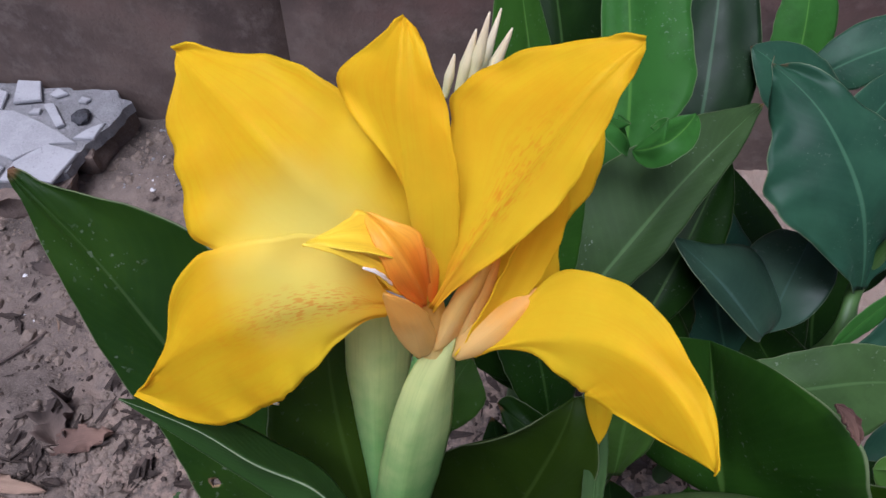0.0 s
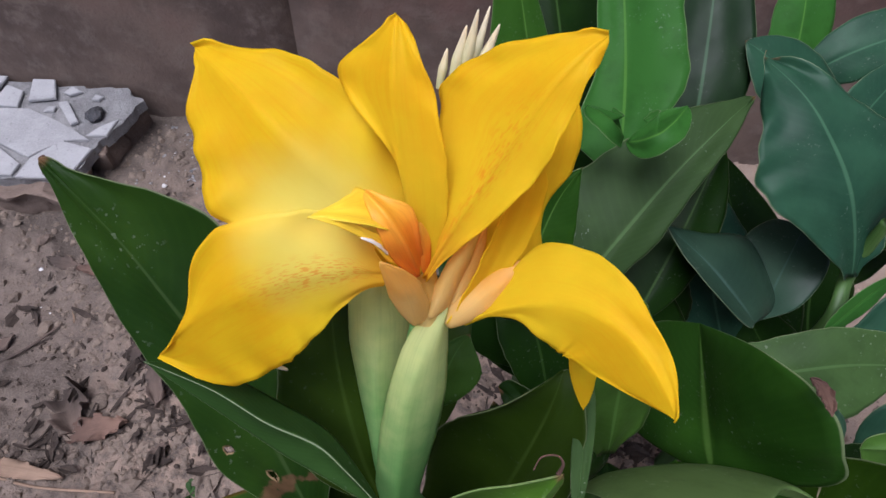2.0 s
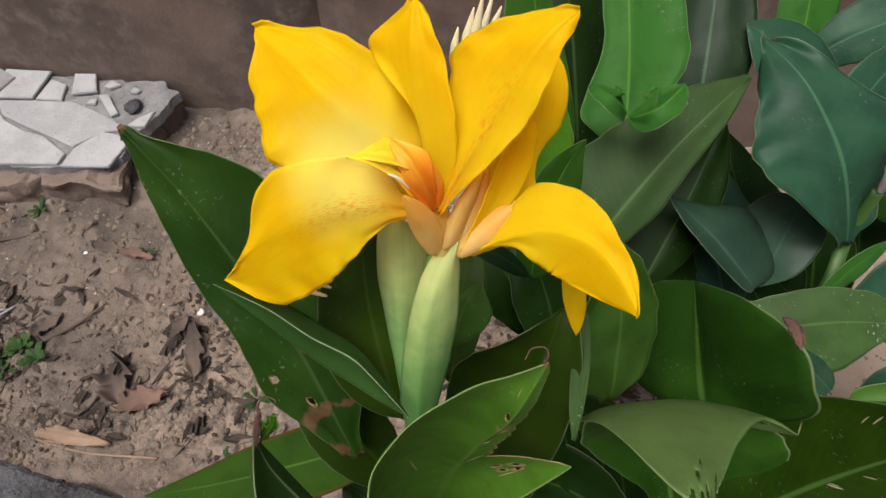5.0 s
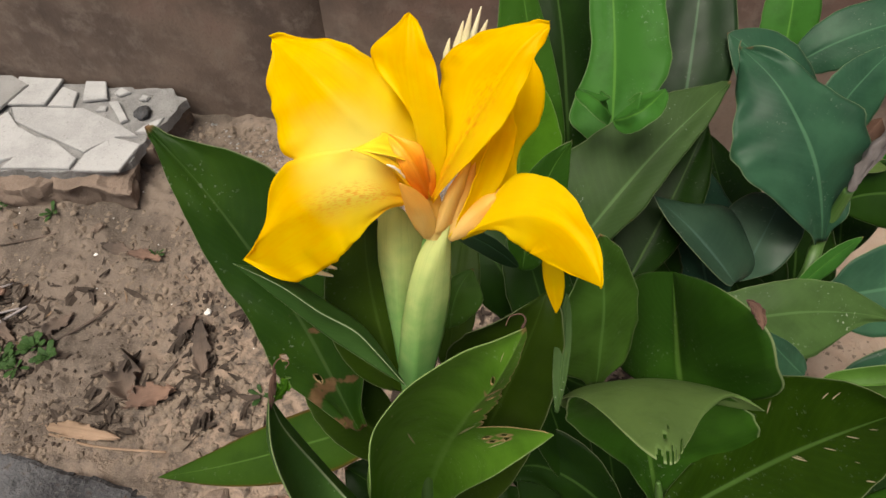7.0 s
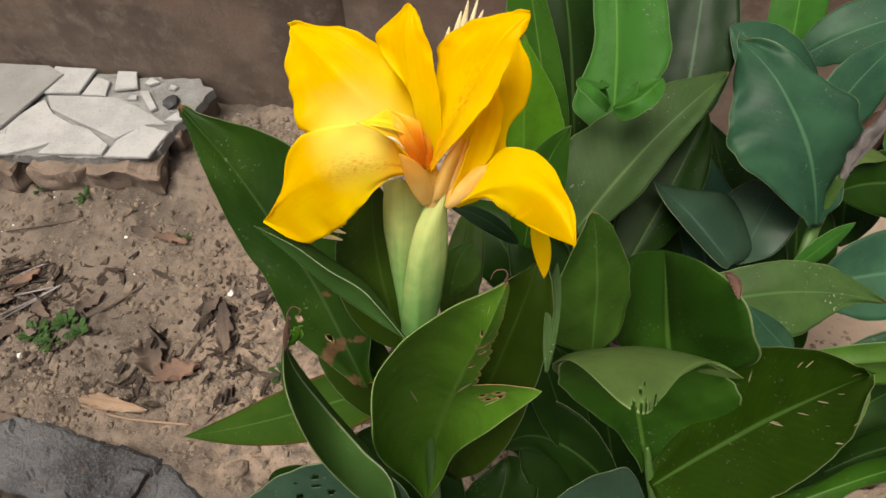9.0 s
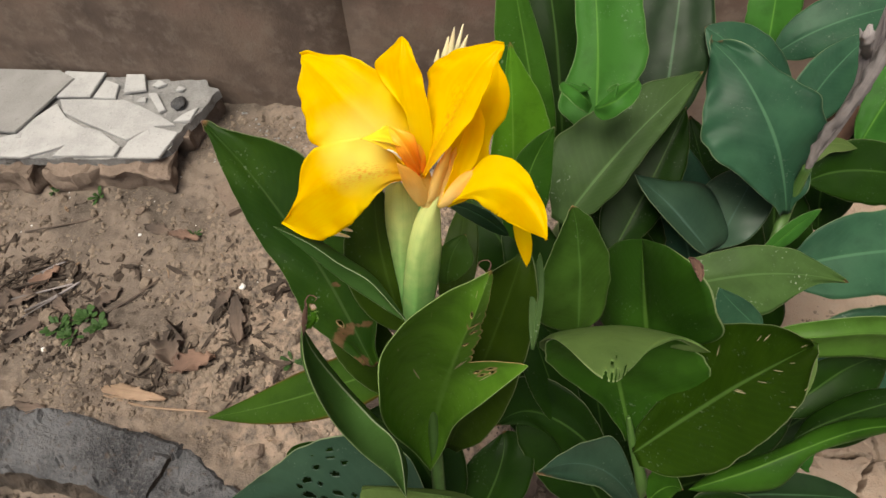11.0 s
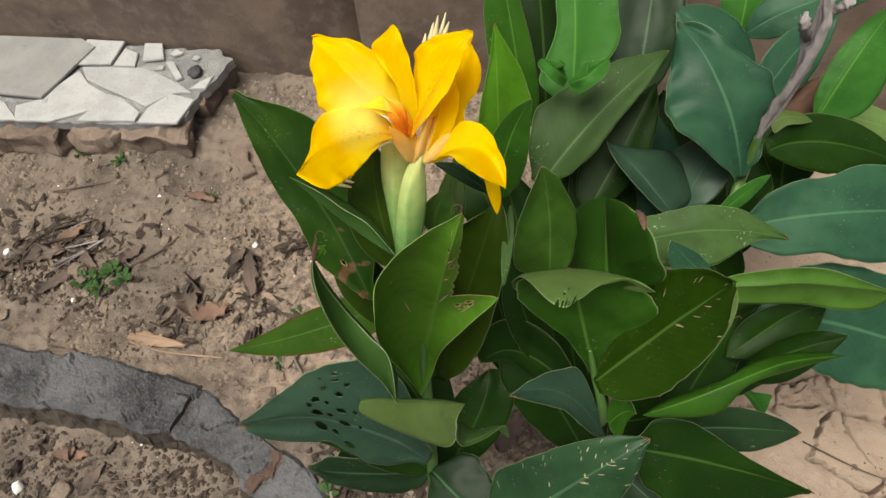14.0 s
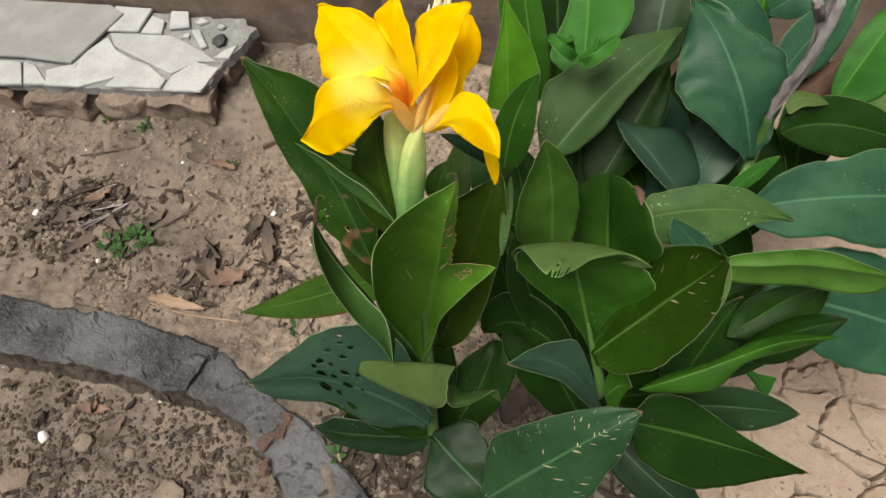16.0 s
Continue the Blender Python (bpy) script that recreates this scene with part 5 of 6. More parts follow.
blade("leaf", canna_low, (0.218, 0.082, 0.476), (0.157, 0.104, 0.567), (0.091, 0.081, 0.603), (0.168, 0.086, 0.544), (0.153, 0.127, 0.592), LEAF_TEAL, seed=22, cup=0.1, pleat=0.006, wl=(0.29, 0.55, 0.74, 0.88, 0.98, 1.02, 1, 1.15, 1.28, 1.31, 1.06), wr=(0.18, 0.35, 0.59, 0.94, 1.26, 1, 0.78, 0.56, 0.36, 0.19, 0.07))
blade("leaf", canna_low, (0.1908, 0.1389, 0.5602), (0.1659, 0.1707, 0.6394), (0.1461, 0.1878, 0.7271), (0.0898, 0.1572, 0.6867), (0.2395, 0.1747, 0.6853), LEAF_GREEN, seed=23, fresh=True, blunt=0.16, peak=0.62, full=0.7, cup=0.06, pleat=0.004, wl=(0.1, 0.17, 0.24, 0.34, 0.58, 0.82, 0.94, 0.94, 0.86, 0.57, 0.27), wr=(0.62, 0.77, 0.91, 0.99, 1.02, 1.04, 0.96, 0.87, 0.73, 0.52, 0.31))
folded_leaf("leaf", canna_low, ((0.0819, 0.1654, 0.7271), (0.1034, 0.1779, 0.7298), (0.1457, 0.1869, 0.7324), (0.1828, 0.1896, 0.7269), (0.2151, 0.1846, 0.7239), (0.2327, 0.1757, 0.7216)), ((0.0923, 0.1710, 0.6993), (0.1482, 0.1904, 0.6993), (0.2171, 0.1827, 0.7053)), ((0.0927, 0.1522, 0.7640), (0.1117, 0.1153, 0.8096), (0.1307, 0.0934, 0.8265), (0.1481, 0.1143, 0.8080), (0.1710, 0.1465, 0.7784), (0.2030, 0.1766, 0.7392)), LEAF_PALE, seed=24, cup_r=0.06, dry=False, rows=160, cols=26, holes=((0.40, 1.0, 0.010, 0.08), (0.432, 0.98, 0.008, 0.06), (0.455, 1.0, 0.006, 0.11), (0.478, 1.0, 0.006, 0.07), (0.515, 1.0, 0.012, 0.12), (0.545, 1.0, 0.006, 0.06), (0.425, 0.83, 0.008, 0.03), (0.44, 0.75, 0.005, 0.02)))
blade("leaf", canna_low, (0.190, 0.123, 0.571), (0.252, 0.152, 0.689), (0.288, 0.154, 0.798), (0.241, 0.211, 0.700), (0.281, 0.110, 0.673), LEAF_BITTEN, seed=25, fresh=True, cup=0.08, pleat=0.006, wl=(0.34, 0.43, 0.52, 0.66, 0.82, 0.99, 0.87, 0.7, 0.5, 0.32, 0.13), wr=(0.63, 0.8, 0.94, 1.05, 1.03, 0.99, 0.9, 0.78, 0.62, 0.38, 0.17))
blade("leaf", canna_low, (0.292, 0.123, 0.707), (0.292, 0.145, 0.745), (0.290, 0.163, 0.787), (0.286, 0.150, 0.737), (0.301, 0.146, 0.758), LEAF_PALE, seed=26, full=0.9, pleat=0.004)
blade("leaf", canna_low, (0.322, 0.144, 0.420), (0.355, 0.209, 0.471), (0.387, 0.264, 0.517), (0.310, 0.204, 0.465), (0.395, 0.210, 0.464), LEAF_DARK, seed=27, pleat=0.004)
folded_leaf("leaf", canna_low, ((0.1916, 0.2013, 0.6626), (0.1882, 0.2302, 0.6729), (0.1835, 0.2625, 0.6912), (0.1781, 0.2995, 0.7120)), ((0.1536, 0.2599, 0.5976), (0.1435, 0.3104, 0.6151), (0.1569, 0.3219, 0.6648)), ((0.2374, 0.1853, 0.7259), (0.2264, 0.1896, 0.7705), (0.2099, 0.2110, 0.7908), (0.1948, 0.2501, 0.7687)), LEAF_GREEN, seed=29, cup_l=0.06, cup_r=0.06)
blade("leaf", canna_low, (0.196, 0.217, 0.807), (0.203, 0.210, 0.807), (0.205, 0.198, 0.803), (0.207, 0.209, 0.807), (0.200, 0.207, 0.805), BROWN, seed=30, ruffle=0.5, cup=0.3, label="withered brown scrap of leaf edge", pleat=0.006)
blade("leaf", canna_low, (0.124, 0.221, 0.635), (0.116, 0.251, 0.728), (0.101, 0.270, 0.797), (0.077, 0.226, 0.721), (0.151, 0.261, 0.715), LEAF_LIGHT, seed=31, peak=0.42, cup=0.08, pleat=0.004, wl=(0.33, 0.65, 0.93, 1.02, 1.02, 0.93, 0.82, 0.66, 0.5, 0.34, 0.15), wr=(0.32, 0.65, 0.78, 0.83, 0.89, 0.86, 0.82, 0.66, 0.51, 0.41, 0.18))
blade("leaf", canna_low, (0.222, 0.289, 0.630), (0.312, 0.305, 0.656), (0.417, 0.326, 0.621), (0.308, 0.333, 0.671), (0.324, 0.273, 0.625), LEAF_DUSTY, seed=32, pleat=0.006, wl=(0.49, 0.86, 0.87, 0.92, 0.95, 0.98, 0.9, 0.8, 0.52, 0.34, 0.16), wr=(0.72, 0.86, 0.98, 1.05, 1.04, 1, 0.79, 0.49, 0.23, 0.12, 0.06))
blade("leaf", canna_low, (0.318, 0.259, 0.619), (0.285, 0.260, 0.655), (0.258, 0.267, 0.683), (0.269, 0.245, 0.650), (0.299, 0.272, 0.650), LEAF_SLATE, seed=33, fresh=True, full=0.4, pleat=0.004)
folded_leaf("leaf", canna_low, ((0.3361, 0.2559, 0.6073), (0.3777, 0.2544, 0.6217), (0.4216, 0.2606, 0.6283), (0.4766, 0.2662, 0.6211), (0.5419, 0.2754, 0.6023)), ((0.3458, 0.2644, 0.6215), (0.4074, 0.2713, 0.6425), (0.4495, 0.2745, 0.6421), (0.4902, 0.2732, 0.6280)), ((0.3578, 0.2454, 0.5861), (0.4363, 0.2535, 0.5872), (0.5164, 0.2605, 0.5761)), LEAF_LIGHT, seed=34, cup_l=-0.1, cup_r=-0.08)
folded_leaf("leaf", canna_low, ((0.2591, 0.1065, 0.5185), (0.3078, 0.1226, 0.5525), (0.3550, 0.1437, 0.5781), (0.4004, 0.1592, 0.6181), (0.4416, 0.1566, 0.6608)), ((0.2857, 0.1280, 0.5251), (0.3431, 0.1503, 0.5608), (0.3790, 0.1699, 0.5876), (0.4152, 0.1721, 0.6222)), ((0.2811, 0.1082, 0.5152), (0.3413, 0.1133, 0.5413), (0.3723, 0.1440, 0.5749), (0.4161, 0.1582, 0.6089)), LEAF_GREEN, seed=35, cup_l=0.1, cup_r=0.12)
folded_leaf("leaf", canna_low, ((0.3847, 0.1838, 0.5020), (0.4200, 0.2015, 0.5279), (0.4568, 0.2120, 0.5612), (0.4900, 0.2199, 0.5822)), ((0.4038, 0.2113, 0.5131), (0.4416, 0.2287, 0.5500), (0.4680, 0.2254, 0.5777)), ((0.4011, 0.1768, 0.4952), (0.4384, 0.1785, 0.5121), (0.4679, 0.1956, 0.5503)), LEAF_DARK, seed=36, cup_l=0.06, cup_r=0.06, fresh=False)
folded_leaf("leaf", canna_low, ((0.3752, 0.2137, 0.4853), (0.4074, 0.2390, 0.5044), (0.4460, 0.2678, 0.5241), (0.4938, 0.2896, 0.5384)), ((0.3794, 0.2391, 0.4981), (0.4017, 0.2649, 0.5251), (0.4584, 0.2894, 0.5334)), ((0.4033, 0.2132, 0.4913), (0.4601, 0.2245, 0.4982), (0.4878, 0.2587, 0.5114)), LEAF_DARK, seed=37, cup_l=0.06, cup_r=0.06)
blade("leaf", canna_low, (0.452, 0.275, 0.258), (0.493, 0.265, 0.223), (0.530, 0.242, 0.192), (0.527, 0.276, 0.222), (0.483, 0.248, 0.204), LEAF_BRIGHT, seed=39, fresh=True, pleat=0.006, wl=(0.07, 0.13, 0.14, 0.17, 0.21, 0.35, 0.95, 0.71, 0.46, 0.23, 0.04), wr=(0.06, 0.12, 0.17, 0.22, 0.25, 0.26, 0.27, 0.3, 0.32, 0.26, 0.18))
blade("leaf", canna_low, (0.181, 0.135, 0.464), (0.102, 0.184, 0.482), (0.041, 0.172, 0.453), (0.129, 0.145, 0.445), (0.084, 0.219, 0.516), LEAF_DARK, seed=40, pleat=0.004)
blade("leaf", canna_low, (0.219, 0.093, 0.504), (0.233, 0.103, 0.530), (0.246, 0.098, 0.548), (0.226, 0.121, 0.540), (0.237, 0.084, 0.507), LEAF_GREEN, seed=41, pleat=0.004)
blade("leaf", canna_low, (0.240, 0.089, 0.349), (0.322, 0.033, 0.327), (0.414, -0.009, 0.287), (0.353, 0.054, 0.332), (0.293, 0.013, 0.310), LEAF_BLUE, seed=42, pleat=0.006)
# low dark leaves, some added only to fill and darken shaded gaps
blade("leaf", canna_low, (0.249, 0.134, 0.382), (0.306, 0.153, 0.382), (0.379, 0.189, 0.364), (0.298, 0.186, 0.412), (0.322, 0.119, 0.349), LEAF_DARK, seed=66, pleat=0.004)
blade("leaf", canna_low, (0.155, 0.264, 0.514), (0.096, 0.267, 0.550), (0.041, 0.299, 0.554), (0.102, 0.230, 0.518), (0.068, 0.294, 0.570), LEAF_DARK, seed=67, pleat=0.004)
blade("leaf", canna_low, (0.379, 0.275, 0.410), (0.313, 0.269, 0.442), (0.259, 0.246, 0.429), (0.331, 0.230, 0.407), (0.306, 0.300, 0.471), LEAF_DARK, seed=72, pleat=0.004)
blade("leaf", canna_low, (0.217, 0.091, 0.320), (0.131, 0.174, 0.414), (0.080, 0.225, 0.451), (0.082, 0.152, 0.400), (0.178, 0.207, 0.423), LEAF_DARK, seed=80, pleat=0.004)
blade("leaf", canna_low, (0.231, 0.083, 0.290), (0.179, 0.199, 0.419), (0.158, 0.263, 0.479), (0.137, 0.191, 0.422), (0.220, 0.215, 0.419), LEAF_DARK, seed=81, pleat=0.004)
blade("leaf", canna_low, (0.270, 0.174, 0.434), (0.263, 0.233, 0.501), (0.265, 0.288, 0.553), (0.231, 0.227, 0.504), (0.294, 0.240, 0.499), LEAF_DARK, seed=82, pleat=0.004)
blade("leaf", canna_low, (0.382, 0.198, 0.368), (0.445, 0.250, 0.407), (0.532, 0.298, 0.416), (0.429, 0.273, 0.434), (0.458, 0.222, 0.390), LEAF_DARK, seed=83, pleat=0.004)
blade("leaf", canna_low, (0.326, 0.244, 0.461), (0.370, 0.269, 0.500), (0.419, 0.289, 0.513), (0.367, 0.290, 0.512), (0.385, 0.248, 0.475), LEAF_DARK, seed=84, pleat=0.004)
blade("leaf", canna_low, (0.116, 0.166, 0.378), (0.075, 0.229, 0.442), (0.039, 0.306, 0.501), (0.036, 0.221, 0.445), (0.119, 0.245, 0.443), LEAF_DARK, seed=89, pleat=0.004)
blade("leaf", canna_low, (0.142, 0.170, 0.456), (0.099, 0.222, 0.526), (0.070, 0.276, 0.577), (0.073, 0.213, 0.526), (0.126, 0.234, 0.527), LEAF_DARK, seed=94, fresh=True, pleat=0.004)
blade("leaf", canna_back, (0.039, 0.410, 0.671), (0.035, 0.425, 0.748), (0.028, 0.458, 0.822), (0.014, 0.416, 0.736), (0.076, 0.432, 0.739), LEAF_YELLOW_GREEN, seed=43, cup=0.1, pleat=0.006, wl=(0.44, 0.87, 1.26, 1.17, 1.07, 0.92, 0.71, 0.49, 0.34, 0.23, 0.13), wr=(0.38, 0.75, 0.85, 0.93, 1.02, 0.97, 0.86, 0.71, 0.48, 0.28, 0.1))
blade("leaf", canna_back, (0.072, 0.469, 0.638), (0.044, 0.528, 0.744), (0.011, 0.590, 0.852), (0.009, 0.515, 0.744), (0.075, 0.514, 0.719), LEAF_GREEN, seed=44, pleat=0.004)
blade("leaf", canna_back, (0.100, 0.500, 0.592), (0.079, 0.604, 0.698), (0.044, 0.714, 0.796), (0.023, 0.609, 0.711), (0.133, 0.628, 0.700), LEAF_DARK, seed=45, pleat=0.004)
blade("leaf", canna_back, (0.130, 0.450, 0.698), (0.124, 0.527, 0.763), (0.103, 0.625, 0.853), (0.083, 0.505, 0.748), (0.184, 0.527, 0.752), LEAF_BRIGHT, seed=46, cup=0.1, peak=0.4, pleat=0.006, wl=(0.28, 0.53, 0.77, 1.04, 0.89, 0.62, 0.52, 0.55, 0.51, 0.47, 0.43), wr=(0.08, 0.16, 0.28, 0.53, 0.83, 0.98, 0.95, 0.92, 0.91, 0.9, 0.9))
blade("leaf", canna_back, (0.224, 0.543, 0.615), (0.230, 0.636, 0.698), (0.234, 0.768, 0.790), (0.172, 0.635, 0.696), (0.279, 0.643, 0.704), LEAF_BLUE, seed=47, pleat=0.004)
blade("leaf", canna_back, (0.101, 0.359, 0.644), (0.169, 0.441, 0.703), (0.249, 0.531, 0.731), (0.122, 0.467, 0.720), (0.200, 0.422, 0.681), LEAF_DUSTY, seed=48, peak=0.4, blunt=0.7, pleat=0.004, wl=(0.47, 0.77, 0.94, 1.18, 1.09, 1, 0.84, 0.71, 0.54, 0.32, 0.15), wr=(0.27, 0.52, 0.6, 0.71, 0.67, 0.6, 0.54, 0.48, 0.4, 0.27, 0.11))
blade("leaf", canna_back, (0.171, 0.380, 0.561), (0.211, 0.457, 0.618), (0.246, 0.539, 0.666), (0.166, 0.463, 0.618), (0.246, 0.456, 0.611), LEAF_DARK, seed=49, pleat=0.004)
blade("leaf", canna_back, (0.049, 0.312, 0.674), (0.058, 0.352, 0.734), (0.081, 0.382, 0.780), (0.035, 0.351, 0.732), (0.082, 0.341, 0.718), LEAF_GREEN, seed=50, pleat=0.004)
blade("leaf", canna_back, (0.121, 0.443, 0.753), (0.106, 0.430, 0.782), (0.086, 0.449, 0.780), (0.101, 0.415, 0.779), (0.112, 0.454, 0.772), LEAF_BRIGHT, seed=51, fresh=True, blunt=0.5, cup=0.15, pleat=0.006)
blade("leaf", canna_back, (0.123, 0.440, 0.752), (0.142, 0.427, 0.778), (0.167, 0.462, 0.775), (0.137, 0.456, 0.769), (0.146, 0.412, 0.772), LEAF_BRIGHT, seed=52, fresh=True, blunt=0.5, cup=0.15, pleat=0.006)
# dark leaves behind, partly fillers that stand in for deep shade
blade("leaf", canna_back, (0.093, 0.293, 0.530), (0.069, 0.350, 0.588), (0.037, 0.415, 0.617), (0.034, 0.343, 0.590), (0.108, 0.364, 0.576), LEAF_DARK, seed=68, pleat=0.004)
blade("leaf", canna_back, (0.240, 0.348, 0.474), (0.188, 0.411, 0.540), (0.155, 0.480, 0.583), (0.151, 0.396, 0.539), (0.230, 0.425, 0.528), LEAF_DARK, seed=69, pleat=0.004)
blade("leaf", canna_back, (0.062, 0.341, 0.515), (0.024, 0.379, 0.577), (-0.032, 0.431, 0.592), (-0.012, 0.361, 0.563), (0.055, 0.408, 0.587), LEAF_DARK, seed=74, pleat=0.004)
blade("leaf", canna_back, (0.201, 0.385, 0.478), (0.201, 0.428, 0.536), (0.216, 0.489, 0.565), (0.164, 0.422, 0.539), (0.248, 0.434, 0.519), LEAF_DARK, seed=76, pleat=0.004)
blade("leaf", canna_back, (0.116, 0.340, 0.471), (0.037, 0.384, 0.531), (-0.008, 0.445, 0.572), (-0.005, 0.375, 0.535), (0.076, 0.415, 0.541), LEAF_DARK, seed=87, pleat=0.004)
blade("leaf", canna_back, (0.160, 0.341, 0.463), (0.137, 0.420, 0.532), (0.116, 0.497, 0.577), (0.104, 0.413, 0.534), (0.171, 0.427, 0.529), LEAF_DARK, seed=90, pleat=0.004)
blade("leaf", canna_far, (0.370, 0.424, 0.611), (0.320, 0.473, 0.715), (0.257, 0.568, 0.748), (0.259, 0.451, 0.697), (0.384, 0.496, 0.709), LEAF_SLATE, seed=53, blunt=0.6, wave=0.03, waves=4, ruffle=0.14, pleat=0.011, wl=(0.22, 0.42, 0.57, 0.77, 1.02, 1.08, 1, 0.8, 0.55, 0.34, 0.14), wr=(0.18, 0.38, 0.59, 0.79, 0.93, 0.98, 0.99, 0.78, 0.56, 0.42, 0.21))
blade("leaf", canna_far, (0.392, 0.586, 0.606), (0.319, 0.615, 0.681), (0.264, 0.636, 0.714), (0.294, 0.582, 0.669), (0.356, 0.646, 0.690), LEAF_SLATE, seed=54, pleat=0.004)
folded_leaf("leaf", canna_far, ((0.2835, 0.3809, 0.5807), (0.2524, 0.3941, 0.6109), (0.2208, 0.4142, 0.6333), (0.1839, 0.4355, 0.6517)), ((0.2679, 0.3692, 0.5946), (0.2201, 0.3891, 0.6315), (0.1943, 0.4116, 0.6484)), ((0.3171, 0.4208, 0.5613), (0.2882, 0.4677, 0.5977), (0.2238, 0.4489, 0.6284)), LEAF_TEAL, seed=55, cup_r=0.1, cup_l=-0.05)
folded_leaf("leaf", canna_far, ((0.2974, 0.3951, 0.5627), (0.3124, 0.4264, 0.5710), (0.3271, 0.4562, 0.5843), (0.3416, 0.4870, 0.6038)), ((0.2829, 0.4274, 0.5713), (0.2829, 0.4743, 0.5850), (0.3140, 0.4984, 0.5978)), ((0.3398, 0.4141, 0.5650), (0.3630, 0.4450, 0.5888), (0.3639, 0.4736, 0.5982)), LEAF_TEAL, seed=56, cup_l=0.06, cup_r=-0.06)
blade("leaf", canna_far, (0.409, 0.774, 0.531), (0.409, 0.826, 0.604), (0.405, 0.906, 0.681), (0.370, 0.832, 0.603), (0.454, 0.850, 0.609), LEAF_BRIGHT, seed=57, pleat=0.006)
blade("leaf", canna_far, (0.413, 0.764, 0.570), (0.499, 0.785, 0.623), (0.632, 0.827, 0.632), (0.488, 0.819, 0.643), (0.505, 0.759, 0.596), LEAF_SLATE, seed=58, pleat=0.004)
blade("leaf", canna_far, (0.433, 0.639, 0.547), (0.477, 0.702, 0.595), (0.534, 0.758, 0.625), (0.438, 0.703, 0.603), (0.510, 0.684, 0.567), LEAF_SLATE, seed=59, pleat=0.004)
blade("leaf", canna_far, (0.514, 0.604, 0.547), (0.549, 0.668, 0.609), (0.605, 0.755, 0.656), (0.528, 0.687, 0.611), (0.602, 0.647, 0.576), LEAF_BRIGHT, seed=60, pleat=0.006)
blade("leaf", canna_far, (0.596, 0.721, 0.445), (0.659, 0.703, 0.446), (0.735, 0.689, 0.436), (0.658, 0.728, 0.460), (0.661, 0.686, 0.425), LEAF_PALE, seed=61, pleat=0.004)
blade("leaf", canna_far, (0.433, 0.532, 0.547), (0.522, 0.554, 0.553), (0.648, 0.543, 0.524), (0.515, 0.584, 0.582), (0.530, 0.519, 0.522), LEAF_DARK, seed=62, pleat=0.004)
blade("leaf", canna_far, (0.380, 0.384, 0.547), (0.524, 0.417, 0.567), (0.731, 0.477, 0.508), (0.528, 0.475, 0.603), (0.532, 0.354, 0.526), LEAF_SLATE, seed=63, blunt=0.65, pleat=0.004, wl=(0.25, 0.52, 0.67, 0.77, 0.76, 0.95, 0.95, 0.83, 0.71, 0.63, 0.33), wr=(0.4, 0.54, 0.67, 0.7, 0.72, 0.88, 0.96, 0.97, 0.84, 0.61, 0.27))
blade("leaf", canna_far, (0.439, 0.314, 0.430), (0.593, 0.310, 0.422), (0.802, 0.305, 0.324), (0.592, 0.379, 0.482), (0.602, 0.245, 0.364), LEAF_SLATE, seed=64, blunt=0.65, pleat=0.004)
blade("leaf", canna_far, (0.339, 0.368, 0.592), (0.368, 0.393, 0.618), (0.399, 0.416, 0.635), (0.359, 0.395, 0.626), (0.378, 0.391, 0.609), LEAF_BRIGHT, seed=65, stalk=0.3, pleat=0.006)
blade("leaf", canna_far, (0.297, 0.401, 0.469), (0.265, 0.481, 0.540), (0.244, 0.575, 0.594), (0.215, 0.473, 0.545), (0.325, 0.497, 0.526), LEAF_SLATE, seed=70, pleat=0.004)
# more dark leaves, some of them fillers for shaded gaps
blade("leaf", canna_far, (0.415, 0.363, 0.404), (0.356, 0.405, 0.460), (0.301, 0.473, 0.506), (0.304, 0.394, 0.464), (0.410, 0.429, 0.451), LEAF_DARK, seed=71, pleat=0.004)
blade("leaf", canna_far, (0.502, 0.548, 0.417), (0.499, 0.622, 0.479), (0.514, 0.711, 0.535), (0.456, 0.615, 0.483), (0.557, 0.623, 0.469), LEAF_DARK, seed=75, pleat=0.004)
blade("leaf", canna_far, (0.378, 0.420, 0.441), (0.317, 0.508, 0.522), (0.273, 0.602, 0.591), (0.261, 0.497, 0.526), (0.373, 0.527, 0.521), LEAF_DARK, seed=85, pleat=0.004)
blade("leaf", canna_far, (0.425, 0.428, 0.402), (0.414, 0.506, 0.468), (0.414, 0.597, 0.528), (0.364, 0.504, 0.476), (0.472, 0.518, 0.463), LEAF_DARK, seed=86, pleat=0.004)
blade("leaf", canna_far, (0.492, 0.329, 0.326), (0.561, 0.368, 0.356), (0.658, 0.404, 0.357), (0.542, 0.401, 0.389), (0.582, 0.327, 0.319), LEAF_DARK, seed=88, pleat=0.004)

folded_leaf("leaf", canna_far, ((0.4741, 0.6491, 0.5165), (0.4962, 0.6585, 0.5289), (0.5144, 0.6764, 0.5409), (0.5264, 0.6912, 0.5523)), ((0.4908, 0.6316, 0.5040), (0.5214, 0.6453, 0.5171), (0.5318, 0.6662, 0.5379)), ((0.4843, 0.6750, 0.5170), (0.5056, 0.6908, 0.5330), (0.5190, 0.6941, 0.5438)), BROWN, seed=98, ruffle=0.3, label="withered brown leaf hanging behind the stalk")
folded_leaf("leaf", canna_far, ((0.4274, 0.5498, 0.5870), (0.4451, 0.5622, 0.5903), (0.4674, 0.5665, 0.5885), (0.4889, 0.5647, 0.5834)), ((0.4340, 0.5747, 0.5876), (0.4529, 0.5806, 0.5873), (0.4744, 0.5759, 0.5865)), ((0.4347, 0.5400, 0.5803), (0.4507, 0.5493, 0.5881), (0.4710, 0.5547, 0.5872)), LEAF_SALLOW, seed=99)

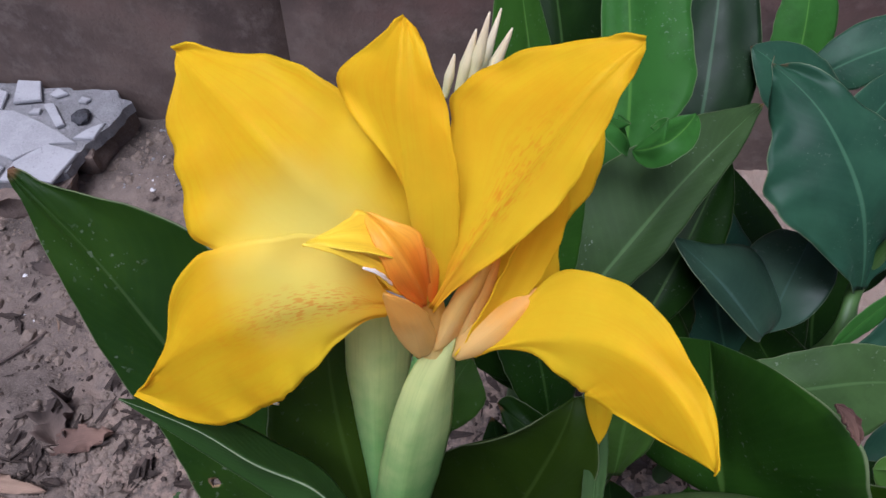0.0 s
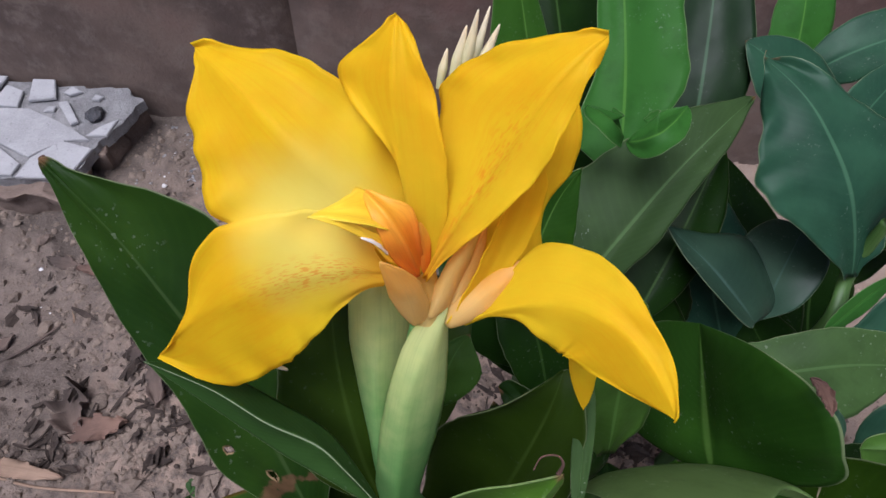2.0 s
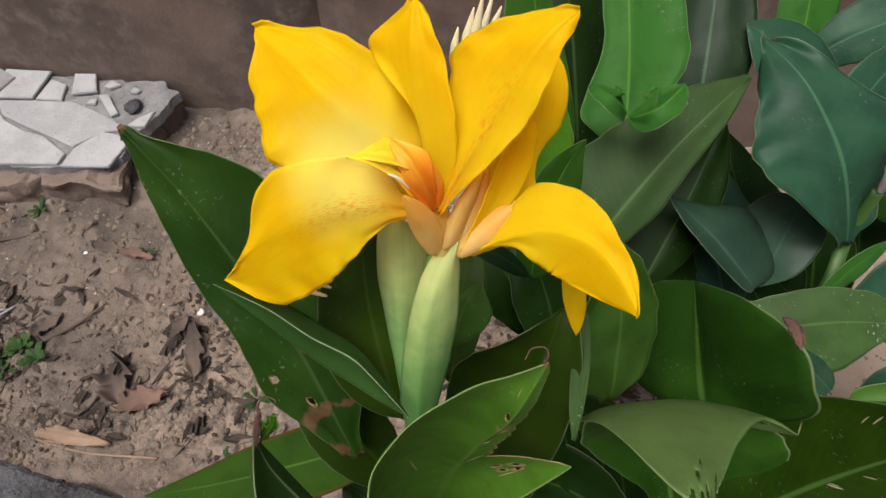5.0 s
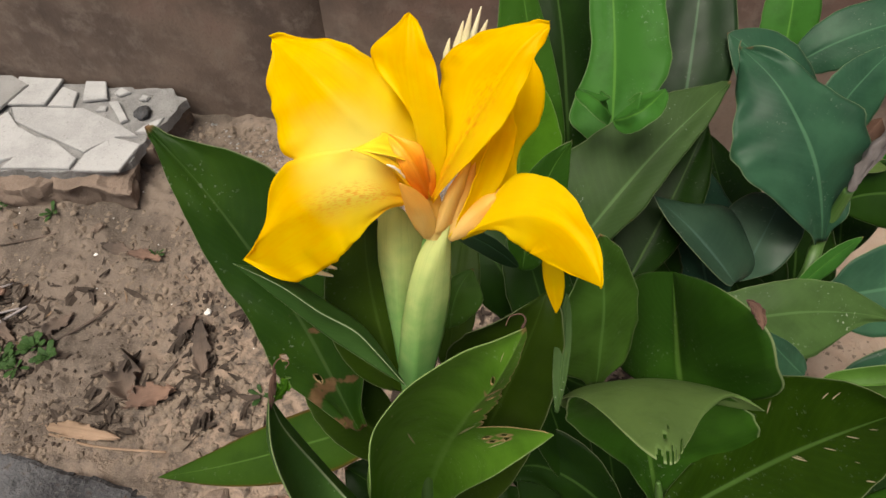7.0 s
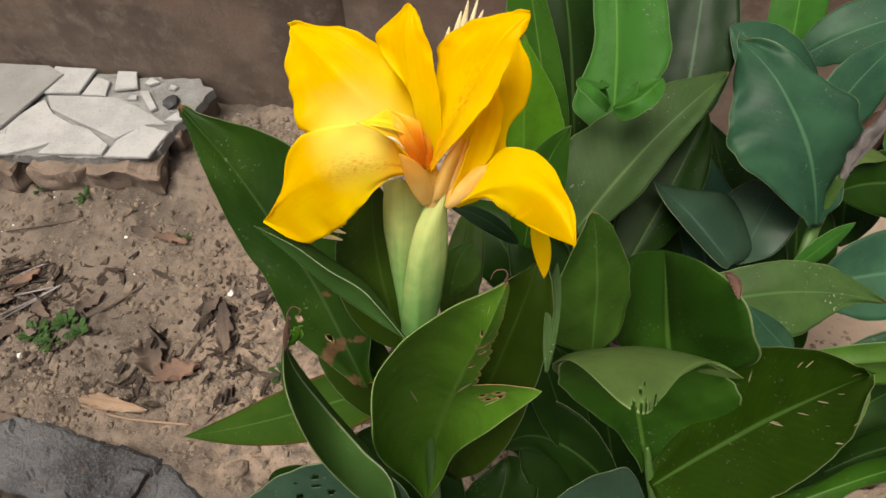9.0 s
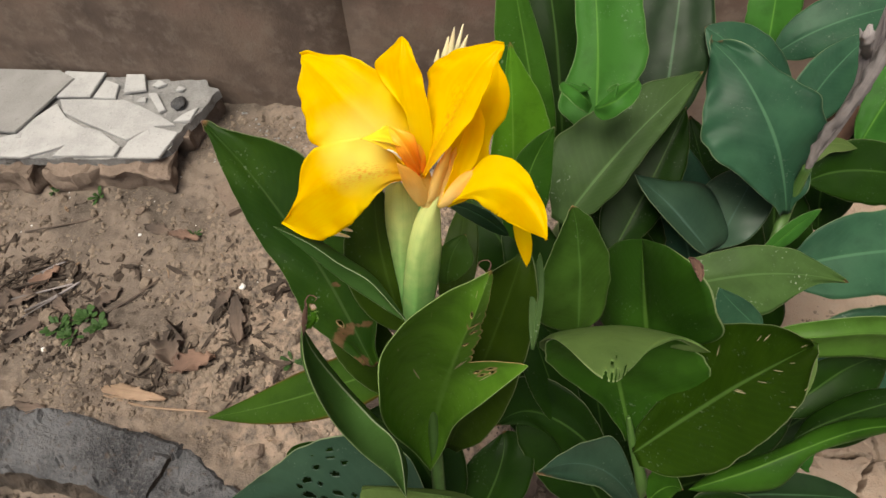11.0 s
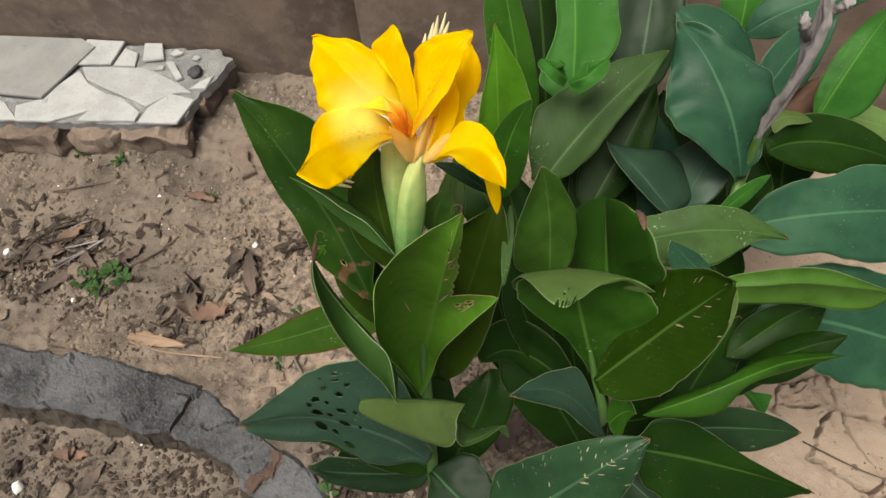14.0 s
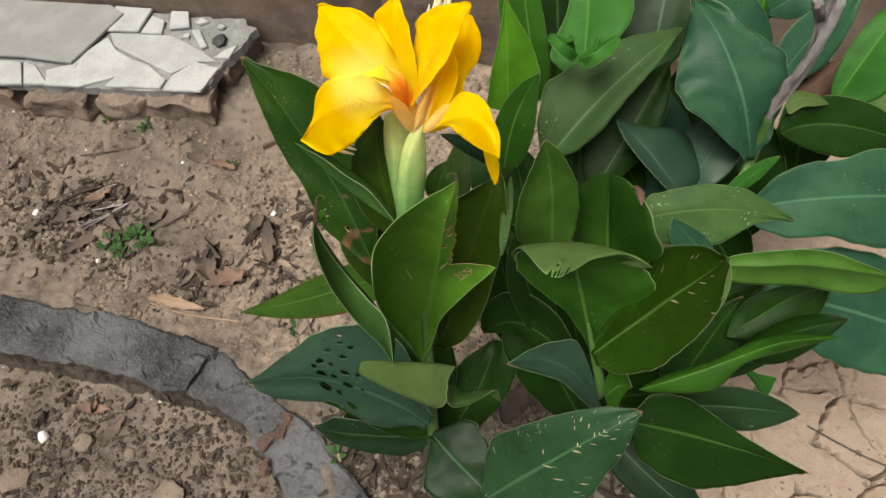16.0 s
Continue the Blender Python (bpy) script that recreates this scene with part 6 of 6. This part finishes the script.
folded_leaf("dry_sheath", canna_far, ((0.3702, 0.4362, 0.6805), (0.3780, 0.4504, 0.7062), (0.3889, 0.4635, 0.7376), (0.3938, 0.4756, 0.7812), (0.3921, 0.4882, 0.8194), (0.3834, 0.4971, 0.8545)), ((0.3840, 0.4508, 0.7019), (0.3968, 0.4636, 0.7328), (0.4025, 0.4767, 0.7767), (0.4001, 0.4908, 0.8158)), ((0.3738, 0.4546, 0.7058), (0.3829, 0.4682, 0.7378), (0.3872, 0.4795, 0.7811), (0.3862, 0.4911, 0.8185)), DEAD, seed=101, cup_l=0.35, cup_r=0.35, ruffle=0.5, cols=6, label="papery grey sheath of the spent stalk")
folded_leaf("dry_sheath", canna_far, ((0.3778, 0.4468, 0.7101), (0.3862, 0.4640, 0.7557), (0.3866, 0.4726, 0.7832), (0.3817, 0.4853, 0.8082), (0.3705, 0.4938, 0.8264)), ((0.3910, 0.4656, 0.7522), (0.3922, 0.4750, 0.7800), (0.3878, 0.4891, 0.8057)), ((0.3834, 0.4674, 0.7546), (0.3830, 0.4753, 0.7819), (0.3776, 0.4869, 0.8064)), DEAD, seed=102, cup_l=-0.3, cup_r=0.3, ruffle=0.6, cols=6, label="papery grey sheath of the spent stalk")

flower = new("flower")
flower.parent = canna
flower.matrix_parent_inverse = Matrix.Translation(-canna.location)
flower["label"] = "open yellow canna flower with an orange-flecked throat"
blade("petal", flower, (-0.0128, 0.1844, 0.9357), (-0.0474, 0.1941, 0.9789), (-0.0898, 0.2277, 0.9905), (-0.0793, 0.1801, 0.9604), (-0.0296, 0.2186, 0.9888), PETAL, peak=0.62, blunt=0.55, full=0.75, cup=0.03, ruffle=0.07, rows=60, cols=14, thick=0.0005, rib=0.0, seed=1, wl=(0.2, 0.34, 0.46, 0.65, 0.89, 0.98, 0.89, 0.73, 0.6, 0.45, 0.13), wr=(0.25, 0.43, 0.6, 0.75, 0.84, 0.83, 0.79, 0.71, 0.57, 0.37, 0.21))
blade("petal", flower, (-0.0077, 0.1821, 0.9338), (-0.0170, 0.1983, 0.9899), (-0.0185, 0.2202, 1.0142), (-0.0363, 0.2087, 0.9853), (0.0000, 0.1955, 0.9877), PETAL, peak=0.5, blunt=0.8, full=0.8, cup=0.045, ruffle=0.05, rows=50, cols=12, thick=0.0005, rib=-0.0006, seed=2, wl=(0.02, 0.02, 0.02, 0.03, 0.17, 0.54, 0.95, 0.99, 0.74, 0.44, 0.17), wr=(0.35, 0.52, 0.68, 0.83, 0.89, 0.91, 0.84, 0.74, 0.57, 0.42, 0.22))
blade("petal", flower, (-0.0067, 0.1784, 0.9361), (0.0194, 0.1955, 0.9932), (0.0424, 0.2134, 1.0175), (-0.0029, 0.2142, 0.9883), (0.0299, 0.1883, 0.9899), PETAL_SPOT, peak=0.55, blunt=0.6, full=0.8, cup=0.045, ruffle=0.06, rows=56, cols=12, thick=0.0005, rib=-0.0006, seed=3, wl=(0.06, 0.15, 0.29, 0.53, 0.86, 1.18, 1.12, 0.95, 0.75, 0.50, 0.24), wr=(0.17, 0.38, 0.59, 0.85, 0.97, 0.96, 0.83, 0.64, 0.47, 0.32, 0.17))
blade("petal", flower, (0.0031, 0.1748, 0.9112), (0.0264, 0.2091, 0.9487), (0.0327, 0.2421, 0.9821), (0.0080, 0.2021, 0.9529), (0.0403, 0.2137, 0.9434), PETAL, peak=0.55, blunt=0.6, full=0.7, cup=0.03, ruffle=0.07, rows=50, cols=12, thick=0.0005, rib=0.0, seed=4, wl=(0.13, 0.25, 0.39, 0.65, 0.87, 1, 1.11, 1.13, 1.05, 0.96, 0.71), wr=(0.99, 1.41, 1.51, 1.19, 0.75, 0.73, 1.01, 1, 0.82, 0.6, 0.32))
blade("petal", flower, (0.0040, 0.1760, 0.9112), (0.0213, 0.1913, 0.9469), (0.0259, 0.2017, 0.9832), (0.0147, 0.1861, 0.9493), (0.0302, 0.1926, 0.9487), PETAL, peak=0.55, blunt=0.7, full=0.7, cup=0.06, ruffle=0.10, rows=50, cols=12, thick=0.0005, rib=0.0, seed=19)
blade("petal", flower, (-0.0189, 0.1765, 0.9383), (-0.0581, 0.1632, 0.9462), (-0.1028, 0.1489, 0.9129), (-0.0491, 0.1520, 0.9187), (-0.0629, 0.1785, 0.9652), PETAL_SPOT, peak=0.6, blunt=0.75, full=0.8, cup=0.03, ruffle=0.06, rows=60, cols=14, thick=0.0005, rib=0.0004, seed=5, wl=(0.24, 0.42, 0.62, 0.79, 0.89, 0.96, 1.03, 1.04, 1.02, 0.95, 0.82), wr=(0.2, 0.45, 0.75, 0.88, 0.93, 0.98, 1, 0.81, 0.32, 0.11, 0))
blade("petal", flower, (0.0101, 0.1755, 0.9134), (0.0491, 0.1641, 0.9482), (0.0763, 0.1334, 0.9398), (0.0593, 0.1743, 0.9576), (0.0422, 0.1586, 0.9259), PETAL, peak=0.5, blunt=0.75, full=0.8, cup=0.03, ruffle=0.05, rows=56, cols=12, thick=0.0005, rib=0.0004, seed=6, wl=(0.28, 0.73, 1.28, 1.27, 1.14, 0.94, 0.7, 0.53, 0.41, 0.29, 0.16), wr=(0.06, 0.16, 0.3, 0.62, 0.83, 0.96, 1.08, 1.21, 1.32, 1.29, 1.09))
blade("petal", flower, (0.0560, 0.1838, 0.8932), (0.0615, 0.1774, 0.8681), (0.0654, 0.1699, 0.8483), (0.0675, 0.1803, 0.8695), (0.0551, 0.1791, 0.8722), PETAL, peak=0.45, blunt=0.8, thick=0.0005, rib=0.0, rows=24, cols=5, seed=7)
blade("petal", flower, (-0.0081, 0.1782, 0.9385), (-0.0195, 0.1810, 0.9654), (-0.0402, 0.1723, 0.9759), (-0.0156, 0.1768, 0.9647), (-0.0280, 0.1878, 0.9731), STIGMA, peak=0.5, blunt=0.7, cup=0.06, thick=0.0005, rib=0.0, rows=30, cols=8, seed=8, wl=(0.02, 0.02, 0.02, 0.02, 0.3, 0.8, 1.2, 1.35, 1.35, 1.2, 0.7), wr=(0.02, 0.02, 0.02, 0.02, 0.27, 0.96, 0.74, 0.52, 0.32, 0.19, 0.08))
blade("stamen", flower, (-0.0087, 0.1776, 0.9381), (-0.0147, 0.1761, 0.9666), (-0.0283, 0.1883, 0.9710), (-0.0212, 0.1732, 0.9664), (-0.0092, 0.1865, 0.9657), ORANGE, peak=0.55, blunt=0.5, cup=0.2, thick=0.0005, rib=0.0, rows=30, cols=8, seed=9, label="orange curled staminode", wl=(0.38, 0.63, 0.8, 0.91, 0.88, 0.79, 0.69, 0.57, 0.44, 0.3, 0.17), wr=(0.45, 0.48, 0.53, 0.62, 0.73, 0.81, 0.82, 0.7, 0.51, 0.35, 0.21))
blade("stamen", flower, (-0.0068, 0.1795, 0.9368), (-0.0079, 0.1836, 0.9517), (-0.0100, 0.1917, 0.9621), (-0.0110, 0.1835, 0.9531), (-0.0055, 0.1860, 0.9506), ORANGE, peak=0.5, blunt=0.9, thick=0.0005, rib=0.0, rows=24, cols=6, seed=10, label="orange curled staminode")
blade("stigma", flower, (-0.0153, 0.1739, 0.9531), (-0.0267, 0.1731, 0.9704), (-0.0405, 0.1700, 0.9780), (-0.0269, 0.1719, 0.9697), (-0.0258, 0.1746, 0.9713), STIGMA, peak=0.35, blunt=0.6, thick=0.0009, rib=0.0, rows=24, cols=4, seed=11, stalk=0.4, wl=(1.75, 1.74, 1.63, 1.31, 1.45, 1.56, 1.46, 1.19, 1, 0.67, 0.25), wr=(0.53, 0.7, 0.93, 0.93, 0.68, 0.6, 0.32, 0.14, 0.05, 0.01, 0.06))
blade("anther", flower, (-0.0173, 0.1707, 0.9608), (-0.0205, 0.1699, 0.9677), (-0.0247, 0.1690, 0.9711), (-0.0209, 0.1695, 0.9675), (-0.0204, 0.1703, 0.9680), ANTHER, peak=0.5, blunt=0.6, thick=0.0006, rib=0.0, ruffle=0.4, rows=24, cols=3, seed=12)
blade("sepal", flower, (-0.0099, 0.1717, 0.9127), (-0.0127, 0.1693, 0.9402), (-0.0195, 0.1683, 0.9594), (-0.0185, 0.1696, 0.9349), (-0.0067, 0.1748, 0.9349), SEPAL, peak=0.4, blunt=0.9, round_=True, thick=0.0008, rib=0.0, rows=30, cols=8, seed=13, wl=(0.37, 0.54, 0.7, 0.82, 0.9, 0.95, 0.88, 0.75, 0.59, 0.42, 0.24), wr=(0.77, 0.87, 0.97, 1.07, 1, 0.96, 0.94, 0.82, 0.67, 0.51, 0.21))
blade("sepal", flower, (-0.0046, 0.1743, 0.9139), (0.0027, 0.1809, 0.9369), (0.0111, 0.1872, 0.9572), (-0.0020, 0.1837, 0.9344), (0.0076, 0.1857, 0.9348), SEPAL, peak=0.38, blunt=0.95, round_=True, thick=0.0008, rib=0.0, rows=30, cols=8, seed=14, wl=(0.6, 0.65, 0.71, 0.78, 0.73, 0.7, 0.69, 0.53, 0.38, 0.28, 0.21), wr=(1.2, 1.22, 1.22, 1.2, 1.16, 1.09, 0.94, 0.78, 0.6, 0.44, 0.3))
blade("sepal", flower, (0.0020, 0.1738, 0.9094), (0.0155, 0.1789, 0.9273), (0.0281, 0.1898, 0.9358), (0.0109, 0.1839, 0.9261), (0.0203, 0.1783, 0.9216), SEPAL, peak=0.4, blunt=0.85, round_=True, thick=0.0008, rib=0.0, rows=30, cols=8, seed=15, wl=(0.51, 0.92, 0.96, 1.01, 1.05, 0.99, 0.93, 0.88, 0.82, 0.55, 0.31), wr=(0.44, 0.59, 0.72, 0.77, 0.81, 0.86, 0.76, 0.66, 0.56, 0.46, 0.25))
blade("sepal", flower, (0.0021, 0.1778, 0.9084), (0.0087, 0.1858, 0.9348), (0.0134, 0.1948, 0.9488), (0.0057, 0.1872, 0.9324), (0.0119, 0.1879, 0.9323), SEPAL, peak=0.4, blunt=0.9, round_=True, thick=0.0008, rib=0.0, rows=24, cols=6, seed=18)
blade("bract", flower, (-0.0158, 0.1262, 0.7952), (-0.0111, 0.1526, 0.8749), (0.0007, 0.1802, 0.9150), (-0.0263, 0.1520, 0.8565), (0.0021, 0.1640, 0.8620), BRACT, peak=0.42, blunt=0.6, full=0.4, round_=True, thick=0.0012, rib=0.0, rows=36, cols=10, seed=16, stalk=0.6, label="pale green sheathing bract", wl=(0.79, 0.88, 0.97, 0.91, 0.88, 0.81, 0.76, 0.71, 0.66, 0.59, 0.48), wr=(0.57, 0.64, 0.75, 0.89, 0.93, 0.93, 0.89, 0.76, 0.61, 0.44, 0.22))
blade("bract", flower, (-0.0252, 0.1356, 0.7902), (-0.0302, 0.1700, 0.8640), (-0.0310, 0.1978, 0.9042), (-0.0440, 0.1795, 0.8546), (-0.0178, 0.1777, 0.8511), BRACT, peak=0.5, blunt=0.3, full=0.4, round_=True, thick=0.0012, rib=0.0, rows=36, cols=10, seed=17, stalk=0.6, label="pale green sheathing bract", wl=(0.33, 0.35, 0.37, 0.51, 0.66, 0.79, 0.91, 0.93, 0.93, 0.89, 0.85), wr=(0.37, 0.44, 0.49, 0.6, 0.77, 0.92, 1.03, 1.11, 1.14, 1.06, 0.99))
tube("receptacle", flower, [(-0.0061, 0.1769, 0.9038), (-0.0071, 0.1814, 0.9189), (-0.0087, 0.1851, 0.9334)], [0.0052, 0.0056, 0.0046], SEPAL, label="peach tube where the petals join")
tube("flower_stalk", flower, [(-0.0095, 0.1781, 0.9012), (-0.0145, 0.1613, 0.8544), (-0.0215, 0.1360, 0.7901)], [0.0042, 0.0062, 0.0068], BRACT)
tube("flower_bud", flower, [(-0.0116, 0.2656, 0.9474), (-0.0101, 0.2688, 0.9554), (-0.0086, 0.2718, 0.9633)], [0.0012, 0.0020, 0.0003], BUD)
tube("flower_bud", flower, [(-0.0072, 0.2650, 0.9466), (-0.0041, 0.2701, 0.9600), (-0.0012, 0.2745, 0.9729)], [0.0012, 0.0025, 0.0003], BUD)
tube("flower_bud", flower, [(-0.0027, 0.2655, 0.9466), (0.0003, 0.2708, 0.9637), (0.0031, 0.2750, 0.9800)], [0.0012, 0.0025, 0.0003], BUD)
tube("flower_bud", flower, [(0.0021, 0.2682, 0.9479), (0.0071, 0.2726, 0.9607), (0.0118, 0.2764, 0.9730)], [0.0012, 0.0024, 0.0003], BUD)
tube("flower_bud", flower, [(-0.0006, 0.2708, 0.9439), (0.0034, 0.2799, 0.9586), (0.0072, 0.2882, 0.9728)], [0.0012, 0.0020, 0.0003], BUD)
tube("flower_bud", flower, [(-0.0896, 0.1685, 0.8768), (-0.0762, 0.1641, 0.8806), (-0.0631, 0.1597, 0.8844)], [0.0010, 0.0019, 0.0005], BUD)
tube("flower_bud", flower, [(-0.0839, 0.1735, 0.8784), (-0.0727, 0.1686, 0.8823), (-0.0616, 0.1637, 0.8862)], [0.0010, 0.0019, 0.0005], BUD)
tube("flower_bud", flower, [(-0.0791, 0.1773, 0.8795), (-0.0716, 0.1721, 0.8839), (-0.0642, 0.1669, 0.8884)], [0.0010, 0.0019, 0.0005], BUD)
tube("stalk_scrap", canna, [(0.0429, 0.1179, 0.9239), (0.0440, 0.1202, 0.9272), (0.0419, 0.1222, 0.9286), (0.0372, 0.1217, 0.9269), (0.0352, 0.1184, 0.9233)], [0.0008, 0.0005, 0.0003, 0.0003, 0.0002], BROWN, label="thin dry thread at a leaf tip")
tube("stalk_scrap", canna, [(-0.0720, 0.0900, 0.9050), (-0.0722, 0.0926, 0.9088), (-0.0699, 0.0960, 0.9101), (-0.0655, 0.0952, 0.9089), (-0.0666, 0.0929, 0.9078)], [0.001, 0.0005, 0.0003, 0.0003, 0.0002], BROWN, label="thin dry thread at a leaf tip")
tube("stalk_scrap", canna, [(-0.2003, 0.2415, 0.8969), (-0.2014, 0.2444, 0.8998), (-0.2024, 0.2464, 0.9022), (-0.2010, 0.2482, 0.9029)], [0.0015, 0.001, 0.0012, 0.0006], BROWN, label="thin dry thread at a leaf tip")
tube("main_stem", canna, [(-0.006, -0.062, -0.02), (-0.006, -0.03, 0.2), (-0.006, 0.02, 0.41), (-0.016, 0.1, 0.56), (-0.02, 0.13, 0.63), (-0.018, 0.138, 0.71), (-0.02, 0.138, 0.8)], [0.015, 0.011, 0.0085, 0.007, 0.007, 0.007, 0.0075], STEM)
tube("main_stem", canna_low, [(0.19, 0.14, -0.02), (0.195, 0.15, 0.3), (0.2131, 0.1059, 0.4832), (0.1887, 0.1362, 0.5783), (0.1796, 0.1461, 0.6139)], [0.015, 0.013, 0.008, 0.004, 0.002], STEM)
tube("main_stem", canna_back, [(0.10, 0.49, -0.02), (0.10, 0.50, 0.35), (0.1356, 0.4687, 0.5693), (0.1302, 0.4954, 0.6647)], [0.016, 0.014, 0.011, 0.008], STEM)
tube("main_stem", canna_far, [(0.36, 0.42, -0.02), (0.36, 0.42, 0.3), (0.3625, 0.3948, 0.5451), (0.3734, 0.4343, 0.6041), (0.3712, 0.4414, 0.6770)], [0.014, 0.012, 0.008, 0.007, 0.005], STEM)
tube("dead_stalk", canna_far, [(0.3695, 0.4365, 0.6805), (0.3750, 0.4528, 0.7110), (0.3882, 0.4620, 0.7651), (0.3922, 0.4725, 0.8272), (0.3803, 0.4801, 0.8736)], [0.003, 0.005, 0.0058, 0.0055, 0.004], DEAD, steps=30, lump=0.9, seed=3, label="dry grey spent flower stalk")
tube("dead_stalk", canna_far, [(0.3865, 0.4849, 0.8004), (0.3685, 0.4670, 0.8344), (0.3657, 0.4704, 0.8482)], [0.0045, 0.006, 0.0015], DEAD, steps=20, lump=0.6, seed=8, label="dry grey spent flower stalk")
tube("dead_stalk", canna_far, [(0.3942, 0.4752, 0.8455), (0.4033, 0.4756, 0.8554), (0.4109, 0.4757, 0.8598)], [0.0035, 0.006, 0.0015], DEAD, steps=20, lump=0.6, seed=11, label="dry grey spent flower stalk")
